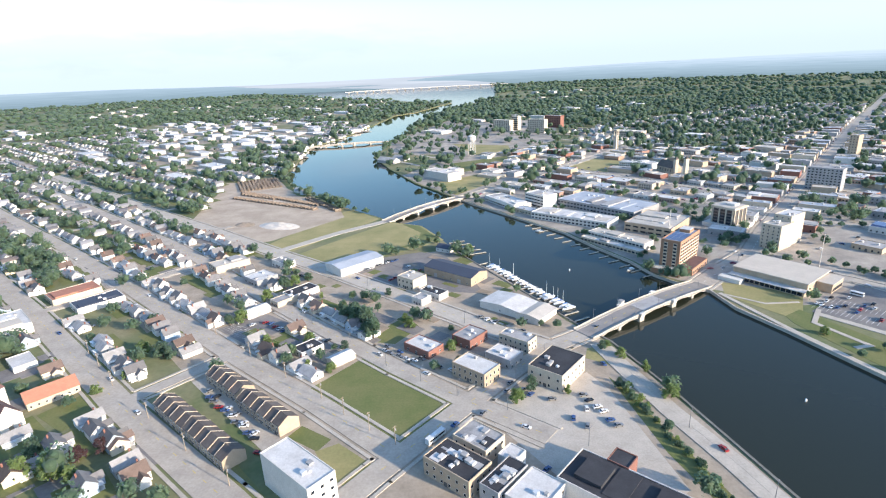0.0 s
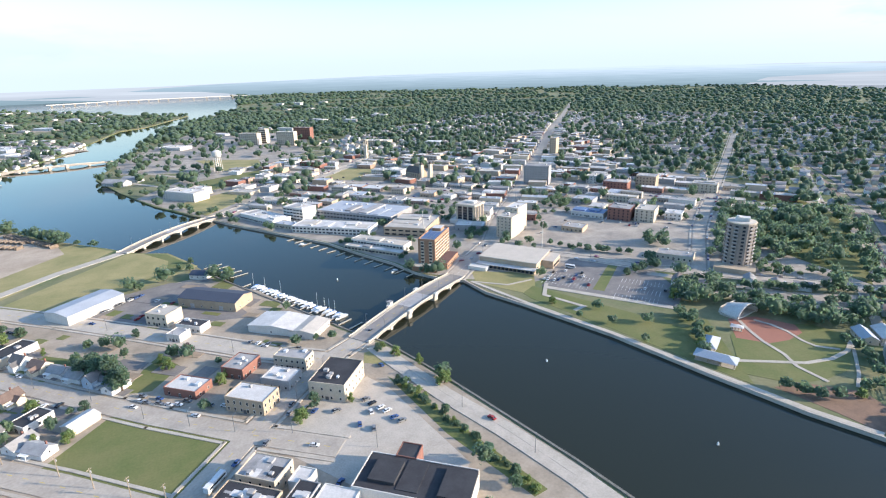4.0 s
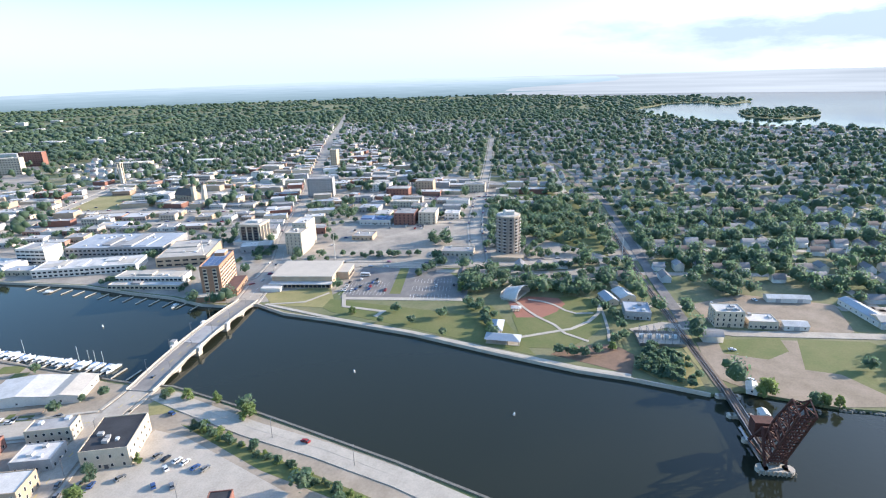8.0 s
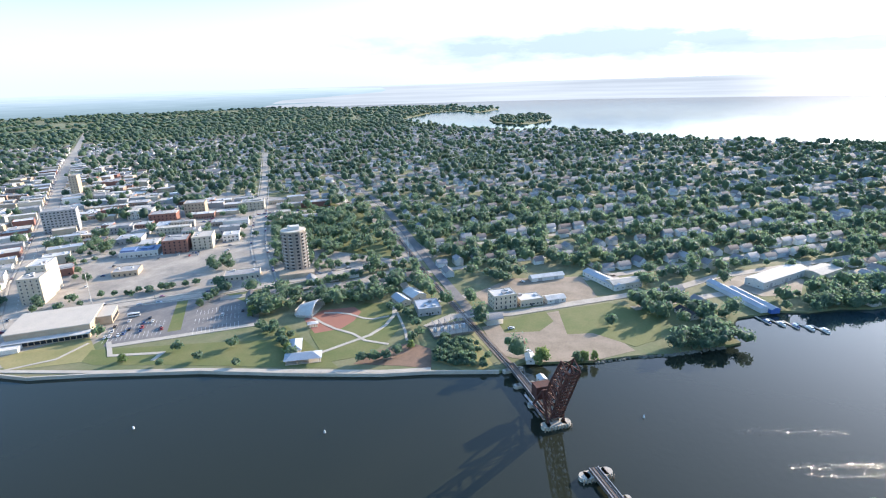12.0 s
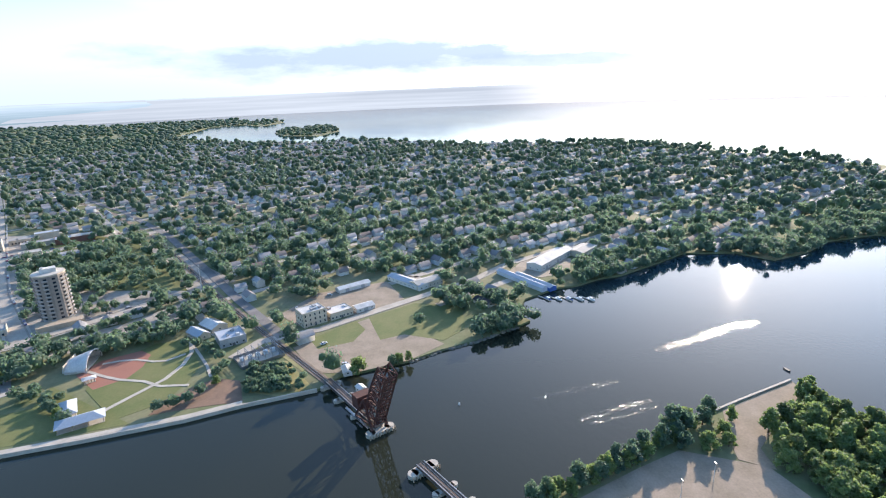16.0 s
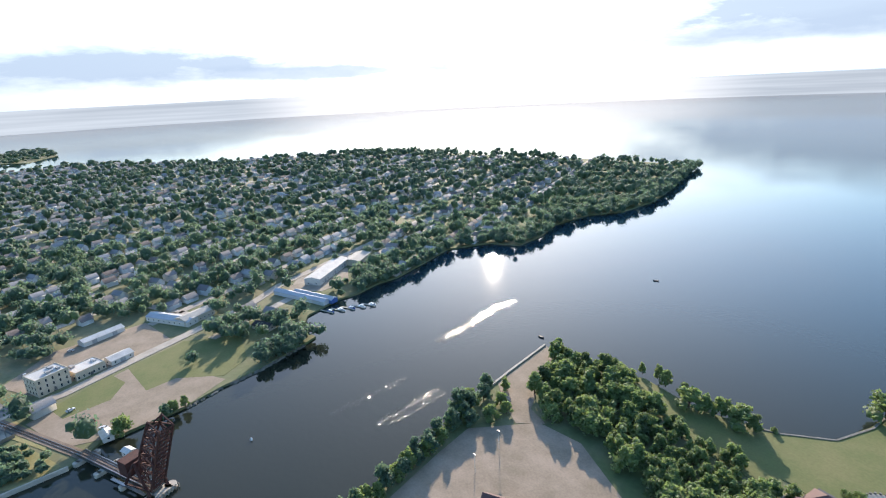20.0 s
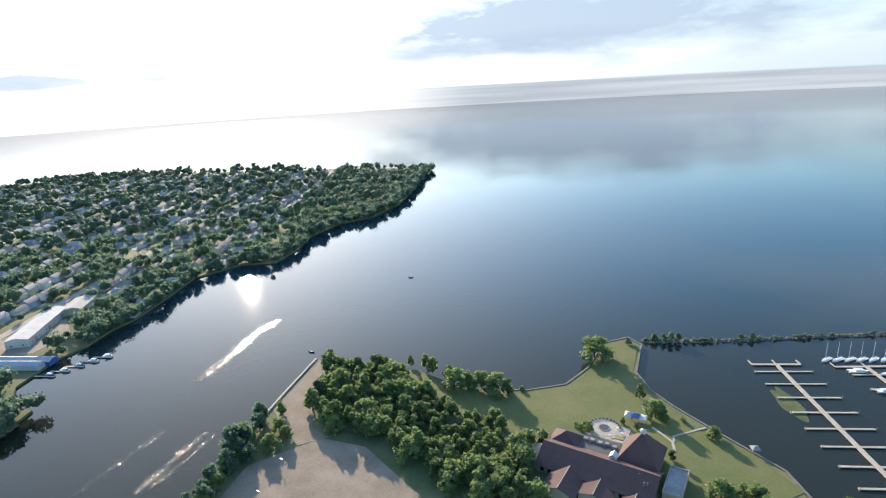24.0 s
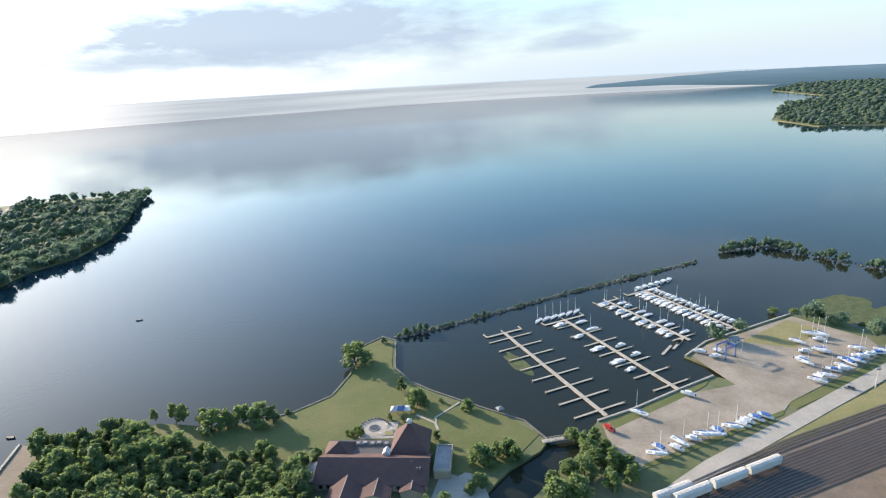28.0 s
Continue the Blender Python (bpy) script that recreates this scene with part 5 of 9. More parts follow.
    for a in (-5, -1.7, 1.7, 5):
        for b in (-2.3, 2.3):
            Solid().tube(a, b, 0, 0.08, 0.08, 2.2, 6).part("post", M["steel"], g)
    Solid().hip(3.4, 0, 2.2, 3.2, 4.8, 1.6, 0, 0.2, 0).part("canopy", M["roof_white"], g)
    Solid().hip(0, 0, 2.3, 3.3, 4.8, 1.5, 0, 0.2, 2.4).part("canopy", M["roof_blue"], g, "blue middle of the canopy")
    Solid().hip(-3.4, 0, 2.1, 3.2, 4.6, 0.7, 0, 0.2, 2.4).part("canopy", M["metal_wall"], g, "low grey canopy")
    q = thing("garden_shelter", 10, -237, 0, 30, "small open garden shelter", "shelter")
    for a in (-1.2, 1.2):
        for b in (-1.2, 1.2):
            Solid().tube(a, b, 0, 0.1, 0.1, 2.2, 6).part("post", M["timber"], q)
    Solid().hip(0, 0, 2.2, 3, 3, 1.2, 0, 0.3, 0).part("roof", M["roof_grey"], q)


lodge()
shed("lodge_house", 143, -97, 18, 10, 4, 4, 35, "tan_brick", "roof_maroon", "dark gabled house among trees", "house", win=4)

# ---- north bank, downtown ----
NR = -57


def tall_hotel():
    t = thing("riverside_hotel", 189.5, 408.5, 0, -44, "brown brick hotel with cream window bands", "hotel")
    FOOT.append((190, 410, 26))
    W, L, H = 15.0, 40.0, 25.4
    Solid().box(0, 0, 0, W, L, H).part("wall", M["brown_brick"], t)
    Solid().box(0, 0, H, W - 1.2, L - 1.2, 0.15).part("roof", M["roof_steel"], t)
    p = Solid()
    for px, py, sx, sy in ((0, -L / 2 + 0.2, W, 0.4), (0, L / 2 - 0.2, W, 0.4), (-W / 2 + 0.2, 0, 0.4, L - 0.8), (W / 2 - 0.2, 0, 0.4, L - 0.8)):
        p.box(px, py, H - 0.01, sx, sy, 0.9)
    p.part("parapet", M["brown_brick"], t)
    # rows of dark panels on the roof, and a lift house
    for k in range(6):
        for j in range(3):
            Solid().box(-4 + j * 4, -15 + k * 3.6, H + 0.5, 3.4, 2.6, 0.14).part("roof_panel", M["roof_blue"], t, "dark blue roof panel")
    Solid().box(0, 12, H + 0.15, 8, 9, 2.6).part("lift_house", M["brown_brick"], t)
    Solid().box(0, 12, H + 2.75, 8.4, 9.4, 0.2).part("lift_house_roof", M["roof_white"], t)
    me = window_mesh(2.6, 1.7, "cream_wall")
    for f in range(7):
        for k in range(9):
            for sgn, ro in ((1, 90), (-1, 270)):
                shared("window", me, t, pose(sgn * (W / 2 + 0.03), -16.8 + k * 4.2, 5.2 + f * 2.8, 0, 0, ro))
        for sgn in (-1, 1):
            Solid().box(sgn * (W / 2 + 0.05), 0, 4.2 + f * 2.8, 0.2, L - 1.6, 0.85).part("band", M["cream_wall"], t)
    # tall cream window strips on the river end
    for px in (-3.6, 3.6):
        Solid().box(px, -L / 2 - 0.08, 4.2, 3.0, 0.3, 20).part("stair_window", M["cream_wall"], t, "tall cream window strip")
        for f in range(7):
            shared("window", me, t, pose(px, -L / 2 - 0.27, 5.2 + f * 2.8))
    Solid().box(12.5, -2, 0, 10, 32, 5.5).part("podium", M["brown_brick"], t)
    Solid().box(12.5, -2, 5.5, 9.4, 31.4, 0.2).part("podium_roof", M["roof_maroon"], t)
    Solid().box(0, -L / 2 - 4, 0, 22, 7.6, 4.2).part("podium", M["brown_brick"], t)
    Solid().box(0, -L / 2 - 4, 4.2, 22.6, 8.2, 0.3).part("podium_roof", M["roof_tan"], t)
    facade(t, 35, 34, 1, 0, 8, 2.4, 2.2, 1.2, 3, "cream_wall", (1,))


tall_hotel()


def convention_hall():
    t = thing("convention_hall", 250, 367, 0, -53, "white flat-roofed convention hall by the river", "hall")
    FOOT.append((250, 367, 32))
    Solid().box(-4, 2, 0, 50, 38, 8).box(24, 8, 0, 14, 20, 6.5).part("wall", M["tan_brick"], t)
    Solid().box(-4, 2, 8, 51.5, 39.5, 0.7).part("roof", M["roof_cream"], t)
    Solid().box(24.5, 8, 6.5, 14, 21, 0.5).part("roof", M["roof_cream"], t)
    Solid().box(-4, -19, 0, 50, 6, 3.6).part("lobby", M["tan_brick"], t)
    Solid().box(-4, -19.6, 3.6, 52, 7.6, 0.5).part("lobby_roof", M["roof_white"], t)
    me = window_mesh(3.0, 2.4, "dark_wall")
    for k in range(14):
        shared("window", me, t, pose(-27 + k * 3.5, -22.03, 0.6))
    for k in range(5):
        shared("window", me, t, pose(31.05, 1 + k * 3.6, 1.0, 0, 0, 90))
    Solid().box(-26, -26, 0, 16, 8, 3).part("entrance_canopy", M["white_wall"], t)


convention_hall()
block("shopping_centre", 139, 549, 86, 28, 7.5, -40, "white_wall", "roof_white", "long white waterfront commercial building", 2, 20, 5, 4, 2.6, 1.6, frame="dark_wall")
block("shopping_centre", 188, 596, 98, 52, 8.5, -50, "grey_wall", "roof_steel", "wide grey commercial centre with a metal roof", 2, 22, 10, 14, 2.6, 1.6, frame="dark_wall")
block("parking_deck", 214, 513, 45, 56, 9, -42, "tan_brick", "roof_tan", "tan concrete parking deck", 2, 6, 6, 5, 5, 1.6, frame="grey_wall")
block("terrace_building", 162, 470, 58, 16, 7.5, -53, "white_wall", "roof_tan", "white waterfront office with terraces", 2, 16, 4, 6, 2.6, 1.6, frame="dark_wall")
block("terrace_building", 152, 461, 62, 9, 4, -53, "cream_wall", "roof_white", "lower waterfront terrace wing", 1, 16, 2, 0, 2.6, 1.6, frame="dark_wall")
block("office_building", 118, 622, 30, 22, 15, -56, "white_wall", "roof_white", "white office block with horizontal window bands", 4, 6, 4, 3, 4, 1.5, frame="dark_wall")
block("commercial_building", 80, 634, 64, 24, 6.5, -64, "white_wall", "roof_white", "low white waterfront building", 1, 16, 7, 6, 2.4, 1.8, frame="dark_wall")
block("commercial_building", 96, 592, 26, 14, 5, -52, "cream_wall", "roof_steel", "low riverside building with a blue-grey roof", 1, 6, 3, 2)


def glass_bank(x, y):
    t = thing("bank_building", x, y, 0, NR, "dark glass office tower with white piers", "office")
    FOOT.append((x, y, 18))
    Solid().box(0, 0, 4, 22, 22, 15).part("wall", M["dark_wall"], t)
    Solid().box(0, 0, 0, 34, 32, 4).part("podium", M["white_wall"], t)
    Solid().box(0, 0, 19, 24, 24, 2).part("cornice", M["cream_wall"], t)
    Solid().box(0, 0, 21, 22, 22, 0.2).part("roof", M["roof_tan"], t)
    Solid().box(2, 1, 21.2, 9, 8, 2).part("roof_unit", M["white_wall"], t)
    for sgn in (-1, 1):
        for k in range(4):
            Solid().box(sgn * 11.2, -10 + k * 6.6, 4, 0.8, 1.2, 15).part("pier", M["cream_wall"], t)
            Solid().box(-10 + k * 6.6, sgn * 11.2, 4, 1.2, 0.8, 15).part("pier", M["cream_wall"], t)
    me = window_mesh(4.6, 2.0, "dark_wall")
    for sgn, ro in ((-1, 0), (1, 180)):
        for k in range(3):
            for f in range(5):
                shared("window", me, t, pose(-6.6 + k * 6.6, sgn * 11.02, 4.6 + f * 2.9, 0, 0, ro))


glass_bank(281, 509)
block("apartment_house", 288, 442, 16, 22, 22, NR, "cream_wall", "roof_tan", "white seven-storey apartment house", 7, 4, 6, 3, 1.3, 1.5)
block("apartment_house", 304, 453, 14, 24, 27, NR, "cream_wall", "roof_white", "taller stepped wing of an apartment house", 8, 3, 5, 2, 1.3, 1.5)
block("office_building", 466, 641, 36, 20, 27, -47, "grey_wall", "roof_grey", "grey office slab with a window grid", 8, 9, 5, 3, 2.2, 1.7)
block("brick_building", 430, 434, 24, 24, 14, NR, "red_brick", "roof_grey", "four-storey red brick block", 4, 5, 5, 3)
block("commercial_building", 449, 416, 20, 26, 14, NR, "cream_wall", "roof_tan", "four-storey cream painted office block", 4, 4, 5, 3)
block("commercial_building", 410, 462, 36, 22, 6, NR, "white_wall", "roof_blue", "low shop with a blue-grey roof", 1, 8, 4, 3)
block("commercial_building", 478, 404, 17, 18, 8, NR, "white_wall", "roof_white", "white two-storey corner shop building", 2, 4, 4, 2)
block("courthouse", 578, 540, 26, 24, 17, NR, "tan_brick", "roof_grey", "tall stone courthouse with columns", 4, 6, 6, 2)
block("brick_building", 533, 550, 32, 24, 12, NR, "red_brick", "roof_grey", "three-storey brown brick building", 3, 7, 5, 3)
block("commercial_building", 545, 600, 30, 24, 11, NR, "white_wall", "roof_tan", "white three-storey corner building", 3, 6, 5, 3)
block("post_office", 620, 480, 30, 24, 12, NR, "cream_wall", "roof_grey", "grey stone civic building", 3, 6, 5, 3)
block("slim_tower", 640, 830, 12, 16, 36, NR, "tan_brick", "roof_grey", "slim tall downtown building", 9, 3, 4, 1)
block("commercial_building", 358, 425, 22, 18, 5, NR, "tan_brick", "roof_grey", "low brown building in a car park", 1, 5, 4, 3)
block("park_shelter", 376, 312, 30, 16, 5, NR, "cream_wall", "roof_grey", "long low building with garage doors", 1, 7, 3, 2)


define("tower_wall", (0.30, 0.255, 0.22), 0.85, second=(0.22, 0.19, 0.165), size=5, amount=0.8, grain=0.4)


def apartment_tower(x, y):
    t = thing("apartment_tower", x, y, 0, NR, "tall rounded apartment tower with balconies", "apartment tower")
    FOOT.append((x, y, 16))
    Solid().tube(0, 0, 0, 10.8, 10.8, 38, 12).part("wall", M["tower_wall"], t)
    Solid().tube(0, 0, 38, 11.2, 11.2, 0.9, 12).part("cornice", M["cream_wall"], t)
    Solid().tube(0, 0, 38.9, 10.3, 10.3, 0.1, 12).part("roof", M["roof_tan"], t)
    Solid().box(1, 1, 39, 9, 7, 3).part("lift_house", M["white_wall"], t)
    Solid().tube(-3, 0, 39, 2.2, 1.4, 4, 10).part("roof_tank", M["white_wall"], t)
    me = window_mesh(2.2, 1.6, "dark_wall")
    slab = Solid().box(0, -0.6, 0, 3.4, 1.3, 0.18).box(0, -1.2, 0.18, 3.4, 0.08, 0.9).mesh("balcony", M["grey_wall"])
    for f in range(12):
        for k in range(12):
            m = pose(0, 0, 0, 0, 0, k * 30 + 15) @ pose(0, -10.49, 1.4 + f * 3.05)
            shared("window", me, t, m)
            if k % 3:
                shared("balcony", slab, t, m @ pose(0, 0, -0.5))
    Solid().box(0, -14, 0, 30, 14, 4).part("podium", M["tan_brick"], t)


apartment_tower(402, 273)

# park buildings


def band_shell(x, y, rot):
    t = thing("band_shell", x, y, 0, rot, "white curved stage canopy on the plaza", "band shell")
    FOOT.append((x, y, 14))
    v, f = [], []
    n, m = 14, 6
    for j in range(m + 1):
        q = j / m
        for i in range(n + 1):
            a = math.pi * i / n
            r = 12.5 * (0.72 + 0.28 * q)
            v.append((-math.cos(a) * r, -8 + 15 * q, 0.5 + math.sin(a) * (4.2 + 4.6 * q)))
    for j in range(m):
        for i in range(n):
            k = j * (n + 1) + i
            f.append((k, k + 1, k + n + 2, k + n + 1))
    ob = mesh_object("shell", v, f, M["roof_white"], t, True)
    md = ob.modifiers.new("thick", "SOLIDIFY")
    md.thickness = 0.35
    Solid().box(0, 0, 0, 22, 12, 1.1).part("stage", M["concrete"], t)
    Solid().box(0, -7, 0, 18, 0.6, 5).part("back_wall", M["cream_wall"], t)
    for sgn in (-1, 1):
        Solid().tube(sgn * 12, 6.5, 0, 0.5, 0.5, 3.2, 8).part("column", M["concrete"], t)


band_shell(322, 212, 188)


def pavilion(x, y, w, d, h, rise, rot, roof, label):
    t = thing("pavilion", x, y, 0, rot, label, "pavilion")
    FOOT.append((x, y, max(w, d) * 0.55))
    for k in range(4):
        for sgn in (-1, 1):
            Solid().box((k - 1.5) / 3 * (w - 1), sgn * (d / 2 - 0.5), 0, 0.35, 0.35, h).part("post", M["tan_brick"], t)
    Solid().hip(0, 0, h, w, d, rise, 0, 0.8).part("roof", M[roof], t)
    Solid().box(0, 0, 0, w, d, 0.25).part("floor", M["concrete"], t)


pavilion(255, 176, 21, 9, 3.2, 2.4, -62, "roof_steel", "long park pavilion with a grey hip roof")
pavilion(267, 189, 16, 7, 3.2, 2.2, 30, "roof_steel", "park shelter with a grey metal roof")
shed("park_house", 355, 152, 16, 9, 3.5, 2.4, 48, "cream_wall", "roof_steel", "park building with a grey metal gable", "building", win=3)
shed("park_house", 368, 146, 17, 12, 3.5, 2.6, 48, "cream_wall", "roof_white", "park building with a white gable", "building", win=3)
block("pump_house", 345, 127, 17, 18, 6, -60, "grey_wall", "roof_steel", "square utility building with a blue-grey roof", 1, 4, 4, 4)
pavilion(300, 196, 6, 4, 2.6, 0.8, -57, "roof_white", "small white plaza kiosk")

# by the railway and the boatyards
block("brick_works", 368, 76, 18, 14, 11, NR, "cream_wall", "roof_white", "three-storey yellow brick works with arched windows", 3, 5, 4, 5, 1.2, 2.0)
block("brick_works", 378, 58, 18, 13, 5.5, NR, "cream_wall", "roof_white", "one-storey white-roofed works annex", 1, 6, 3, 3)
shed("metal_shed", 386, 40, 15, 9, 3.5, 1.6, NR, "white_wall", "roof_white", "white shed with a low gable", "shed", doors=1, win=3)
shed("long_shed", 433, 52, 29, 8, 3.5, 1.6, NR, "white_wall", "roof_white", "long white storage shed", "shed", doors=2)
shed("long_shed", 436, 6, 42, 10, 4, 1.6, 40, "white_wall", "roof_steel", "long yard building with a grey roof", "shed", win=8)
shed("works_building", 430, -10, 26, 12, 5, 1.8, NR, "cream_wall", "roof_tan", "low cream works building", "building", win=7)
shed("blue_boathouse", 425, -90, 58, 7, 3.4, 1.4, 29, "metal_wall", "roof_steel", "long grey-blue boathouse at the water", "boathouse", doors=6)
shed("blue_boathouse", 419, -100, 44, 7, 3.4, 1.4, 29, "blue_paint", "roof_steel", "grey-roofed blue boathouse at the water", "boathouse", doors=5)
shed("white_warehouse", 474, -128, 62, 15, 6, 1.6, -43, "white_wall", "roof_white", "long white warehouse by the boatyard", doors=3, win=6)
shed("white_warehouse", 495, -165, 30, 16, 5, 1.4, -43, "cream_wall", "roof_tan", "tan warehouse behind the boatyard", doors=2)
shed("boat_house", 382, -52, 16, 8, 3, 2, 33, "white_wall", "roof_black", "small white house among bushes", "house", win=3)
shed("rail_hut", 290, 43, 9, 5, 2.6, 1.0, 15, "white_wall", "roof_white", "small white hut beside the rail bridge", "hut", win=2)
shed("rail_hut", 268, 33, 5, 4, 3.0, 0.8, 32, "white_wall", "roof_white", "white bridge control hut", "hut", win=1)

# farther landmarks
block("apartment_house", 3, 808, 58, 26, 12, -50, "white_wall", "roof_white", "white riverside apartment block", 4, 12, 5, 4, 2.0, 1.6)
block("apartment_house", 20, 830, 24, 26, 10, -50, "cream_wall", "roof_white", "cream riverside apartment wing", 3, 5, 5, 2, 2.0, 1.6)
for bx, by, bw, bd, bh in ((239, 1320, 46, 16, 32), (300, 1420, 46, 18, 30), (165, 1390, 50, 18, 27), (200, 1400, 18, 16, 34)):
    block("university_hall", bx, by, bw, bd, bh, -42, "cream_wall" if bx != 300 else "red_brick", "roof_tan", "tall pale university hall", 7, 9, 3, 2, 2.4, 2.0, frame="grey_wall")
shed("river_club", -91, 975, 40, 18, 5, 5, -40, "grey_wall", "roof_grey", "grey gabled river clubhouse", "house", win=8)
shed("river_club", -70, 1000, 30, 16, 5, 4, -40, "white_wall", "roof_grey", "white gabled riverside lodge building", "house", win=6)
block("commercial_building", 0, 1400, 60, 40, 7, -42, "white_wall", "roof_white", "wide white riverside hall", 1, 12, 6, 4, 2.2, 2)
block("church_hall", 415, 1180, 58, 30, 13, -42, "cream_wall", "roof_tan", "long cream school building", 3, 14, 6, 3, 2.2, 1.8)


def stone_church(x, y, rot):
    t = thing("stone_church", x, y, 0, rot, "tan stone church with twin towers", "church")
    FOOT.append((x, y, 26))
    s = Solid().box(0, 0, 0, 34, 16, 9)
    s.gable_end(0, 0, 9, 34, 16, 8)
    s.part("wall", M["tan_brick"], t)
    Solid().gable(0, 0, 9.03, 34, 16, 8).part("roof", M["roof_brown"], t)
    for px, ht in ((19, 22), (40, 26)):
        Solid().box(px, -4, 0, 5, 5, ht).part("tower", M["cream_wall"], t)
        Solid().hip(px, -4, ht, 5, 5, 4, 0, 0.3, 0).part("tower_roof", M["roof_brown"], t)
    facade(t, 34, 16, 1, 6, 2, 1.4, 4, 3, 4, "cream_wall", (0, 2))


stone_church(335, 782, -75)


def water_tower(x, y):
    t = thing("water_tower", x, y, 0, 0, "white elevated water tank on legs", "water tower")
    FOOT.append((x, y, 10))
    for k in range(6):
        a = k * math.pi / 3
        s = Solid().bar((7 * math.cos(a), 7 * math.sin(a), 0), (6 * math.cos(a), 6 * math.sin(a), 26), 0.8)
        s.part("leg", M["white_wall"], t)
    Solid().tube(0, 0, 26, 6.5, 8, 3, 16).tube(0, 0, 29, 8, 8, 6, 16).tube(0, 0, 35, 8, 2, 3, 16).part("tank", M["roof_white"], t)
    Solid().tube(0, 0, 0, 1.1, 1.1, 26, 10).part("riser", M["white_wall"], t)


water_tower(62, 1018)


def clock_tower(x, y):
    t = thing("clock_tower", x, y, 0, NR, "tall pale bell tower with an open top", "tower")
    FOOT.append((x, y, 9))
    for a in (-2.6, 2.6):
        for b in (-2.6, 2.6):
            Solid().box(a, b, 0, 1.5, 1.5, 34).part("pier", M["cream_wall"], t)
    Solid().box(0, 0, 0, 4, 4, 26).part("shaft", M["white_wall"], t)
    Solid().box(0, 0, 34, 7.5, 7.5, 2).part("cap", M["cream_wall"], t)


clock_tower(331, 1016)

# ---- generic downtown rows ----


def free(x, y, r, gap=0.5):
    return all((x - a) ** 2 + (y - b) ** 2 > (r + c + gap) ** 2 for a, b, c in FOOT)


def road_gap(x, y):
    best = 1e9
    for line, w in ROADS:
        for i in range(len(line) - 1):
            ax, ay = line[i]
            bx, by = line[i + 1]
            dx, dy = bx - ax, by - ay
            q = max(0.0, min(1.0, ((x - ax) * dx + (y - ay) * dy) / (dx * dx + dy * dy)))
            best = min(best, math.hypot(x - ax - dx * q, y - ay - dy * q) - w / 2)
    return best


rnd = random.Random(11)
WALLS = ["red_brick", "tan_brick", "cream_wall", "white_wall", "grey_wall", "tan_brick", "cream_wall"]
ROOFS = ["roof_white", "roof_grey", "roof_tan", "roof_grey", "roof_steel", "roof_tan"]
LOOK = {"red_brick": "red brick", "tan_brick": "tan brick", "cream_wall": "cream painted", "white_wall": "white painted", "grey_wall": "grey"}
ROOFLOOK = {"roof_white": "white", "roof_grey": "grey gravel", "roof_tan": "tan", "roof_steel": "blue-grey"}


def row_building(x, y, w, d, h, rot):
    wall, roof = rnd.choice(WALLS), rnd.choice(ROOFS)
    far = math.hypot(x, y)
    fl = max(1, int(h / 3.6))
    lab = "%s %s-storey shop building with a %s roof" % (LOOK[wall], ("one", "two", "three", "four", "five")[min(fl, 5) - 1], ROOFLOOK[roof])
    near = far < 740
    block("shop_building", x, y, w, d, h, rot, wall, roof, lab, fl if near else 0, max(2, int(w / 4)), max(2, int(d / 6)), 2 if near else (1 if far < 1200 else 0), door=near)


# both sides of the main street
for i in range(1, 7):
    a, b = Vector(MAIN_N[i]), Vector(MAIN_N[i + 1])
    d = (b - a).normalized()
    n = Vector((-d.y, d.x))
    rot = math.degrees(math.atan2(d.y, d.x))
    pos = 6.0
    while pos < (b - a).length - 8:
        w = rnd.uniform(11, 24)
        for sgn in (-1, 1):
            dep = rnd.uniform(22, 34)
            c = a + d * (pos + w / 2) + n * sgn * (12 + dep / 2)
            if math.hypot(c.x, c.y) > 1500 or rnd.random() < 0.13:
                continue
            if free(c.x, c.y, max(w, dep) * 0.42, -2) and c.y > 470:
                row_building(c.x, c.y, w * 0.98, dep, rnd.uniform(5, 9.5), rot)
        pos += w
# the blocks behind
DOWN = [(60, 700), (240, 640), (470, 380), (640, 330), (690, 420), (640, 620), (740, 760), (980, 1150), (900, 1230), (560, 960), (330, 1050), (80, 1100)]


def inside(poly, x, y):
    hit = False
    n = len(poly)
    for i in range(n):
        (ax, ay), (bx, by) = poly[i], poly[i - 1]
        if (ay > y) != (by > y) and x < (bx - ax) * (y - ay) / (by - ay) + ax:
            hit = not hit
    return hit


made = 0
for k in range(6000):
    x, y = rnd.uniform(40, 1000), rnd.uniform(320, 1240)
    if not inside(DOWN, x, y):
        continue
    w, d = rnd.uniform(14, 40), rnd.uniform(12, 26)
    r = math.hypot(w, d) / 2 * 0.86
    if road_gap(x, y) < min(w, d) / 2 + 2 or not free(x, y, r, 1):
        continue
    if any(inside(p, x, y) for p in EXCLUDE):
        continue
    row_building(x, y, w, d, rnd.choice([4, 4.5, 5, 6, 7, 8]), NR if x > 300 else -45)
    made += 1
    if made > 118:
        break

# ---- bridges ----


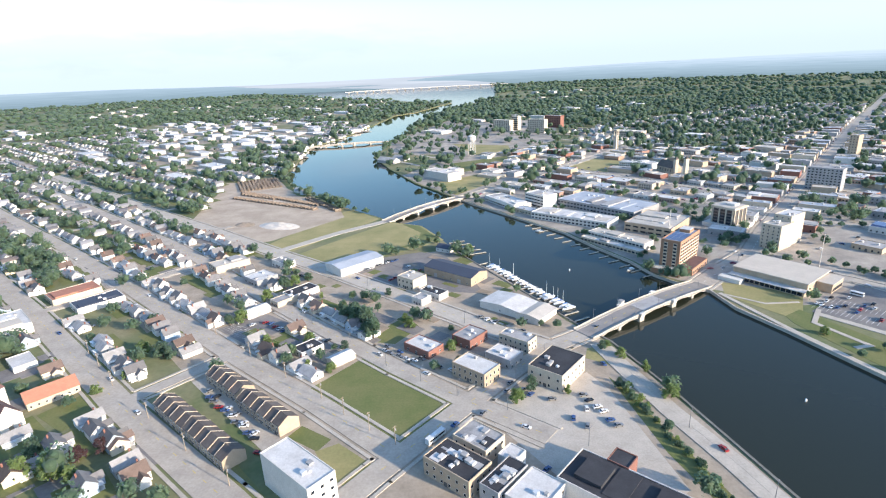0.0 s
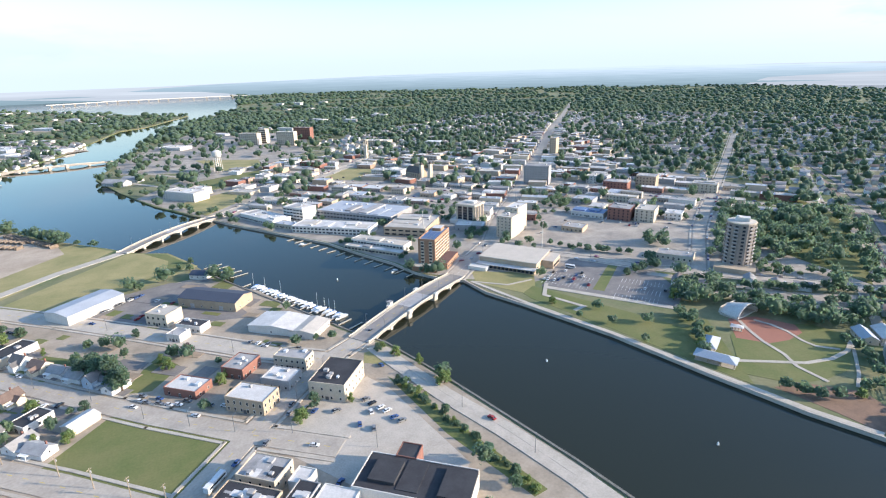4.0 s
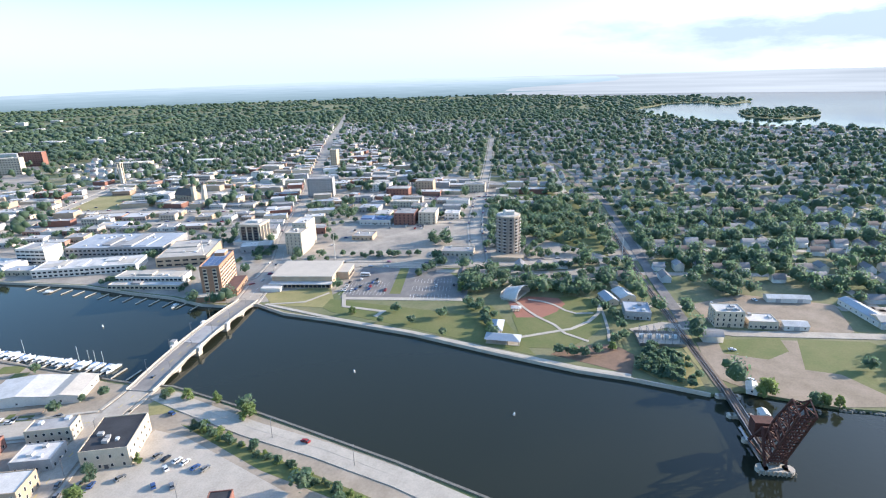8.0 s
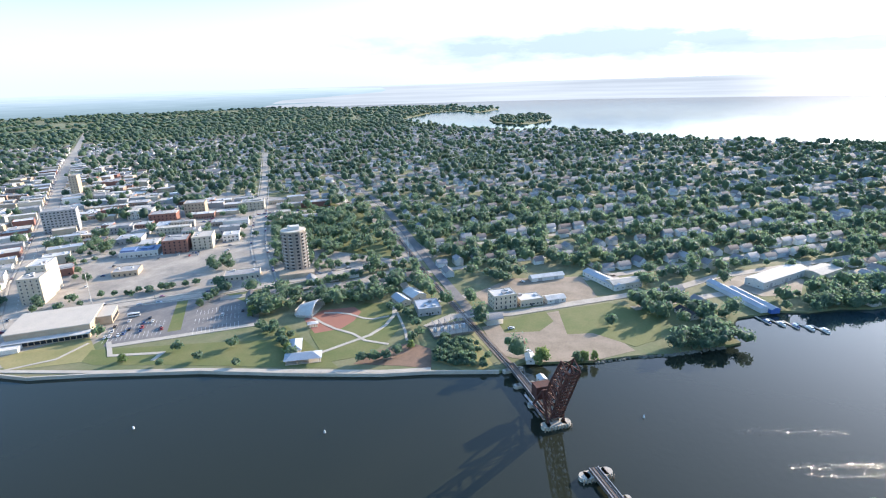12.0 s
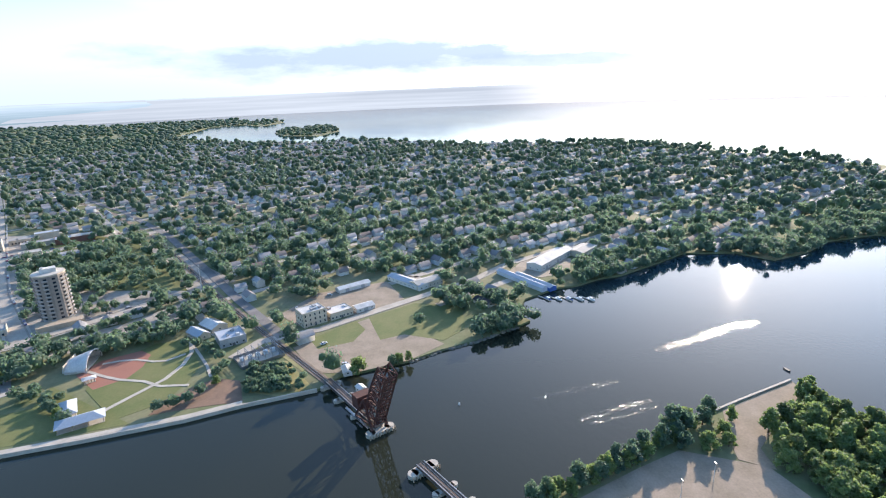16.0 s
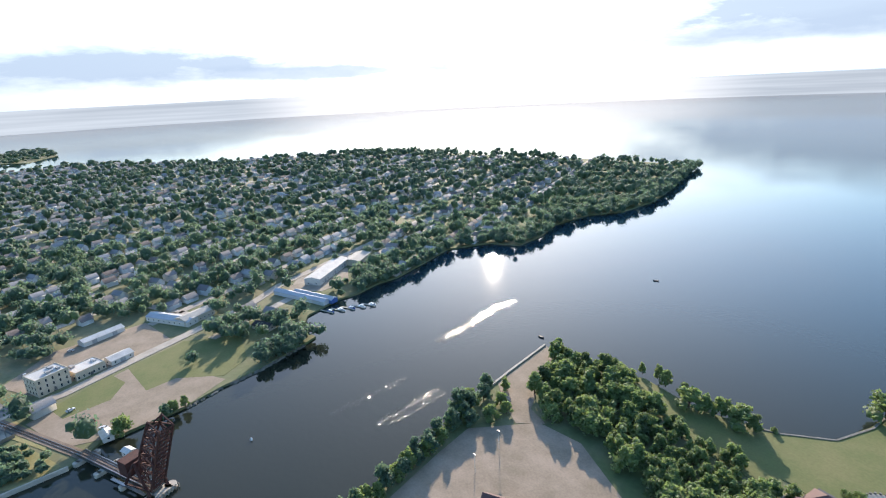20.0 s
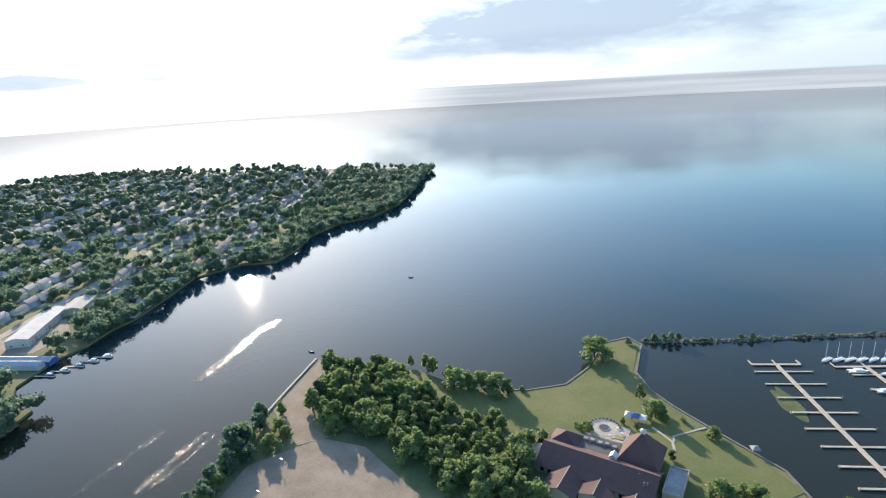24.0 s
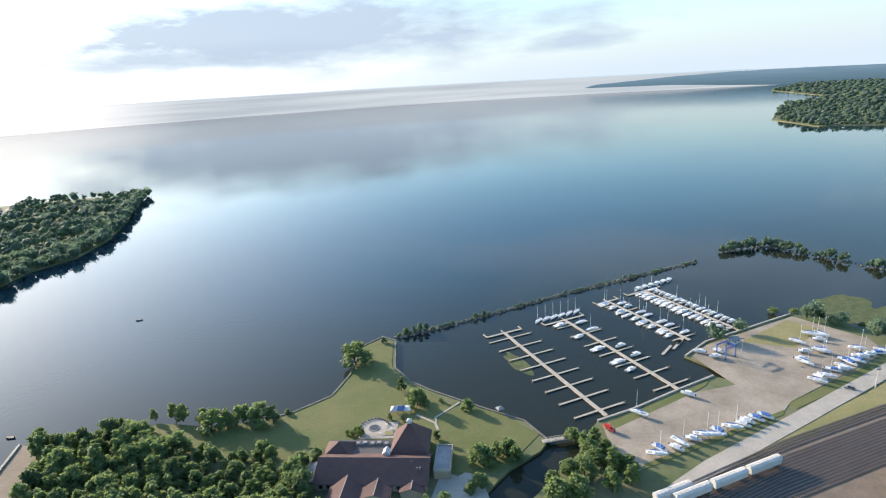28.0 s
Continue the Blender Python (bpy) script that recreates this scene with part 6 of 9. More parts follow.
def road_bridge(ax, ay, bx, by, width, rise, spans, label, base=0.6, lamps=5, houses=True):
    L = math.hypot(bx - ax, by - ay)
    rot = math.degrees(math.atan2(by - ay, bx - ax))
    t = thing("road_bridge", ax, ay, 0, rot, label, "bridge")
    n = 24

    def top(x):
        q = x / L
        return base + rise * math.sin(math.pi * max(0, min(1, q))) ** 0.8

    xs = [-6 + (L + 12) * i / n for i in range(n + 1)]

    def run(y0, y1, low, high):
        """One unbroken beam that follows the bridge's rise."""
        vs, fs = [], []
        for x in xs:
            z = top(x)
            vs += [(x, y0, z + low), (x, y1, z + low), (x, y1, z + high), (x, y0, z + high)]
        for i in range(n):
            k = 4 * i
            for q in range(4):
                r = (q + 1) % 4
                fs.append((k + q, k + 4 + q, k + 4 + r, k + r))
        fs += [(0, 1, 2, 3), (4 * n + 3, 4 * n + 2, 4 * n + 1, 4 * n)]
        s = Solid()
        s.add(vs, fs)
        return s

    run(-width / 2, width / 2, -1.0, 0.0).part("deck", M["deck_grey"], t)
    for sg in (-1, 1):
        c = sg * (width / 2 - 1.3)
        run(c - 1.1, c + 1.1, -0.05, 0.22).part("sidewalk", M["concrete"], t)
        c = sg * (width / 2 - 0.1)
        run(c - 0.18, c + 0.18, -0.03, 1.12).part("parapet", M["concrete"], t, "pale concrete parapet")
    dm = Solid()
    for k in range(int(L / 9)):
        x = 4 + k * 9
        dm.bar((x, 0, top(x) + 0.02), (x + 3, 0, top(x + 3) + 0.02), 0.25, 0.04)
    dm.part("lane_line", M["yellow_paint"], t)
    # steel grid of the opening span
    g = Solid()
    g.bar((L * 0.5 - 12, 0, top(L * 0.5) + 0.02), (L * 0.5 + 12, 0, top(L * 0.5) + 0.02), width - 5.2, 0.12)
    g.part("steel_grid", M["roof_grey"], t, "dark steel grid of the opening span")
    for q in spans:
        x = q * L
        big = houses and 0.3 < q < 0.7
        w = 4.5 if big else 2.4
        Solid().box(x, 0, -4, w, width + (2.4 if big else 0.6), top(x) + 3.2).part("pier", M["concrete"], t)
        if big:
            for sg in (-1, 1):
                Solid().box(x, sg * (width / 2 + 0.9), top(x) - 1, w * 0.8, 1.8, 2.6).part("pier_cap", M["white_wall"], t)
    # arched side girders
    edges = [0.0, *spans, 1.0]
    for sg in (-1, 1):
        for a, b in zip(edges, edges[1:]):
            s = Solid()
            m = 10
            vs = []
            for i in range(m + 1):
                x = (a + (b - a) * i / m) * L
                u = i / m
                hgt = 0.9 + 1.5 * (2 * u - 1) ** 2
                z = top(x) - 0.2
                for yy in (sg * (width / 2 - 0.6), sg * (width / 2 - 0.05)):
                    vs += [(x, yy, z), (x, yy, z - hgt)]
            fs = []
            for i in range(m):
                k = i * 4
                fs += [(k, k + 1, k + 5, k + 4), (k + 2, k + 6, k + 7, k + 3), (k + 1, k + 3, k + 7, k + 5), (k, k + 4, k + 6, k + 2)]
            s.add(vs, fs)
            s.part("girder", M["concrete"], t)
    for k in range(lamps):
        for sg in (-1, 1):
            x = L * (k + 0.5) / lamps
            p = Solid().tube(x, sg * (width / 2 - 0.5), top(x), 0.12, 0.08, 8, 6)
            p.bar((x, sg * (width / 2 - 0.5), top(x) + 8), (x, sg * (width / 2 - 2.3), top(x) + 8.2), 0.12)
            p.part("lamp_post", M["steel"], t)
    if houses:
        Solid().box(L * 0.36, width / 2 + 1.5, top(L * 0.36) - 3, 3, 3, 6).part("bridge_house", M["white_wall"], t)
        Solid().box(L * 0.36, width / 2 + 1.5, top(L * 0.36) + 3, 3.5, 3.5, 0.4).part("house_roof", M["roof_grey"], t)
    return t


road_bridge(89, 301, 184.5, 364, 16, 2.6, (0.16, 0.34, 0.64, 0.84), "pale concrete bascule road bridge over a river")
road_bridge(-58, 581, 30, 677, 13, 3.2, (0.12, 0.3, 0.5, 0.7, 0.88), "long concrete road bridge with side girders", houses=False)
road_bridge(-288, 1216, -112, 1262, 14, 3.0, (0.2, 0.4, 0.55, 0.75), "pale low bridge across the far river reach", lamps=0)

# rail bridge with a raised opening leaf
RB = math.degrees(math.atan2(-59, -91))     # along the line, towards the south


def rail_bridge():
    t = thing("rail_bridge", 279, 52, 0, RB, "rusty railway bridge with a raised opening span", "rail bridge")
    Solid().box(27, 0, 1.0, 58, 4.4, 0.9).part("deck", M["tie"], t)
    Solid().box(108, 0, 1.0, 32, 4.6, 0.9).part("deck", M["tie"], t)
    for y in (-2.0, 2.0):
        Solid().box(27, y, 0.3, 58, 0.4, 1.9).part("girder", M["steel"], t)
        Solid().box(108, y, 0.3, 32, 0.4, 1.9).part("girder", M["steel"], t)
    for y in (-0.75, 0.75):
        Solid().box(27, y, 1.9, 58, 0.1, 0.18).part("rail", M["steel"], t)
        Solid().box(108, y, 1.9, 32, 0.1, 0.18).part("rail", M["steel"], t)
    for x in (2, 19, 38, 110, 122):
        s = Solid().box(x, 0, -5, 3, 9, 5.4)
        s.tube(x, -4.8, -5, 1.6, 1.6, 5.4, 10).tube(x, 4.8, -5, 1.6, 1.6, 5.4, 10)
        s.part("pier", M["concrete"], t, "pale rounded concrete pier")
    for x in (57, 94):
        s = Solid().box(x, 0, -5, 5, 10, 5.6)
        s.tube(x, -5.2, -5, 2.5, 2.5, 5.6, 12).tube(x, 5.2, -5, 2.5, 2.5, 5.6, 12)
        s.part("pier", M["concrete"], t, "broad pale concrete pier")
        f = Solid()
        for k in range(9):
            f.tube(x + 2.9, -7 + k * 1.75, -5, 0.35, 0.3, 5.6, 6)
        f.part("fender", M["timber"], t, "weathered timber fender piles")
    # leaf, hinged over the near pier and raised
    leaf = new("leaf")
    leaf.parent = t
    leaf.matrix_basis = pose(56.5, 0, 2.6, 0, -65, 0)
    LL, n = 37.0, 7
    for y in (-3.1, 3.1):
        s = Solid()
        pts = []
        for i in range(n + 1):
            x = LL * i / n
            hgt = 9.5 - 4.5 * abs(i / n - 0.45)
            pts.append(((x, y, 0), (x, y, hgt)))
        for i in range(n):
            (a0, a1), (b0, b1) = pts[i], pts[i + 1]
            s.bar(a0, b0, 0.7)
            s.bar(a1, b1, 0.7)
            s.bar(a0, b1, 0.45) if i % 2 else s.bar(a1, b0, 0.45)
            s.bar(a0, a1, 0.5)
        s.bar(*pts[-1], 0.5)
        s.part("truss", M["rust"], leaf)
    fl = Solid()
    for i in range(14):
        fl.box(1.2 + i * 2.65, 0, -0.2, 0.7, 6.4, 0.6)
    for y in (-1.6, -0.6, 0.6, 1.6):
        fl.box(LL / 2, y, 0.2, LL, 0.3, 0.4)
    fl.part("floor_frame", M["rust"], leaf)
    br = Solid()
    for i in range(n):
        x0, x1 = LL * i / n, LL * (i + 1) / n
        h0, h1 = 9.5 - 4.5 * abs(i / n - 0.45), 9.5 - 4.5 * abs((i + 1) / n - 0.45)
        br.bar((x0, -3.1, h0), (x1, 3.1, h1), 0.4).bar((x0, 3.1, h0), (x1, -3.1, h1), 0.4).bar((x0, -3.1, h0), (x0, 3.1, h0), 0.45)
    br.part("bracing", M["rust"], leaf)
    # support frame and counterweight
    fr = Solid()
    for y in (-4.2, 4.2):
        fr.bar((40, y, 1.5), (50, y, 15), 0.9).bar((57, y, 1), (50, y, 15), 0.9).bar((40, y, 1.5), (57, y, 4), 0.6).bar((44, y, 7), (55, y, 7), 0.5)
    fr.bar((50, -4.2, 15), (50, 4.2, 15), 0.7).bar((44, -4.2, 7), (44, 4.2, 7), 0.5)
    fr.part("support_frame", M["rust"], t)
    Solid().box(41, 0, 6, 6, 9, 7).part("counterweight", M["rust"], t, "heavy rust-red counterweight block")
    st = Solid()
    for y in (-4.6,):
        st.bar((30, y, 1), (54, y, 1.2), 1.2, 0.2).bar((30, y, 2.2), (54, y, 2.4), 0.1)
    st.part("walkway", M["steel"], t)


rail_bridge()


def causeway():
    t = thing("causeway_bridge", -660, 4060, 0, 0, "long pale highway bridge far across the water", "bridge")
    ends = [(0, 0), (330, 260), (700, 380), (1240, 440)]
    for (ax, ay), (bx, by) in zip(ends, ends[1:]):
        Solid().bar((ax, ay, 11), (bx, by, 11), 22, 4).part("deck", M["white_wall"], t)
        for k in range(6):
            u = (k + 0.5) / 6
            Solid().box(ax + (bx - ax) * u, ay + (by - ay) * u, -3, 8, 8, 13).part("pier", M["concrete"], t)


causeway()


def rail_track(line, label):
    """Rails and sleepers along a line."""
    t = thing("rail_track", *line[0], 0, 0, label, "rail track")
    ox, oy = line[0]
    rails, ties = [Solid(), Solid()], Solid()
    for (ax, ay), (bx, by) in zip(line, line[1:]):
        a, b = Vector((ax - ox, ay - oy, 0)), Vector((bx - ox, by - oy, 0))
        d = (b - a).normalized()
        s = Vector((-d.y, d.x, 0))
        for k, sg in enumerate((-1, 1)):
            rails[k].bar(a + s * sg * 0.75 + Vector((0, 0, 0.50)), b + s * sg * 0.75 + Vector((0, 0, 0.50)), 0.22, 0.2)
        rot = math.degrees(math.atan2(d.y, d.x))
        for k in range(int((b - a).length / 1.1)):
            c = a + d * (k + 0.5) * 1.1
            ties.box(c.x, c.y, 0.22, 0.45, 2.6, 0.2, rot)
    ties.part("sleeper_bed", M["tie"], t)
    for r in rails:
        r.part("rail", M["steel"], t)


RRLINE = [(279, 52), (339, 96), (405, 144), (495, 205), (642, 302), (807, 434), (979, 607), (1400, 1040)]
EXCLUDE.append(ribbon_outline(RRLINE, 11))
plate("rail_bed", ribbon_outline(RRLINE, 5.5), 0.28, M["ballast"], -0.2, "dark railway ballast")
rail_track(RRLINE[:5], "single railway track on dark ballast")
RBED = [(183, -10), (150, -32), (110, -70), (40, -125), (-30, -165)]
plate("rail_bed", ribbon_outline(RBED, 5.5), 0.28, M["ballast"], -0.2, "dark railway ballast")
EXCLUDE.append(ribbon_outline(RBED, 12))
rail_track(RBED, "railway track on dark ballast")
for k in range(9):
    o = k * 5.2 + (2.5 if k > 1 else 0)
    dx, dy = 0.47 * o, 0.88 * o
    rail_track([(-30 + dx * 0.4, -162 + dy * 0.4), (-62 + dx, -186 + dy), (-117 + dx, -219 + dy), (-300 + dx, -312 + dy)], "rusty track of a rail yard")


def rail_car(x, y, rot):
    t = thing("hopper_wagon", x, y, 0.5, rot, "white covered hopper wagon on rails", "rail wagon", "rail wagons")
    s = Solid()
    raw = [(-8.2, -1.5, 1.6), (8.2, -1.5, 1.6), (8.2, 1.5, 1.6), (-8.2, 1.5, 1.6), (-8.6, -1.55, 4.2), (8.6, -1.55, 4.2), (8.6, 1.55, 4.2), (-8.6, 1.55, 4.2),
           (-8.6, -0.8, 4.7), (8.6, -0.8, 4.7), (8.6, 0.8, 4.7), (-8.6, 0.8, 4.7)]
    s.add(raw, [(3, 2, 1, 0), (0, 1, 5, 4), (2, 3, 7, 6), (4, 5, 9, 8), (6, 7, 11, 10), (8, 9, 10, 11), (0, 4, 8, 11, 7, 3), (1, 2, 6, 10, 9, 5)])
    s.part("body", M["white_wall"], t)
    for k in range(3):
        Solid().hip(-5 + k * 5, 0, 1.6, 4, 2.4, -1.2, 0, 0, 0).part("hopper", M["grey_wall"], t)
    for k in range(10):
        Solid().box(-7.6 + k * 1.7, 0, 4.7, 0.9, 1.2, 0.18).part("hatch", M["roof_white"], t)
    Solid().box(0, 0, 1.1, 18, 0.6, 0.4).part("frame", M["tie"], t)
    for k in (-6.4, 6.4):
        b = Solid().box(k, 0, 0.35, 3, 2.2, 0.5)
        b = b.part("bogie", M["tie"], t)
        for dx in (-0.9, 0.9):
            for yy in (-0.75, 0.75):
                w = Solid()
                m = 10
                vs = [(k + dx + 0.45 * math.cos(a), yy + o, 0.45 + 0.45 * math.sin(a)) for o in (-0.07, 0.07) for a in (i * 2 * math.pi / m for i in range(m))]
                w.add(vs, [tuple(range(m - 1, -1, -1)), tuple(range(m, 2 * m))] + [(i, (i + 1) % m, m + (i + 1) % m, m + i) for i in range(m)])
                w.part("wheel", M["steel"], b)


wd = (-0.884, -0.467)
for o, n0, n1 in ((9.8, 0, 3), (4.2, 0, 1)):
    for k in range(n0, n1):
        bx, by = -66 + 0.47 * o + wd[0] * k * 18.6, -188 + 0.88 * o + wd[1] * k * 18.6
        rail_car(bx + (6 if o < 5 else -4), by + (3 if o < 5 else -2), math.degrees(math.atan2(wd[1], wd[0])))

# ---- docks and boats ----
define("hull_white", (0.80, 0.80, 0.79), 0.3, size=3, amount=0.2, vary=0.05)
define("hull_blue", (0.06, 0.13, 0.35), 0.35)
define("hull_red", (0.50, 0.05, 0.04), 0.35)
define("tarp_blue", (0.10, 0.22, 0.52), 0.7, size=2)


def dock(ax, ay, bx, by, n, flen, tee=0, label="timber floating dock with finger piers", skip=()):
    L = math.hypot(bx - ax, by - ay)
    rot = math.degrees(math.atan2(by - ay, bx - ax))
    t = thing("dock", ax, ay, WATER_Z, rot, label, "dock", "marina docks")
    Solid().box(L / 2, 0, 0.35, L, 2.2, 0.4).part("walkway", M["dock_timber"], t)
    f = Solid().box(0, -flen / 2 - 1.1, 0.3, 1.1, flen, 0.35).mesh("finger", M["dock_timber"])
    g = Solid().box(0, flen / 2 + 1.1, 0.3, 1.1, flen, 0.35).mesh("finger", M["dock_timber"])
    pile = Solid().tube(0, 0, -2.5, 0.16, 0.14, 4.6, 6).mesh("pile", M["timber"])
    for k in range(n):
        x = L * (k + 0.6) / n
        if k not in skip:
            shared("finger", f, t, pose(x, 0, 0))
            shared("finger", g, t, pose(x, 0, 0))
            shared("pile", pile, t, pose(x + 0.8, flen + 1.2, 0))
            shared("pile", pile, t, pose(x + 0.8, -flen - 1.2, 0))
    if tee:
        Solid().box(0, 0, 0.36, 1.6, tee, 0.4).part("tee_head", M["dock_timber"], t)
        for k in range(3):
            Solid().box(-2.5, -tee / 2 + k * tee / 2, 0.3, 5, 0.8, 0.35).part("finger", M["dock_timber"], t)
    return t


def hull(s, L, B, H, n=7):
    """A pointed hull with a flat transom, bow to +x."""
    vs, fs = [], []
    for i in range(n + 1):
        u = i / n
        b = B / 2 * (1 - max(0, (u - 0.45) / 0.55) ** 2.2) * (0.86 + 0.14 * min(1, u * 4))
        b = max(b, 0.03)
        x = -L / 2 + L * u
        sheer = H * (1 + 0.22 * u * u)
        vs += [(x, -b, sheer), (x, -b * 0.7, H * 0.25), (x, 0, 0 if u < 0.85 else H * (u - 0.85) * 3), (x, b * 0.7, H * 0.25), (x, b, sheer)]
    for i in range(n):
        k = i * 5
        for j in range(4):
            fs.append((k + j, k + j + 1, k + j + 6, k + j + 5))
        fs.append((k + 4, k, k + 5, k + 9))
    fs.append((0, 4, 3, 2, 1))
    s.add(vs, fs)
    return s


def sailboat(colour, label, group, L=9.0, ashore=False):
    t = thing("sailboat", 0, 0, 0, 0, label, "sailboat", group)
    up = 1.3 if ashore else 0.0
    h = hull(Solid(), L, L * 0.31, 1.1)
    h.part("hull", M[colour], t, at=pose(0, 0, up - 0.25))
    Solid().box(L * 0.05, 0, up + 0.85, L * 0.38, L * 0.17, 0.5).part("cabin", M["hull_white"], t)
    Solid().box(-L * 0.3, 0, up + 0.75, L * 0.22, L * 0.16, 0.12).part("cockpit", M["dock_timber"], t)
    Solid().tube(L * 0.12, 0, up + 1, 0.11, 0.08, L * 1.25, 6).part("mast", M["white_paint"], t)
    Solid().bar((L * 0.12, 0, up + 2.1), (-L * 0.3, 0, up + 2.1), 0.35, 0.4).part("boom", M["tarp_blue"], t, "boom with a rolled blue sail cover")
    if ashore:
        s = Solid()
        for x in (-L * 0.25, L * 0.2):
            for y in (-1, 1):
                s.bar((x, y * 1.2, 0), (x, y * 0.7, 1.3), 0.15)
        s.part("cradle", M["steel"], t)
    return t


def motorboat(colour, label, group, L=7.5, ashore=False, top="hull_white"):
    t = thing("motorboat", 0, 0, 0, 0, label, "motorboat", group)
    up = 0.8 if ashore else 0.0
    hull(Solid(), L, L * 0.34, 1.2).part("hull", M[colour], t, at=pose(0, 0, up - 0.25))
    Solid().box(L * 0.02, 0, up + 1.0, L * 0.42, L * 0.24, 0.9).part("cabin", M[top], t)
    Solid().box(L * 0.2, 0, up + 1.2, L * 0.1, L * 0.22, 0.55).part("windscreen", GLASS, t)
    Solid().box(-L * 0.1, 0, up + 1.95, L * 0.3, L * 0.24, 0.1).part("canopy", M[top], t)
    Solid().box(-L * 0.52, 0, up + 0.2, 0.5, 0.5, 1.0).part("outboard", M["dark_wall"], t)
    if ashore:
        s = Solid()
        for x in (-L * 0.25, L * 0.15):
            s.box(x, 0, 0.3, 0.2, 2.0, 0.6).box(x, -1, 0, 0.25, 0.25, 0.7).box(x, 1, 0, 0.25, 0.25, 0.7)
        s.box(-L * 0.05, 0, 0.32, L * 0.7, 0.25, 0.2)
        s.part("trailer", M["steel"], t)
    return t


BOATS = {
    "sail": sailboat("hull_white", "white sailboat moored at a dock with its sails down", "moored boats"),
    "big": motorboat("hull_white", "white cabin cruiser moored at a dock", "moored boats", 10.5),
    "motor": motorboat("hull_white", "white motorboat moored at a dock", "moored boats"),
    "blue": motorboat("hull_blue", "blue-hulled motorboat moored at a dock", "moored boats", 7.0),
    "yard_sail": sailboat("hull_white", "white sailboat standing ashore on a cradle", "stored boats", 9, True),
    "yard_motor": motorboat("hull_white", "white motorboat standing ashore on a trailer", "stored boats", 7, True),
    "yard_tarp": motorboat("hull_white", "boat ashore under a blue tarpaulin", "stored boats", 7.5, True, "tarp_blue"),
}
used_boat = set()


def boat(kind, x, y, rot, z=None):
    z = WATER_Z if z is None else z
    src = BOATS[kind]
    if kind not in used_boat:
        used_boat.add(kind)
        src.matrix_basis = pose(x, y, z, 0, 0, rot)
        return src
    return copy_thing(src, pose(x, y, z, 0, 0, rot))


rb = random.Random(5)
DOCKS = [((9, -328), (-42, -237), 8, 14, 26), ((-32, -348), (-83, -261), 7, 11, 32), ((-66, -380), (-105, -318), 6, 8, 20), ((-96, -400), (-139, -332), 7, 9, 32)]
for (a, b, n, fl, tee) in DOCKS:
    dock(*a, *b, n, fl, tee)


def moor(a, b, t, side, off, kind):
    A, B = Vector(a), Vector(b)
    d = (B - A).normalized()
    s = Vector((-d.y, d.x)) * side
    p = A.lerp(B, t) + s * off
    boat(kind, p.x, p.y, math.degrees(math.atan2(-s.y, -s.x)) + rb.uniform(-4, 4))


a2, b2 = DOCKS[1][:2]
for t in (0.05, 0.25, 0.44, 0.62, 0.72):
    moor(a2, b2, t, -1, 7, rb.choice(["sail", "motor", "big"]))
for t in (0.08, 0.2, 0.47, 0.6):
    moor(a2, b2, t, 1, 7, rb.choice(["sail", "motor", "blue"]))
for k in range(6):
    boat("sail", -14 - k * 5.4, -347 - k * 3.0, 60 + rb.uniform(-5, 5))
a3, b3 = DOCKS[2][:2]
for k in range(11):
    moor(a3, b3, 0.02 + k * 0.085, 1 if k % 3 else -1, 5.5, rb.choice(["sail", "sail", "motor"]))
for k in range(9):
    moor(a3, b3, 0.05 + k * 0.1, -1, 5.5, rb.choice(["sail", "motor"]))
a4, b4 = DOCKS[3][:2]
for k in range(16):
    moor(a4, b4, 0.02 + k * 0.06, 1, 6.5, rb.choice(["sail", "motor", "motor"]))
    moor(a4, b4, 0.04 + k * 0.06, -1, 6.5, rb.choice(["big", "motor", "sail"]))
for k in range(6):
    boat("big", -92 - k * 5.5, -404 - k * 3.6, 58 + rb.uniform(-5, 5))
# quay fingers
for x, y in ((-88, -305), (-96, -312), (-100, -318)):
    q = thing("dock", x, y, WATER_Z, 55, "short timber dock at a quay", "dock", "marina docks")
    Solid().box(0, 0, 0.3, 14, 1.6, 0.4).part("walkway", M["dock_timber"], q)
# boats stored ashore
for k in range(13):
    u = k / 12
    boat(rb.choice(["yard_sail", "yard_motor", "yard_motor", "yard_sail", "yard_motor", "yard_tarp"]) if k else "yard_sail", -57 - 58 * u + rb.uniform(-1.6, 1.6), -207 - 31 * u + rb.uniform(-2.4, 2.4), 152 + rb.uniform(-30, 26), 0.15)
for k in range(14):
    boat(rb.choice(["yard_motor", "yard_sail", "yard_sail", "yard_motor", "yard_tarp"]), -148 - 46 * rb.random(), -322 + 40 * rb.random() - 0, 150 + rb.uniform(-25, 25), 0.15)
for k in range(12):
    u = k / 11
    boat(rb.choice(["yard_motor", "yard_sail", "yard_tarp"]), -152 - 50 * u + rb.uniform(-2, 2), -268 - 34 * u + rb.uniform(-2, 2), 140 + rb.uniform(-35, 35), 0.15)
r1 = motorboat("hull_red", "small red boat standing on the marina yard", "stored boats", 6.5, True, "hull_red")
r1.matrix_basis = pose(-41, -224, 0.15, 0, 0, -50)
boat("yard_sail", -57, -236, -30, 0.15)
boat("yard_motor", -85, -254, -30, 0.15)

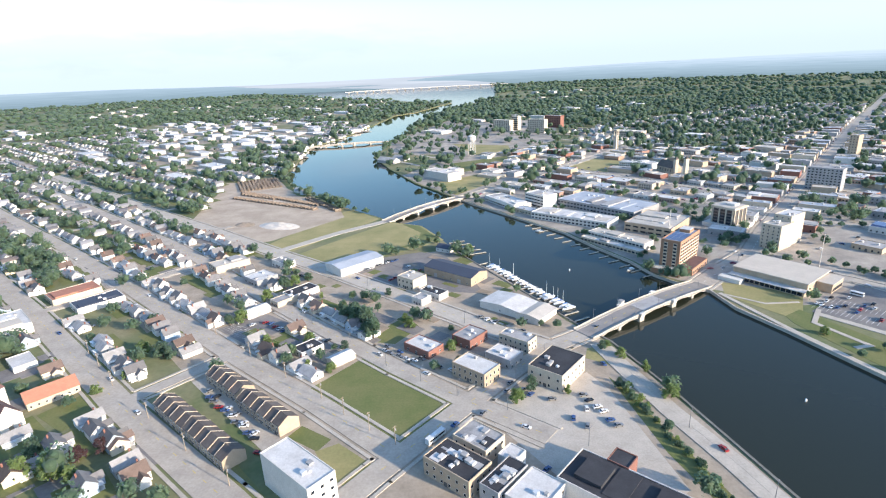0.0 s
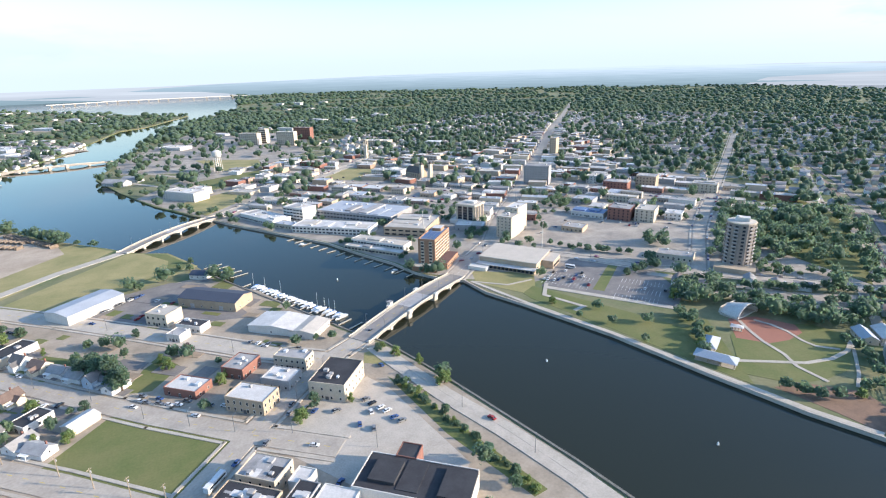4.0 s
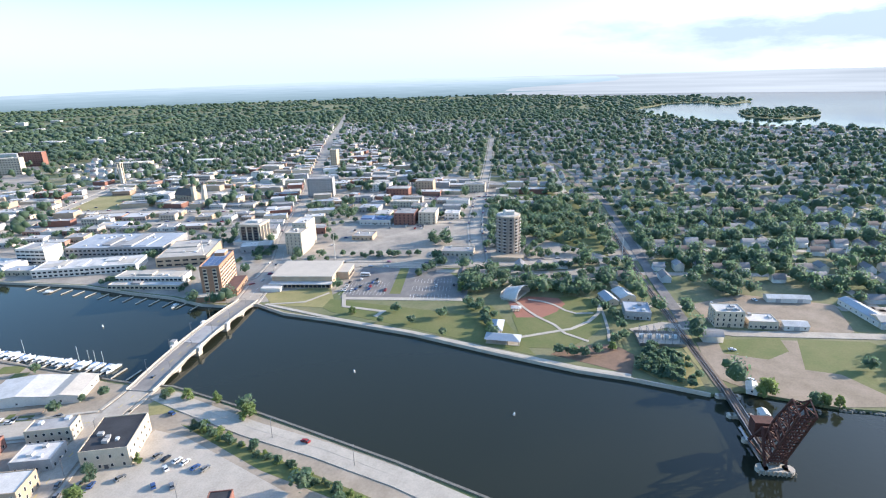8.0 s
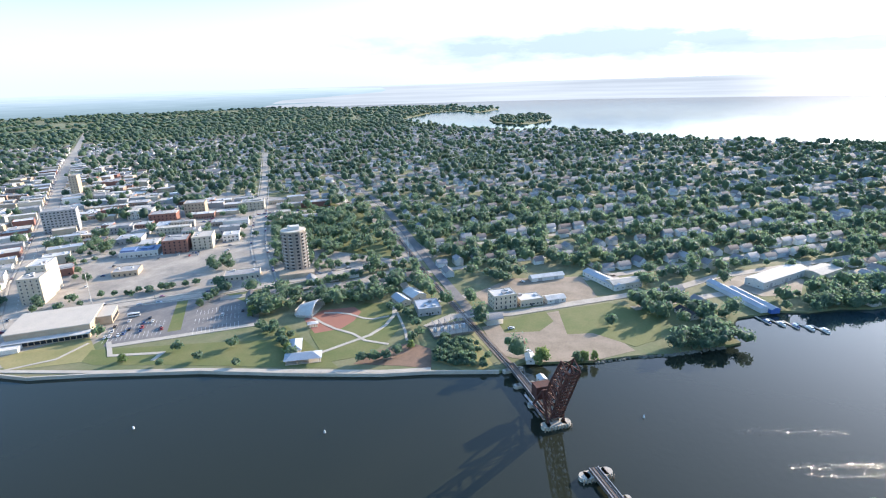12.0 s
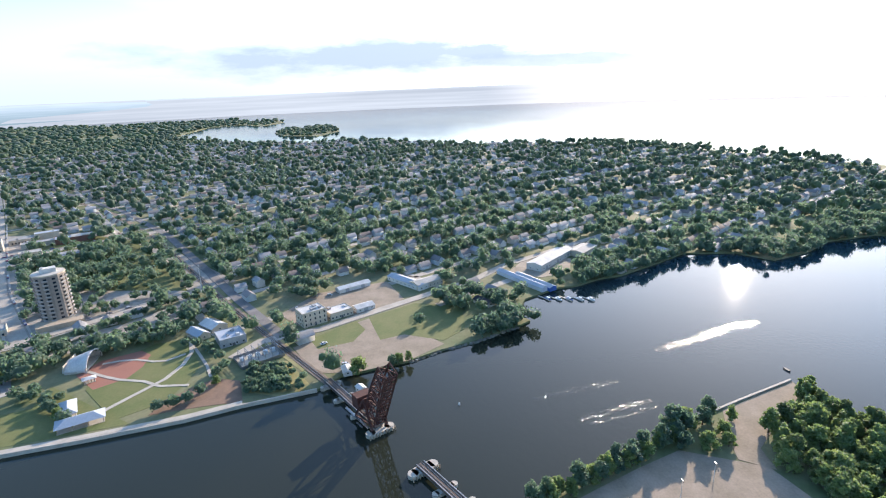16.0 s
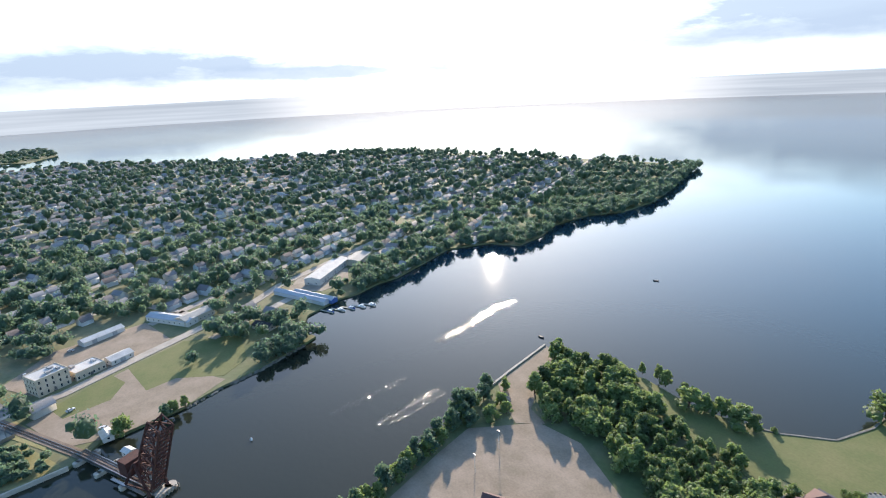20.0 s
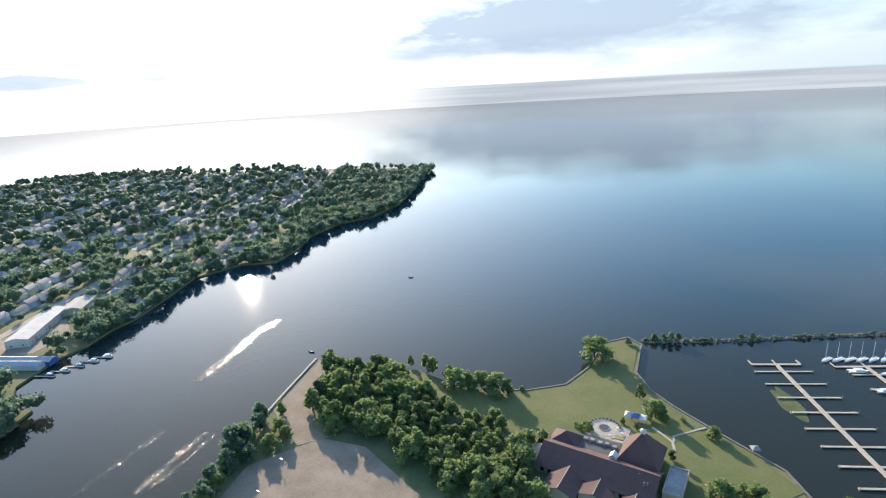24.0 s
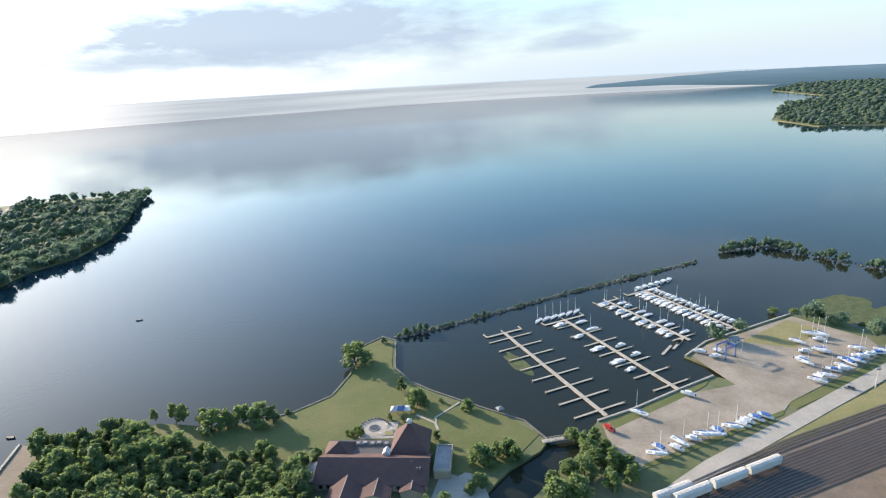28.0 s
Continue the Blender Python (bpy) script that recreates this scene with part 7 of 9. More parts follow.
# footbridge over the canal mouth
fb = thing("footbridge", -11, -214, 0.3, math.degrees(math.atan2(-5, -17)), "white railed footbridge over a canal mouth", "footbridge")
Solid().box(9, 0, 0, 20, 2.4, 0.4).part("deck", M["dock_timber"], fb)
for sy in (-1.1, 1.1):
    Solid().box(9, sy, 1.2, 20, 0.12, 0.14).part("handrail", M["white_wall"], fb)
    for k in range(11):
        Solid().box(-0.8 + k * 1.96, sy, 0.4, 0.14, 0.14, 0.8).part("post", M["white_wall"], fb)
# boat lift and fuel hut on the quay
lift = thing("boat_lift", -118, -296, 0.1, 33, "blue steel boat lift standing on a quay", "boat lift")
for sx in (-4, 4):
    for sy in (-3, 3):
        Solid().box(sx, sy, 0.5, 0.5, 0.5, 6.5).part("leg", M["blue_paint"], lift)
        Solid().tube(sx, sy, 0, 0.55, 0.55, 0.6, 10).part("wheel", M["tie"], lift)
for sy in (-3, 3):
    Solid().box(0, sy, 7.0, 8.6, 0.5, 0.6).part("beam", M["blue_paint"], lift)
Solid().box(-4, 0, 6.4, 0.5, 6, 0.6).part("beam", M["blue_paint"], lift)
for sx in (-1.6, 1.6):
    Solid().bar((sx, -3, 7), (sx, 0, 2.2), 0.14).bar((sx, 3, 7), (sx, 0, 2.2), 0.14).part("sling", M["dark_wall"], lift)
shed("fuel_hut", -128, -313, 6, 5, 2.8, 1.0, 33, "white_wall", "roof_grey", "small white fuel hut on a quay", "hut", win=2)
for k in range(9):
    bx, by = -104 - rb.uniform(0, 24), -290 - rb.uniform(0, 14)
    if k % 3 == 0:
        boat("yard_motor", bx, by, rb.uniform(0, 360), 0.15)

# south river marina
for k in range(13):
    A, B = Vector((27, 430)), Vector((84, 318))
    p = A.lerp(B, k / 12)
    q = thing("dock", p.x, p.y, WATER_Z, 27, "narrow timber finger dock in the river", "dock", "river docks")
    Solid().box(6, 0, 0.3, 12, 1.1, 0.35).part("walkway", M["dock_timber"], q)
    if k > 10 or k < 1:
        continue
    for o in (-2.3, 2.3):
        boat(rb.choice(["motor", "big", "motor", "sail"]), p.x + 9 + o * 0.45, p.y + 4 - o * 0.9, 27 + 180 * rb.randint(0, 1))
for k in range(5):
    q = thing("dock", 6 + k * 4.5, 494 - k * 9, WATER_Z, 20, "narrow timber finger dock in the river", "dock", "river docks")
    Solid().box(8, 0, 0.3, 16, 1.1, 0.35).part("walkway", M["dock_timber"], q)
for k in range(14):
    A, B = Vector((96, 545)), Vector((163, 392))
    p = A.lerp(B, k / 13)
    q = thing("dock", p.x, p.y, WATER_Z, 205, "narrow timber finger dock at a river wall", "dock", "river docks")
    Solid().box(5, 0, 0.3, 11, 1.1, 0.35).part("walkway", M["dock_timber"], q)
boat("motor", 150, 405, 210)
boat("motor", 97, 520, 160)
# blue boathouse slips
for k in range(5):
    q = thing("dock", 392 - k * 1.5, -98 - k * 8, WATER_Z, 208, "small dock before blue boathouses", "dock", "river docks")
    Solid().box(5, 0, 0.3, 14, 1.2, 0.35).part("walkway", M["dock_timber"], q)
    boat(rb.choice(["motor", "blue", "motor"]), 386 - k * 1.5, -103 - k * 8, 208)
# boats and buoys out on the water
for bx, by, br in ((291, -352, 30), (261, -208, 10)):
    sk = thing("skiff", bx, by, WATER_Z, br, "small dark open fishing boat on the lake", "boat")
    hull(Solid(), 4.2, 1.6, 0.9).part("hull", M["dark_wall"], sk, at=pose(0, 0, -0.2))
    Solid().box(-0.4, 0, 0.5, 0.4, 1.3, 0.15).part("thwart", M["dock_timber"], sk)
    Solid().box(-2.2, 0, 0.1, 0.4, 0.4, 0.9).part("outboard", M["roof_black"], sk)
for bx, by in ((173, 223), (102, 410), (196, 128), (250, -20), (-30, 560)):
    q = thing("buoy", bx, by, WATER_Z, 0, "small white marker buoy on the water", "buoy", "buoys")
    Solid().tube(0, 0, -0.3, 0.5, 0.45, 1.4, 8).part("float", M["hull_white"], q)
    Solid().tube(0, 0, 1.1, 0.45, 0.1, 0.6, 8).part("cap", M["hull_white"], q)

# ---- vehicles ----
define("car_white", (0.72, 0.72, 0.71), 0.3)
define("car_black", (0.02, 0.02, 0.022), 0.25)
define("car_grey", (0.25, 0.26, 0.27), 0.3, metal=0.3)
define("car_red", (0.35, 0.03, 0.03), 0.3)
define("car_blue", (0.05, 0.10, 0.25), 0.3)
define("tyre", (0.02, 0.02, 0.02), 0.9)


def wheel_mesh():
    w, m = Solid(), 10
    vs = [(0.33 * math.cos(a), o, 0.33 + 0.33 * math.sin(a)) for o in (-0.11, 0.11) for a in (i * 2 * math.pi / m for i in range(m))]
    w.add(vs, [tuple(range(m - 1, -1, -1)), tuple(range(m, 2 * m))] + [(i, (i + 1) % m, m + (i + 1) % m, m + i) for i in range(m)])
    return w.mesh("wheel", M["tyre"])


WHEEL = wheel_mesh()


def make_car(paint, label, L=4.6, H=1.45, bus=False):
    t = thing("bus" if bus else "car", 0, 0, 0, 0, label, "bus" if bus else "car", "" if bus else "parked cars")
    W = 2.5 if bus else 1.82
    if bus:
        prof = [(-L / 2, 0.4), (L / 2, 0.4), (L / 2, 1.3), (L / 2 - 0.3, H), (-L / 2, H)]
        s = Solid()
        n = len(prof)
        s.add([(x, y, z) for y in (-W / 2, W / 2) for x, z in prof], [tuple(range(n)), tuple(range(2 * n - 1, n - 1, -1))] + [(i + n, (i + 1) % n + n, (i + 1) % n, i) for i in range(n)])
        s.part("body", M[paint], t)
        for sg in (-1, 1):
            Solid().box(0, sg * (W / 2 + 0.01), 1.5, L * 0.86, 0.05, 0.9).part("window", GLASS, t)
        Solid().box(L / 2 - 0.1, 0, 1.3, 0.12, W * 0.9, 1.2).part("windscreen", GLASS, t)
        Solid().box(-1, 0, H, 2.5, 1.5, 0.25).part("roof_unit", M["hull_white"], t)
        ax = L * 0.33
    else:
        prof = [(-L / 2, 0.32), (L / 2, 0.32), (L / 2, 0.68), (L / 2 - 0.2, 0.80), (L * 0.22, 0.92), (-L * 0.40, 0.96), (-L / 2, 0.85)]
        s = Solid()
        n = len(prof)
        s.add([(x, y, z) for y in (-W / 2, W / 2) for x, z in prof], [tuple(range(n)), tuple(range(2 * n - 1, n - 1, -1))] + [(i + n, (i + 1) % n + n, (i + 1) % n, i) for i in range(n)])
        s.part("body", M[paint], t)
        c = Solid()
        raw = [(-L * 0.40, -W * 0.46, 0.9), (L * 0.22, -W * 0.46, 0.9), (L * 0.22, W * 0.46, 0.9), (-L * 0.40, W * 0.46, 0.9),
               (-L * 0.28, -W * 0.38, H - 0.04), (L * 0.06, -W * 0.38, H - 0.04), (L * 0.06, W * 0.38, H - 0.04), (-L * 0.28, W * 0.38, H - 0.04)]
        c.add(raw, [(4, 5, 6, 7), (0, 1, 5, 4), (1, 2, 6, 5), (2, 3, 7, 6), (3, 0, 4, 7)])
        c.part("window_band", GLASS, t)
        Solid().box(-L * 0.11, 0, H - 0.05, L * 0.34, W * 0.76, 0.06).part("roof", M[paint], t)
        ax = L * 0.3
    for dx in (-ax, ax):
        for dy in (-W / 2 + 0.08, W / 2 - 0.08):
            shared("wheel", WHEEL, t, pose(dx, dy, 0))
    return t


CARS = [make_car("car_white", "white car parked on paving"), make_car("car_black", "black car parked on paving"), make_car("car_grey", "grey car parked on paving", 4.9, 1.7),
        make_car("car_red", "red car parked on paving"), make_car("car_blue", "dark blue car parked on paving", 4.4)]
fresh = set(range(5))


def car(k, x, y, rot):
    m = pose(x, y, 0.31, 0, 0, rot)
    if k in fresh:
        fresh.discard(k)
        CARS[k].matrix_basis = m
        return
    copy_thing(CARS[k], m)


rc = random.Random(8)
SPOTS = [(-36, 292, -42), (-28, 285, -42), (-40, 283, -42), (-15, 276, -42), (-5, 266, 140), (2, 262, -42), (-12, 260, 138), (16, 222, 48), (2, 214, 228), (30, 240, 48),
         (51, 231, 10), (66, 222, 80), (58, 215, 75), (63, 209, 75), (35, 210, -30), (39, 182, 45), (-190, 268, -42), (-158, 235, 138), (-128, 252, 48), (-122, 246, 48),
         (-112, 235, 48), (-106, 230, 48), (-100, 222, 48), (-92, 214, 48), (-86, 200, -20), (86, 262, 100), (92, 240, 105), (116, 190, 105), (30, 318, -40), (48, 305, 130),
         (120, 322, 34), (150, 340, 214), (95, 306, 34), (220, 397, 38), (250, 423, 40), (300, 480, 50), (270, 300, 35), (262, 310, 35), (255, 318, 35), (300, 272, 35),
         (310, 262, 35), (320, 430, 30), (345, 440, 120), (370, 455, 30), (400, 430, 30), (420, 400, 30), (440, 380, 120), (405, 345, 35), (385, 330, 35), (330, 62, -60),
         (310, 50, 20), (300, 45, 60), (-60, 440, 0), (-48, 445, 10), (-30, 430, 50), (-20, 420, 60), (0, 440, 40), (20, 392, 40), (70, 338, 20), (75, 330, 20), (-70, 408, -42),
         (-230, 390, -42), (-300, 440, -42), (-350, 490, 138), (-260, 330, -42), (-100, 348, -42), (-140, 335, 48), (-130, 330, 48), (-185, 445, 40), (350, 75, 30), (395, 92, 20),
         (420, 70, 60), (24, -165, 20), (28, -160, 20), (15, -170, 80), (-165, -262, -30)]
for x, y, r in SPOTS:
    car(rc.choice([0, 0, 1, 2, 2, 3, 4, 0]), x, y, r + rc.uniform(-3, 3))
for x0, y0, x1, y1, n, r in ((-66, 425, -40, 450, 7, 48), (-45, 400, -30, 412, 4, 48), (-125, 335, -104, 318, 5, 48), (-96, 318, -72, 300, 4, 48), (-40, 290, -18, 272, 5, -42), (20, 330, 34, 318, 3, 48),
                             (-128, 248, -88, 208, 9, 3), (-190, 206, -168, 188, 4, 48), (-176, 224, -156, 206, 4, 48), (-130, 430, -112, 414, 4, -42), (30, 250, 44, 232, 3, 48), (66, 236, 78, 206, 6, 15), (-260, 352, -240, 335, 3, 48)):
    for k in range(n):
        u = (k + 0.5) / n
        car(rc.choice([0, 1, 2, 2, 3, 4, 0]), x0 + (x1 - x0) * u + rc.uniform(-1, 1), y0 + (y1 - y0) * u + rc.uniform(-1, 1), r + rc.uniform(-5, 5))
for k in range(26):
    a = rc.randint(0, 13)
    base = Vector((268, 318)) if k % 2 else Vector((420, 420))
    d = Vector((math.cos(radians(-53)), math.sin(radians(-53))))
    n = Vector((-d.y, d.x))
    p = base + d * (a - 7) * 2.7 + n * rc.choice([-12, -4, 5, 12])
    car(rc.choice([0, 1, 2, 3, 4, 0]), p.x, p.y, 37 + 180 * rc.randint(0, 1))
bus1 = make_car("car_white", "white coach parked beside old shops", 11.5, 3.1, True)
bus1.matrix_basis = pose(-7, 205, 0.24, 0, 0, 48)
bus2 = make_car("car_white", "white minibus in a car park", 8, 2.8, True)
bus2.matrix_basis = pose(281, 336, 0.24, 0, 0, -53)

# ---- poles ----


def lamp_pole(x, y, h, rot, label="grey street lamp with a bent arm"):
    t = thing("street_lamp", x, y, 0, rot, label, "street lamp", "street lamps")
    Solid().tube(0, 0, 0, 0.17, 0.10, h, 7).part("pole", M["steel"], t)
    Solid().bar((0, 0, h - 0.1), (1.8, 0, h + 0.2), 0.12).part("arm", M["steel"], t)
    Solid().box(2.0, 0, h + 0.1, 0.8, 0.35, 0.15).part("lamp_head", M["grey_wall"], t)


def utility_pole(x, y, h, rot):
    t = thing("utility_pole", x, y, 0, rot, "weathered timber utility pole with a crossarm", "utility pole", "utility poles")
    Solid().tube(0, 0, 0, 0.2, 0.13, h, 7).part("pole", M["timber"], t)
    Solid().bar((0, -1.2, h - 0.7), (0, 1.2, h - 0.7), 0.16).part("crossarm", M["timber"], t)
    Solid().tube(0.3, 0.3, h - 2.4, 0.28, 0.28, 0.9, 8).part("transformer", M["grey_wall"], t)


def tall_mast(x, y, h, label, r=0.32):
    t = thing("light_mast", x, y, 0, 0, label, "mast")
    Solid().tube(0, 0, 0, r, r * 0.5, h, 8).part("pole", M["white_wall"], t)
    Solid().box(0, 0, h, 1.8, 0.5, 0.6).part("lamp_head", M["steel"], t)


for x, y in ((-25, 202), (-38, 213), (-52, 226), (-66, 241), (-90, 262), (-118, 288), (-150, 318), (-190, 357), (-235, 400), (-290, 452)):
    utility_pole(x, y, 10.5, -42)
for x, y in ((-186, 262), (-205, 282), (-222, 300), (-150, 230), (-120, 204), (-92, 181), (-260, 335)):
    utility_pole(x, y, 10, -42)
for x, y in ((-15, 253), (4, 238), (-35, 270), (36, 252), (55, 272), (28, 224), (60, 196), (-60, 300), (-90, 330), (-60, 392), (-20, 352), (12, 320), (108, 205), (120, 160)):
    lamp_pole(x, y, 9, 48)
for x, y in ((240, 412), (285, 455), (330, 515), (380, 568), (260, 395), (310, 345), (350, 292), (400, 235), (430, 200)):
    lamp_pole(x, y, 9, 130)
tall_mast(293, 392, 27, "very tall pale floodlight mast")
tall_mast(458, 186, 20, "tall pale pole at a rail crossing")
tall_mast(214, 487, 25, "tall pale pole beside a parking deck", 0.5)
tall_mast(-178, -264, 10, "tall lamp mast in a boatyard")
tall_mast(-128, -300, 9, "lamp mast on a quay", 0.2)
tall_mast(170, -100, 9, "thin lamp pole on a bare lot", 0.15)
tall_mast(178, -118, 9, "thin lamp pole on a bare lot", 0.15)


def substation():
    t = thing("substation", 317, 101, 0, -56, "grey electrical substation with steel frames", "substation")
    for k in range(6):
        s = Solid()
        x = -11 + k * 4.4
        s.bar((x, -6, 0), (x, -6, 7), 0.25).bar((x, 6, 0), (x, 6, 7), 0.25).bar((x, -6, 7), (x, 6, 7), 0.3).bar((x, -6, 5), (x, 6, 5), 0.2)
        s.bar((x, 0, 0), (x, 0, 7), 0.2)
        s.part("gantry", M["steel"], t)
    for k in range(5):
        Solid().box(-10 + k * 5, 2, 0, 2.4, 2, 2.8).part("transformer", M["metal_wall"], t)
    Solid().box(0, 0, 0.02, 27, 18, 0.3).part("pad", M["concrete"], t)
    f = Solid()
    for a, b in (((-13.5, -9), (13.5, -9)), ((13.5, -9), (13.5, 9)), ((13.5, 9), (-13.5, 9)), ((-13.5, 9), (-13.5, -9))):
        f.bar((*a, 1.0), (*b, 1.0), 0.06, 2.0)
    f.part("fence", M["steel"], t)


substation()
FOOT.append((317, 101, 15))

# ---- trees ----


def leaf_material(name, tones, through_light=0.45):
    m = bpy.data.materials.new(name)
    m.use_nodes = True
    nt = m.node_tree
    b = nt.nodes["Principled BSDF"]
    b.inputs["Roughness"].default_value = 0.65
    b.inputs["Specular IOR Level"].default_value = 0.5
    b.inputs["Sheen Weight"].default_value = 0.40
    b.inputs["Sheen Roughness"].default_value = 0.5
    b.inputs["Sheen Tint"].default_value = (0.80, 0.92, 1.0, 1)
    geo = nt.nodes.new("ShaderNodeNewGeometry")
    info = nt.nodes.new("ShaderNodeObjectInfo")
    ramp = nt.nodes.new("ShaderNodeValToRGB")
    el = ramp.color_ramp.elements
    el[0].color = (*tones[0], 1)
    el[1].color = (*tones[-1], 1)
    for i, c in enumerate(tones[1:-1]):
        el.new((i + 1) / (len(tones) - 1)).color = (*c, 1)
    big = nt.nodes.new("ShaderNodeTexNoise")
    big.inputs["Scale"].default_value = 0.055
    big.inputs["Detail"].default_value = 3
    nt.links.new(geo.outputs["Position"], big.inputs["Vector"])
    mix = nt.nodes.new("ShaderNodeMath"); mix.operation = "MULTIPLY_ADD"
    mix.inputs[1].default_value = 0.38
    nt.links.new(geo.outputs["Random Per Island"], mix.inputs[0])
    sub = nt.nodes.new("ShaderNodeMapRange")
    sub.inputs[1].default_value = 0.3
    sub.inputs[2].default_value = 0.7
    sub.inputs[3].default_value = 0.0
    sub.inputs[4].default_value = 0.52
    nt.links.new(big.outputs[0], sub.inputs[0])
    nt.links.new(sub.outputs[0], mix.inputs[2])
    add = nt.nodes.new("ShaderNodeMath"); add.operation = "MULTIPLY_ADD"
    add.inputs[1].default_value = 0.22
    nt.links.new(info.outputs["Random"], add.inputs[0])
    nt.links.new(mix.outputs[0], add.inputs[2])
    nt.links.new(add.outputs[0], ramp.inputs[0])
    nt.links.new(ramp.outputs[0], b.inputs["Base Color"])
    tr = nt.nodes.new("ShaderNodeBsdfTranslucent")
    nt.links.new(ramp.outputs[0], tr.inputs["Color"])
    ms = nt.nodes.new("ShaderNodeMixShader")
    ms.inputs[0].default_value = through_light
    nt.links.new(b.outputs[0], ms.inputs[1])
    nt.links.new(tr.outputs[0], ms.inputs[2])
    nt.links.new(ms.outputs[0], nt.nodes["Material Output"].inputs["Surface"])
    return m


LEAF = leaf_material("leaves", [(0.076, 0.132, 0.096), (0.112, 0.186, 0.122), (0.152, 0.236, 0.138), (0.192, 0.272, 0.146)], 0.66)
LEAF_LIGHT = leaf_material("light_leaves", [(0.130, 0.196, 0.066), (0.178, 0.256, 0.082), (0.226, 0.304, 0.098), (0.268, 0.338, 0.120)], 0.58)
LEAF_MID = leaf_material("mid_leaves", [(0.085, 0.130, 0.050), (0.125, 0.180, 0.066), (0.165, 0.225, 0.078), (0.200, 0.255, 0.090)], 0.62)
LEAF_RED = leaf_material("copper_leaves", [(0.040, 0.014, 0.016), (0.065, 0.022, 0.024), (0.085, 0.03, 0.03)])


def ico(sub):
    bm = bmesh.new()
    bmesh.ops.create_icosphere(bm, subdivisions=sub, radius=1.0)
    v = np.array([p.co[:] for p in bm.verts])
    f = np.array([[q.index for q in t.verts] for t in bm.faces])
    bm.free()
    return v, f


ICO1, ICO2 = ico(1), ico(2)


def mesh_arrays(name, verts, faces, mats, index=None):
    """A mesh from arrays of vertices and of equal-sided faces (a list of such arrays)."""
    me = bpy.data.meshes.new(name)
    me.vertices.add(len(verts))
    me.vertices.foreach_set("co", np.asarray(verts, dtype=np.float32).ravel())
    loops = np.concatenate([f.ravel() for f in faces]).astype(np.int32)
    counts = np.concatenate([np.full(len(f), f.shape[1], dtype=np.int32) for f in faces])
    me.loops.add(len(loops))
    me.loops.foreach_set("vertex_index", loops)
    me.polygons.add(len(counts))
    me.polygons.foreach_set("loop_start", np.concatenate([[0], np.cumsum(counts)[:-1]]).astype(np.int32))
    if index is not None:
        me.polygons.foreach_set("material_index", index.astype(np.int32))
    for m in mats:
        me.materials.append(m)
    me.update(calc_edges=True)
    return me


def blobs(centres, radii, base, rng, jitter):
    """Rough lumps: a copy of base at every centre."""
    bv, bf = base
    n, k = len(centres), len(bv)
    v = bv[None] * radii[:, None, :] * (1 + rng.uniform(-jitter, jitter, (n, k, 1))) + centres[:, None, :]
    f = bf[None] + (np.arange(n) * k)[:, None, None]
    return v.reshape(-1, 3), f.reshape(-1, 3)


def leaf_quads(centres, normals, size, rng):
    """Small bent leaf clumps facing roughly along their normals."""
    n = len(centres)
    nn = normals + rng.normal(0, 0.8, (n, 3))
    nn /= np.linalg.norm(nn, axis=1, keepdims=True) + 1e-9
    h = rng.normal(size=(n, 3))
    a = np.cross(nn, h)
    a /= np.linalg.norm(a, axis=1, keepdims=True) + 1e-9
    b = np.cross(nn, a)
    s = (size * rng.uniform(0.6, 1.3, n))[:, None]
    q = np.stack([centres - a * s, centres - b * s * 0.7, centres + a * s, centres + b * s * 0.7], 1)
    return q.reshape(-1, 3), np.arange(n * 4).reshape(n, 4)


def crown_mesh(seed, leaves, spread, tall, mat, size=0.55):
    """A crown about 8 m wide on its own lumps, base at z = 0."""
    rng = np.random.default_rng(seed)
    k = rng.integers(22, 28)
    ang = rng.uniform(0, 2 * np.pi, k)
    rad = np.sqrt(rng.uniform(0, 1, k)) * spread * 0.72
    z = rng.uniform(0.12, 0.95, k) * tall
    c = np.stack([np.cos(ang) * rad, np.sin(ang) * rad, z], 1)
    c[:, :2] *= (1.25 - 0.85 * (z / tall))[:, None]
    r = (rng.uniform(0.22, 0.44, k) * (1.12 - 0.45 * z / tall))[:, None] * spread * np.array([[1, 1, 1.25]])
    v1, f1 = blobs(c, r * 0.62, ICO1, rng, 0.25)
    w = rng.integers(0, k, leaves)
    d = rng.normal(size=(leaves, 3))
    d[:, 2] = np.abs(d[:, 2]) * 0.9 - 0.25
    d /= np.linalg.norm(d, axis=1, keepdims=True)
    p = c[w] + d * r[w] * rng.uniform(0.55, 1.16, (leaves, 1))
    v2, f2 = leaf_quads(p, d, size, rng)
    return mesh_arrays("crown", np.concatenate([v1, v2]), [f1, f2 + len(v1)], [mat])


def trunk_mesh(seed, h):
    r = random.Random(seed)
    s = Solid().tube(0, 0, -0.3, 0.34, 0.22, h + 0.3, 7)
    for k in range(5):
        a = r.uniform(0, 6.28)
        s.bar((0, 0, h * r.uniform(0.6, 0.95)), (math.cos(a) * 2.0, math.sin(a) * 2.0, h + r.uniform(0.6, 2.4)), 0.18)
    return s.mesh("trunk", M["bark"])


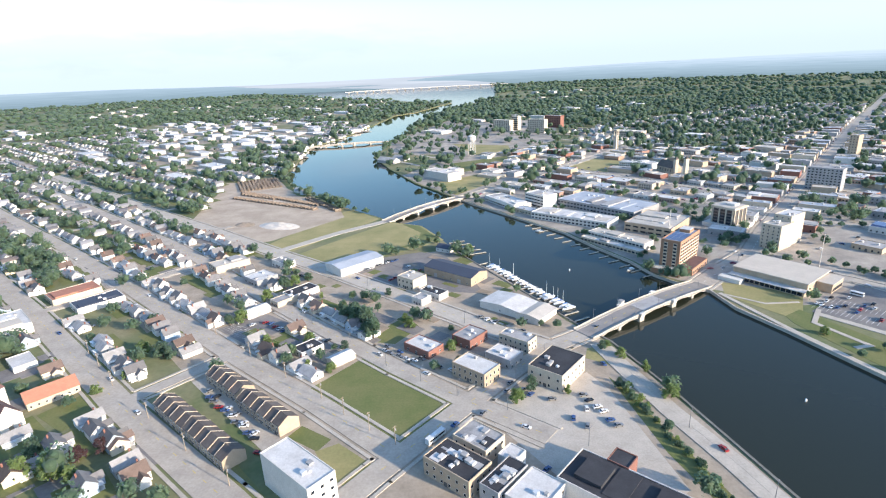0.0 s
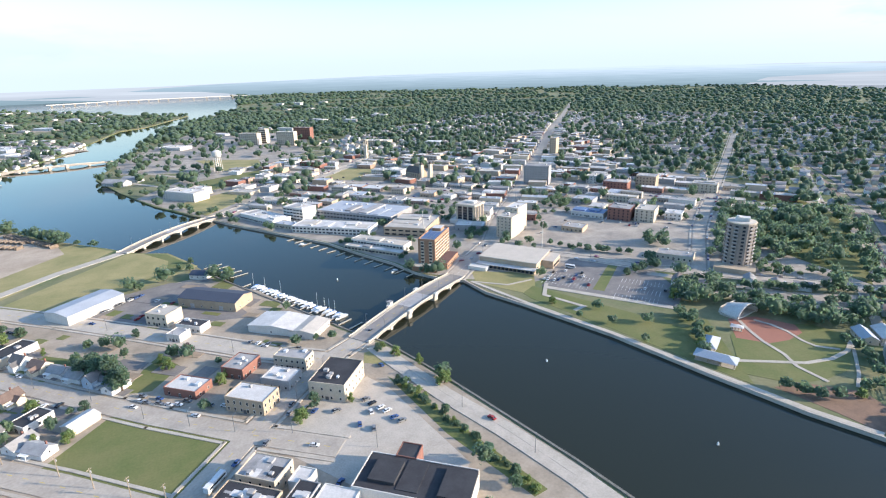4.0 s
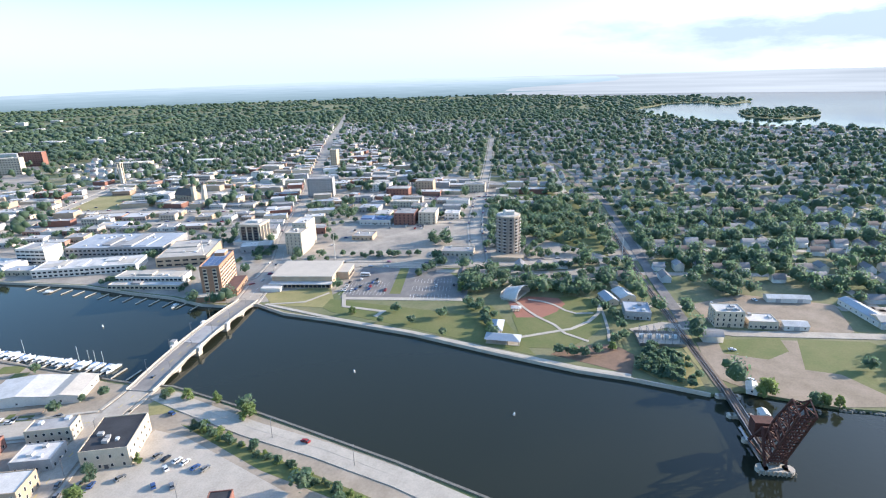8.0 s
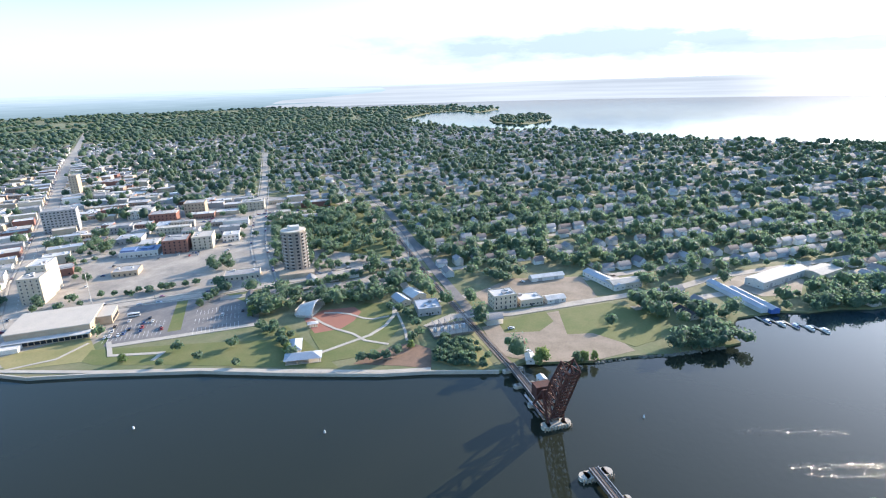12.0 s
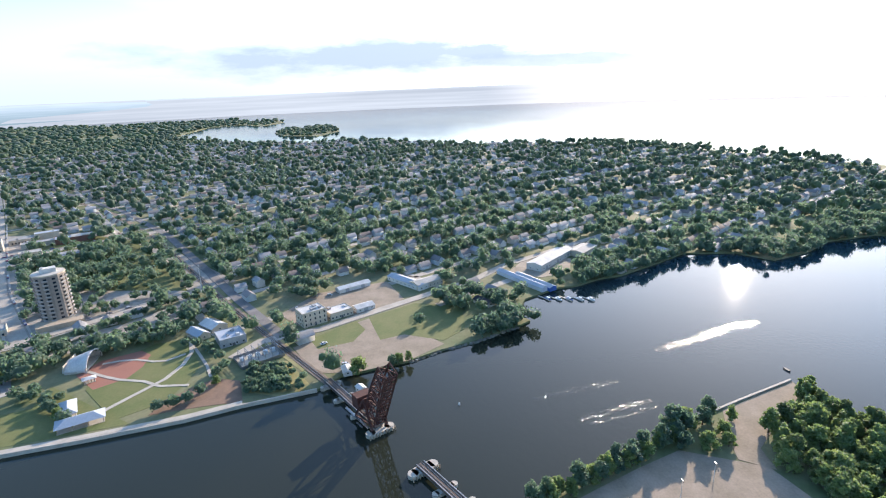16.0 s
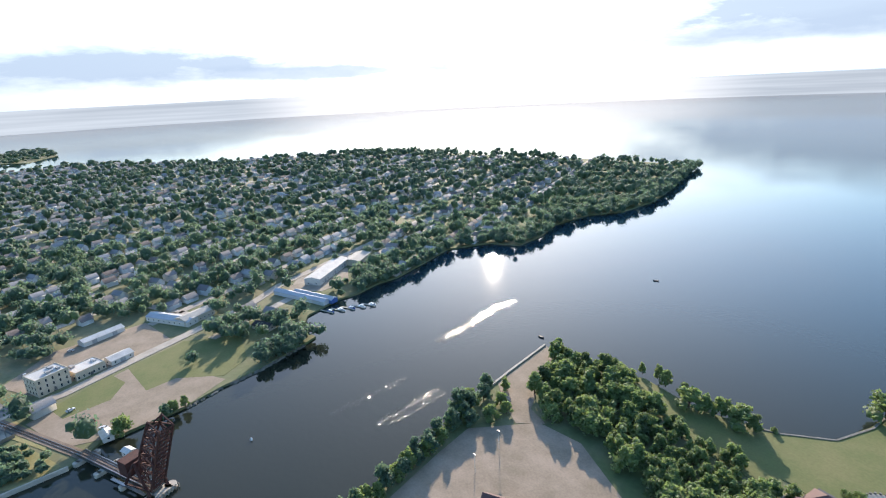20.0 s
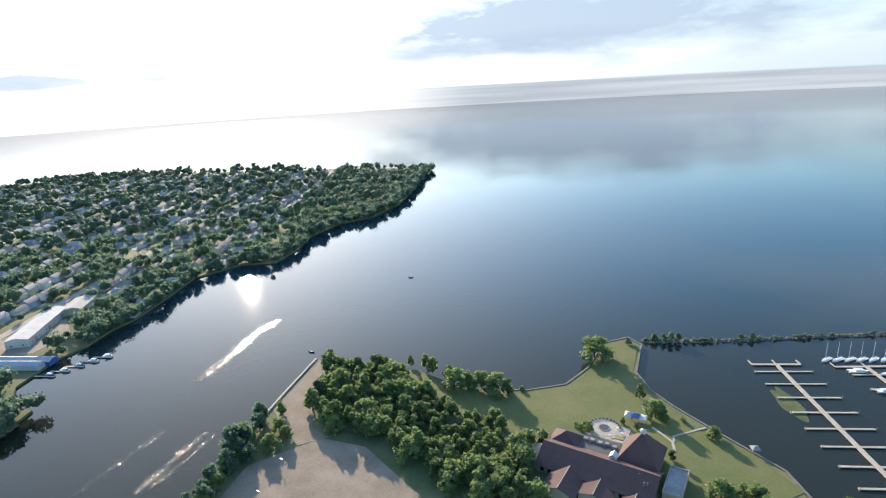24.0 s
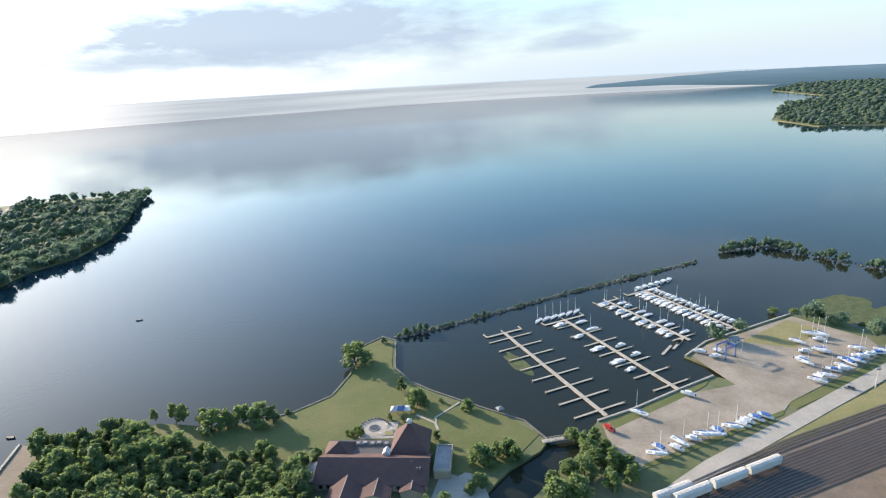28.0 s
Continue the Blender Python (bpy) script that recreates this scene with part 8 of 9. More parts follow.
TREES = []
for sd, sp, tl, mt in ((1, 4.2, 7.5, LEAF), (2, 4.0, 9.0, LEAF), (3, 4.8, 7.0, LEAF_LIGHT), (4, 3.6, 8.0, LEAF_LIGHT), (5, 4.5, 8.5, LEAF), (6, 4.2, 7.5, LEAF_RED), (7, 3.9, 8.5, LEAF_MID)):
    TREES.append((crown_mesh(sd, 1000, sp, tl, mt, 0.48), trunk_mesh(sd, 2.4)))
BUSH = [(crown_mesh(21, 300, 3.6, 3.4, LEAF, 0.45), None), (crown_mesh(22, 300, 3.6, 3.2, LEAF_LIGHT, 0.45), None)]
TREE_AT = []
TREE_N = [0]
EXTRA = []       # trees that join the mass of garden trees
rt = random.Random(77)
TREE_LABEL = ["dark green broadleaf tree with a rounded crown", "tall green broadleaf tree", "light green spreading tree in sun", "light green young tree with loose crown", "full green tree with an uneven crown", "copper-leaved dark red tree", "mid-green leafy tree with loose crown"]


def tree(x, y, size, kind=None, z=0.0, group="", squash=1.0):
    """A tree about size metres tall."""
    k = rt.choice([0, 1, 2, 3, 4]) if kind is None else kind
    size *= 1.12
    f = size / 10.0
    TREE_N[0] += 1
    if (x > 225 and y > -120 and TREE_N[0] % 8 and not (x < 300 and -20 < y < 50)) or (x > 330) or y > 560 or x < -190 or (group == "verge shrubs" and TREE_N[0] % 2):
        EXTRA.append((x, y, 4.0 * f))
        return
    t = thing("tree", x, y, z, rt.uniform(0, 360), TREE_LABEL[k] + ("" if len(TREE_LABEL[k].split()) > 3 else " with full crown"), "tree", group)
    cm, tm = TREES[k]
    c = shared("crown", cm, t, Matrix.LocRotScale((0, 0, 0.5 * f), None, (f * squash * rt.uniform(0.9, 1.15), f * squash * rt.uniform(0.9, 1.15), f * rt.uniform(0.85, 1.05))))
    shared("trunk", tm, t, Matrix.Diagonal((f, f, f, 1)))
    TREE_AT.append((x, y, 3.6 * f))
    return t


def bush(x, y, size, kind=None, z=0.0):
    k = rt.choice([0, 1]) if kind is None else kind
    f = size / 4.0
    t = thing("bush", x, y, z, rt.uniform(0, 360), "low dense green bush" if k == 0 else "low light green bush", "bush", "bushes")
    shared("leaves", BUSH[k][0], t, Matrix.LocRotScale((0, 0, -0.6 * f), None, (f, f * rt.uniform(0.8, 1.2), f * rt.uniform(0.8, 1.1))))
    s = Solid()
    for q in range(3):
        s.bar((0, 0, -0.2), (math.cos(q * 2.1) * f * 0.7, math.sin(q * 2.1) * f * 0.7, 1.3 * f), 0.12)
    s.part("stems", M["bark"], t)


def along(line, n, size, jitter=1.5, kind=None, group=""):
    seg = [(Vector(line[i]), Vector(line[i + 1])) for i in range(len(line) - 1)]
    tot = sum((b - a).length for a, b in seg)
    for k in range(n):
        d = (k + 0.5) / n * tot
        for a, b in seg:
            if d <= (b - a).length:
                p = a.lerp(b, d / (b - a).length)
                tree(p.x + rt.uniform(-jitter, jitter), p.y + rt.uniform(-jitter, jitter), size * rt.uniform(0.8, 1.2), kind, 0, group)
                break
            d -= (b - a).length


# peninsula wood: a jittered grid inside its outline
WOOD = [(238, -199), (202, -211), (163, -219), (126, -222), (113, -200), (90, -193), (86, -172), (74, -160), (94, -146), (114, -144), (123, -153), (163, -161), (190, -149), (210, -160), (213, -178)]
step = 6.4
gx = 60.0
while gx < 240:
    gy = -225.0
    while gy < -130:
        x, y = gx + rt.uniform(-2.6, 2.6), gy + rt.uniform(-2.6, 2.6)
        track = inside([(190, -214), (172, -205), (154, -201), (134, -196), (109, -197), (90, -201), (100, -214), (122, -226), (146, -224), (165, -222), (185, -226)], x, y)
        if inside(WOOD, x, y) and not track and free(x, y, 1.0, 0) and rt.random() < 0.93:
            young = 100 < x < 150 and y < -168
            tree(x, y, rt.uniform(6.0, 9.5) if young else rt.uniform(8.0, 13.5), 3 if young else rt.choice([2, 3, 3, 2, 3, 6]), 0, "peninsula wood", 1.2 if young else 1.08)
        gy += step
    gx += step
along([(172, -40), (184, -70), (198, -97), (212, -125)], 22, 9.5, 2.5, None, "shore trees")
along([(178, -50), (192, -80)], 5, 8, 2, 3, "shore trees")
for x, y, s, k in ((214, -123, 12, 2), (216, -134, 11, 0), (207, -139, 9, 2), (199, -137, 8, 3), (199, -127, 10, 2), (201, -117, 10, 0), (217, -149, 8, 3), (192, -88, 9, 2)):
    tree(x, y, s, k, 0, "shore trees")
tree(214, -118, 14, 0)
tree(222, -140, 11, 4)
tree(204, -108, 12, 0)
for x, y, s, k, q in ((154, -217, 13, 2, 1.15), (147, -221, 10, 3, 1.1), (141, -224, 11, 2, 1.1), (131, -223, 12, 2, 1.4), (125, -225, 9, 6, 1.2), (161, -222, 9, 6, 1.0), (174, -224, 10, 3, 1.0),
                      (180, -226, 9, 3, 1.0), (190, -224, 8, 3, 0.8), (118, -199, 9, 2, 1.0), (148, -198, 6, 6, 1.2), (120, -232, 3, 2, 1.2)):
    tree(x, y, s, k, 0, "shore trees", q)
tree(99, -285, 15, 2, squash=1.45)
tree(87, -312, 5, 0)
for x, y, s, k in ((64, -255, 8, 6), (53, -242, 11, 2), (49, -240, 8, 3), (26, -238, 7, 2), (39, -214, 5, 6), (65, -229, 4, 3), (58, -228, 4, 6), (41, -245, 3, 2), (17, -199, 11, 2), (11, -203, 8, 3), (6, -206, 9, 2), (2, -200, 8, 3),
                   (76, -214, 6, 3), (79, -218, 4, 2), (80, -214, 4, 3), (83, -216, 3, 2), (96, -191, 9, 3), (91, -196, 8, 2), (98, -184, 10, 3), (93, -178, 11, 2), (89, -172, 10, 3), (46, -166, 6, 3), (36, -168, 9, 3), (30, -172, 8, 2),
                   (-30, -205, 10, 2), (-38, -196, 11, 3), (-26, -192, 12, 2), (-36, -184, 11, 3), (-22, -180, 12, 2), (-44, -188, 9, 3), (-14, -176, 12, 2), (-33, -214, 9, 3), (21, -180, 5, 2), (-150, -196, 12, 2), (-142, -188, 11, 4), (-158, -200, 10, 0), (-149, -186, 9, 2), (-210, -318, 12, 2), (-216, -308, 11, 4)):
    tree(x, y, s, k)
for x, y, s in ((-186, -496, 6), (-196, -501, 7), (-208, -505, 6), (-214, -507, 9), (-228, -507, 8), (-234, -502, 8), (-240, -496, 8), (-246, -490, 7), (-262, -468, 8), (-268, -460, 8), (-284, -442, 8), (-296, -430, 9),
                (75, -326, 5), (70, -328, 5), (66, -330, 6), (62, -332, 5), (30, -352, 4), (24, -356, 4)):
    tree(x, y, s, rt.choice([0, 2, 4]), WATER_Z + 1)
SCRUB = []
for a, b in (((81, -322), (45, -342)), ((45, -342), (-36, -396)), ((-36, -396), (-96, -432)), ((-96, -432), (-156, -468))):
    for k in range(62):
        u = rt.random()
        SCRUB.append((a[0] + (b[0] - a[0]) * u + rt.uniform(-1.0, 1.0), a[1] + (b[1] - a[1]) * u + rt.uniform(-1.0, 1.0), 0.4 + 1.0 * rt.random() ** 3))
for a, b in (((-182, -491), (-225, -508)), ((-225, -508), (-253, -478)), ((-253, -478), (-300, -425)), ((-300, -425), (-380, -430))):
    for k in range(26):
        u = rt.random()
        SCRUB.append((a[0] + (b[0] - a[0]) * u + rt.uniform(-2, 2), a[1] + (b[1] - a[1]) * u + rt.uniform(-2, 2), rt.uniform(1.0, 3.6)))
for x, y, s, k in ((-24, -216, 8, 2), (-28, -209, 9, 3), (-31, -200, 9, 2), (14, -198, 8, 2), (7, -205, 6, 3), (17, -184, 8, 2), (2, -202, 7, 2), (-37, -207, 8, 3), (-40, -199, 9, 2), (-44, -196, 9, 2), (-13, -187, 8, 3), (-20, -192, 9, 2), (-14, -181, 8, 2)):
    tree(x, y, s, k, 0, "canal trees")
for x, y in ((-170, -358), (-182, -356), (-190, -354), (-200, -345), (-212, -336), (-222, -326), (-230, -318), (-196, -352)):
    bush(x, y, rt.uniform(3, 5))
# trees of the near south bank
for x, y, s, k in ((-51, 313, 17, 4), (-58, 322, 16, 0), (-62, 337, 13, 0), (-46, 304, 14, 4), (-66, 328, 13, 4), (-13, 330, 9, 5), (-24, 318, 8, 2), (-27, 325, 7, 3), (2, 287, 8, 2), (6, 292, 6, 3),
                   (34, 232, 9, 2), (42, 240, 9, 4), (60, 236, 5, 3), (110, 229, 9, 2), (106, 253, 7, 3), (90, 279, 6, 0), (98, 270, 7, 2), (94, 282, 5, 2), (-66, 268, 7, 2), (-80, 272, 6, 3), (-62, 292, 7, 0),
                   (-118, 308, 9, 2), (-112, 302, 8, 3), (-140, 338, 10, 2), (-146, 332, 9, 4), (-132, 372, 10, 2), (-124, 392, 11, 4), (-118, 400, 10, 2), (-110, 408, 9, 0), (-172, 292, 13, 0), (-166, 288, 9, 4),
                   (-188, 300, 9, 2), (-182, 268, 6, 3), (-190, 254, 7, 2), (-158, 205, 9, 5), (-166, 200, 9, 5), (-176, 196, 11, 2), (-186, 192, 11, 2), (-170, 188, 12, 3), (-190, 206, 10, 0), (-160, 186, 10, 3),
                   (-198, 244, 6, 2), (-92, 372, 5, 3), (-24, 404, 7, 0), (-42, 372, 7, 0), (-86, 304, 8, 2), (-96, 288, 9, 3), (-104, 294, 8, 2), (8, 418, 7, 2), (14, 478, 7, 0), (24, 466, 8, 2), (20, 452, 6, 2),
                   (-14, 500, 6, 0), (-4, 512, 7, 0), (-240, 360, 10, 2), (-250, 420, 12, 2), (-262, 412, 11, 0), (-330, 420, 12, 0), (-210, 330, 9, 2), (-200, 340, 8, 0)):
    tree(x, y, s, k)
along([(88, 248), (97, 205), (105, 168), (108, 142)], 13, 3.4, 1.5, None, "verge shrubs")
along([(87, 243), (93, 215)], 5, 3.8, 1.2, 2, "verge shrubs")
for k in range(18):
    u = k / 17
    bush(91 + 17 * u + rt.uniform(-2, 2), 240 - 98 * u, rt.uniform(2, 3.6))
along([(-256, 900), (-213, 780), (-140, 672), (-80, 606)], 16, 7, 5, None, "bank trees")
# park trees
along([(288, 232), (276, 208), (262, 190), (254, 183)], 8, 6.5, 2.5, None, "park trees")
along([(292, 228), (282, 206), (268, 196)], 5, 6, 2.5, 0, "park trees")
along([(300, 246), (322, 258), (345, 262)], 9, 9, 4, None, "park trees")
along([(310, 305), (340, 300), (352, 322)], 9, 8, 4, 0, "park trees")
along([(335, 235), (365, 205), (400, 180), (420, 165)], 16, 7, 4, None, "park trees")
along([(345, 250), (380, 225), (420, 195), (440, 180)], 14, 7, 3, 0, "park trees")
along([(330, 222), (360, 190), (372, 172)], 9, 8, 3, 4, "park trees")
along([(345, 160), (330, 135), (308, 118), (285, 118)], 9, 6, 3.5, None, "park trees")
along([(262, 145), (264, 132), (276, 120)], 5, 6, 2, 2, "park trees")
along([(300, 98), (282, 85), (276, 72), (300, 88)], 16, 4.5, 6, None, "bank thicket")
along([(285, 100), (296, 90), (272, 82)], 12, 4, 5, 2, "bank thicket")
for x, y, s, k in ((238, 240, 6, 0), (258, 230, 8, 0), (245, 262, 7, 3), (224, 285, 6, 2), (238, 212, 5, 3), (226, 258, 4, 3), (290, 36, 12, 2), (293, 16, 9, 0), (297, 12, 8, 2), (299, 6, 7, 3), (352, -2, 8, 2),
                   (330, 352, 6, 0), (322, 362, 6, 0), (312, 372, 5, 0), (405, 300, 8, 2), (415, 290, 8, 0), (420, 270, 9, 2), (430, 262, 8, 2), (388, 355, 12, 0), (396, 348, 11, 2), (404, 352, 12, 4), (392, 338, 10, 0), (382, 346, 10, 0),
                   (226, 470, 9, 2), (214, 476, 8, 2), (262, 470, 9, 2), (272, 462, 8, 0), (330, 440, 8, 0)):
    tree(x, y, s, k)
along([(303, 398), (350, 335)], 9, 5, 1.5, 0, "street trees")
along([(300, 460), (345, 500), (400, 480)], 9, 6, 3, None, "street trees")
along([(415, 470), (470, 420), (500, 380)], 9, 7, 3, 0, "street trees")
along([(240, 440), (262, 478), (300, 520)], 8, 6, 3, 2, "street trees")
along([(345, -78), (338, -62), (330, -42), (342, -58), (352, -70)], 22, 10, 6, 0, "shore trees")
along([(372, -40), (385, -25), (402, -30), (392, -48), (375, -70)], 20, 11, 6, 2, "shore trees")
along([(418, -140), (432, -160), (440, -178), (425, -168)], 10, 12, 5, 0, "shore trees")

along(POINT_SHORE[4:13], 46, 11, 4, 0, "shore trees")
along(POINT_SHORE[12:19], 60, 13, 7, 0, "shore trees")
along([(x + 14, y + 4) for x, y in POINT_SHORE[8:18]], 40, 14, 8, 0, "shore trees")
# grove beside the railway crossing and scrub on the bank
for x, y in [(441, 114), (456, 111), (447, 101), (436, 92), (436, 85), (424, 100), (418, 92), (417, 83), (464, 121), (465, 98), (454, 86), (425, 115), (431, 75), (478, 117)]:
    EXTRA.append((x, y, rt.uniform(4.2, 6.2)))
for k in range(150):
    x, y = rt.uniform(266, 312), rt.uniform(60, 108)
    if inside([(274, 98), (304, 105), (308, 83), (280, 64), (270, 78)], x, y):
        EXTRA.append((x, y, rt.uniform(1.1, 2.2)))

# ---- near houses ----
define("siding_white", (0.72, 0.71, 0.68), 0.8, size=3, amount=0.3, vary=0.08)
define("siding_blue", (0.34, 0.42, 0.50), 0.8, size=3, amount=0.3, vary=0.1)
define("siding_cream", (0.60, 0.53, 0.40), 0.8, size=3, amount=0.3, vary=0.1)
define("siding_grey", (0.42, 0.41, 0.40), 0.8, size=3, amount=0.3, vary=0.12)
define("shingle_grey", (0.17, 0.165, 0.165), 0.9, size=3, amount=0.6, grain=0.4, vary=0.25)
define("shingle_brown", (0.16, 0.115, 0.095), 0.9, size=3, amount=0.6, grain=0.4, vary=0.25)
define("shingle_pale", (0.36, 0.35, 0.34), 0.9, size=3, amount=0.6, grain=0.4, vary=0.15)


def house_proto(wall, roof, label, w, d, h, rise, wing):
    t = thing("house", 0, 0, 0, 0, label, "house", "detached houses")
    s = Solid().box(0, 0, 0, w, d, h)
    s.gable_end(0, 0, h, w, d, rise)
    if wing:
        s.box(w * 0.12, -d * 0.5 - 1.6, 0, w * 0.45, 3.6, h * 0.8)
        s.gable_end(w * 0.12, -d * 0.5 - 1.0, h * 0.8, 4.8, w * 0.45, rise * 0.6, 90)
    s.part("wall", M[wall], t)
    r = Solid().gable(0, 0, h + 0.03, w, d, rise)
    if wing:
        r.gable(w * 0.12, -d * 0.5 - 0.8, h * 0.8 + 0.03, 5.2, w * 0.45, rise * 0.6, 90)
    r.part("roof", M[roof], t)
    Solid().box(w * 0.25, d * 0.2, h, 0.7, 0.7, rise + 0.6).part("chimney", M["red_brick"], t)
    p = Solid().box(-w * 0.25, -d / 2 - 1.1, 0, w * 0.4, 2.2, 0.4).box(-w * 0.25, -d / 2 - 1.1, 2.5, w * 0.42, 2.4, 0.2)
    for x in (-w * 0.43, -w * 0.07):
        p.box(x, -d / 2 - 2.0, 0.4, 0.15, 0.15, 2.1)
    p.part("porch", M["siding_white"], t)
    me = window_mesh(1.0, 1.3, "siding_white")
    for sx in (-1, 1):
        shared("window", me, t, pose(sx * (w / 2 + 0.02), 0, h * 0.55, 0, 0, 90 * sx))
    return t


PROTO = [house_proto("siding_white", "shingle_grey", "white timber house with a grey shingle roof", 10, 7.5, 5, 3.2, True),
         house_proto("siding_white", "shingle_pale", "white bungalow with a pale grey roof", 12, 8, 3.2, 2.4, False),
         house_proto("siding_blue", "shingle_grey", "blue-grey timber house with a dark roof", 9.5, 7.5, 5.2, 3.4, True),
         house_proto("siding_cream", "shingle_brown", "cream house with a brown shingle roof", 11, 8, 4, 3.0, True),
         house_proto("siding_grey", "shingle_pale", "grey house with a pale shingle roof", 11, 7.5, 4.6, 3.0, False),
         house_proto("siding_white", "shingle_brown", "white house with a brown gable roof", 10, 8, 5.0, 3.6, True)]
HP = [0] * 6
HOUSES = []       # every house site: x, y, heading


def sites(lines, spacing, setback, rng):
    """House sites along both sides of street lines."""
    out = []
    for line, w in lines:
        for i in range(len(line) - 1):
            a, b = Vector(line[i]), Vector(line[i + 1])
            d = (b - a).normalized()
            n = Vector((-d.y, d.x))
            pos = spacing * 0.6
            while pos < (b - a).length:
                for sg in (-1, 1):
                    c = a + d * (pos + rng.uniform(-2, 2)) + n * sg * (w / 2 + setback + rng.uniform(-1.5, 2.5))
                    face = math.degrees(math.atan2(d.y, d.x)) + (0 if sg > 0 else 180)
                    out.append((c.x, c.y, face + rng.choice([0, 0, 90, 0, -90])))
                pos += spacing
    return out


def blocked(x, y, r):
    if any((x - a) ** 2 + (y - b) ** 2 < (r + c) ** 2 for a, b, c in FOOT):
        return True
    return any(inside(p, x, y) for p in EXCLUDE)


INDUS = [(-932, 1930), (-502, 1940), (-305, 1524), (-292, 1223), (-316, 1021), (-386, 960), (-486, 950), (-627, 1171)]      # works and depots by the river
rh = random.Random(31)
GRID_S = []
cs, sn = math.cos(radians(-42)), math.sin(radians(-42))


def uv(u, v):
    return (u * cs - v * sn, u * sn + v * cs)


for v in range(-60, 1100, 62):      # streets parallel to the main ones
    if v in (64,):
        continue
    GRID_S.append(([uv(-1900, v), uv(-460 if v > 60 else -330, v)], 8))
south = sites([(S1, 15), (S2, 13), (S3, 12)], 15, 8, rh) + sites(GRID_S, 15.5, 8, rh)
south.sort(key=lambda s: s[0] ** 2 + s[1] ** 2)
done_h = []
near_n = 0
FARH = []
cell = {}
LAND_N = RIVER_NORTH + POINT_SHORE + LAKE_SHORE
LAND_S = RIVER_SOUTH + PENINSULA + SOUTH_SHORE
for x, y, f in south:
    if x > -40 or y < 120 or (x > -150 and y < 250) or not inside(LAND_S, x, y):
        continue
    if blocked(x, y, 7) or road_gap(x, y) < 2.5 or inside(INDUS, x, y):
        continue
    key = (int(x // 12), int(y // 12))
    if any((x - a) ** 2 + (y - b) ** 2 < 144 for i in (-1, 0, 1) for j in (-1, 0, 1) for a, b in cell.get((key[0] + i, key[1] + j), ())):
        continue
    if rh.random() < 0.08:
        continue
    cell.setdefault(key, []).append((x, y))
    if near_n < 170 and math.hypot(x, y) < 760:
        k = rh.choice([0, 0, 1, 1, 2, 3, 4, 5])
        m = pose(x, y, 0.05, 0, 0, f)
        if HP[k]:
            copy_thing(PROTO[k], m)
        else:
            PROTO[k].matrix_basis = m
        HP[k] += 1
        near_n += 1
    else:
        FARH.append((x, y, f))
    HOUSES.append((x, y))
# houses at the church corner
for k, (x, y) in enumerate([(-184, 196), (-154, 209), (-141, 194), (-181, 208), (-133, 186), (-151, 181), (-207, 218), (-189, 191)]):
    if not blocked(x, y, 5) and road_gap(x, y) > 1:
        j = (1, 3, 4, 0, 5, 2)[k % 6]
        copy_thing(PROTO[j], pose(x, y, 0.05, 0, 0, 48 + 90 * (k % 2)))
        HOUSES.append((x, y))
# north side residential streets
GRID_N = []
cn, sn2 = math.cos(radians(-55)), math.sin(radians(-55))


def uvn(u, v):
    return (u * cn - v * sn2, u * sn2 + v * cn)


for v in range(240, 2300, 66):
    GRID_N.append(([uvn(-900, v), uvn(1200, v)], 8))
CROSS_N = [([uvn(u, 300), uvn(u, 1500)], 7) for u in (-420, -250, -80, 90, 260, 430, 600, 770)]
for x, y, f in sites(GRID_N, 16.5, 8, rh):
    if not inside(LAND_N, x, y) or math.hypot(x, y) > 2100 or x < 300 and y > 200:
        continue
    if inside([(-60, 845), (167, 389), (300, 330), (440, 186), (470, 160), (640, 290), (700, 560), (800, 860), (1230, 1400), (620, 980), (60, 1080)], x, y):
        continue
    if blocked(x, y, 8) or road_gap(x, y) < 2 or rh.random() < 0.24:
        continue
    key = (int(x // 12), int(y // 12))
    if cell.get(key):
        continue
    cell.setdefault(key, []).append((x, y))
    FARH.append((x, y, f))
    HOUSES.append((x, y))


def side_streets(lines, land, name, label, skip):
    """Narrow pale streets between the gardens, where land lies under them."""
    s = Solid()
    for line, w in lines:
        (ax, ay), (bx, by) = line
        L = math.hypot(bx - ax, by - ay)
        rot = math.degrees(math.atan2(by - ay, bx - ax))
        n = int(L / 24)
        for k in range(n):
            u = (k + 0.5) / n
            x, y = ax + (bx - ax) * u, ay + (by - ay) * u
            if math.hypot(x, y) > 2000 or not inside(land, x, y) or any(inside(q, x, y) for q in skip) or any(inside(q, x, y) for q in EXCLUDE):
                continue
            if not (inside(land, x + 20, y) and inside(land, x - 20, y) and inside(land, x, y + 20) and inside(land, x, y - 20)):
                continue
            s.box(x, y, -0.2, L / n + 0.2, w * 0.95, 0.36 + (k % 2) * 0.002, rot)
    tagged(s.part(name, M["road"]), label, "street", kind="structure")


CITY = [(-60, 845), (167, 389), (300, 330), (440, 186), (470, 160), (640, 290), (700, 560), (800, 860), (1230, 1400), (620, 980), (60, 1080)]
side_streets(GRID_N + CROSS_N, LAND_N, "road", "narrow pale residential streets among trees", [CITY])
side_streets(GRID_S, LAND_S, "road", "narrow pale residential streets among houses", [INDUS])


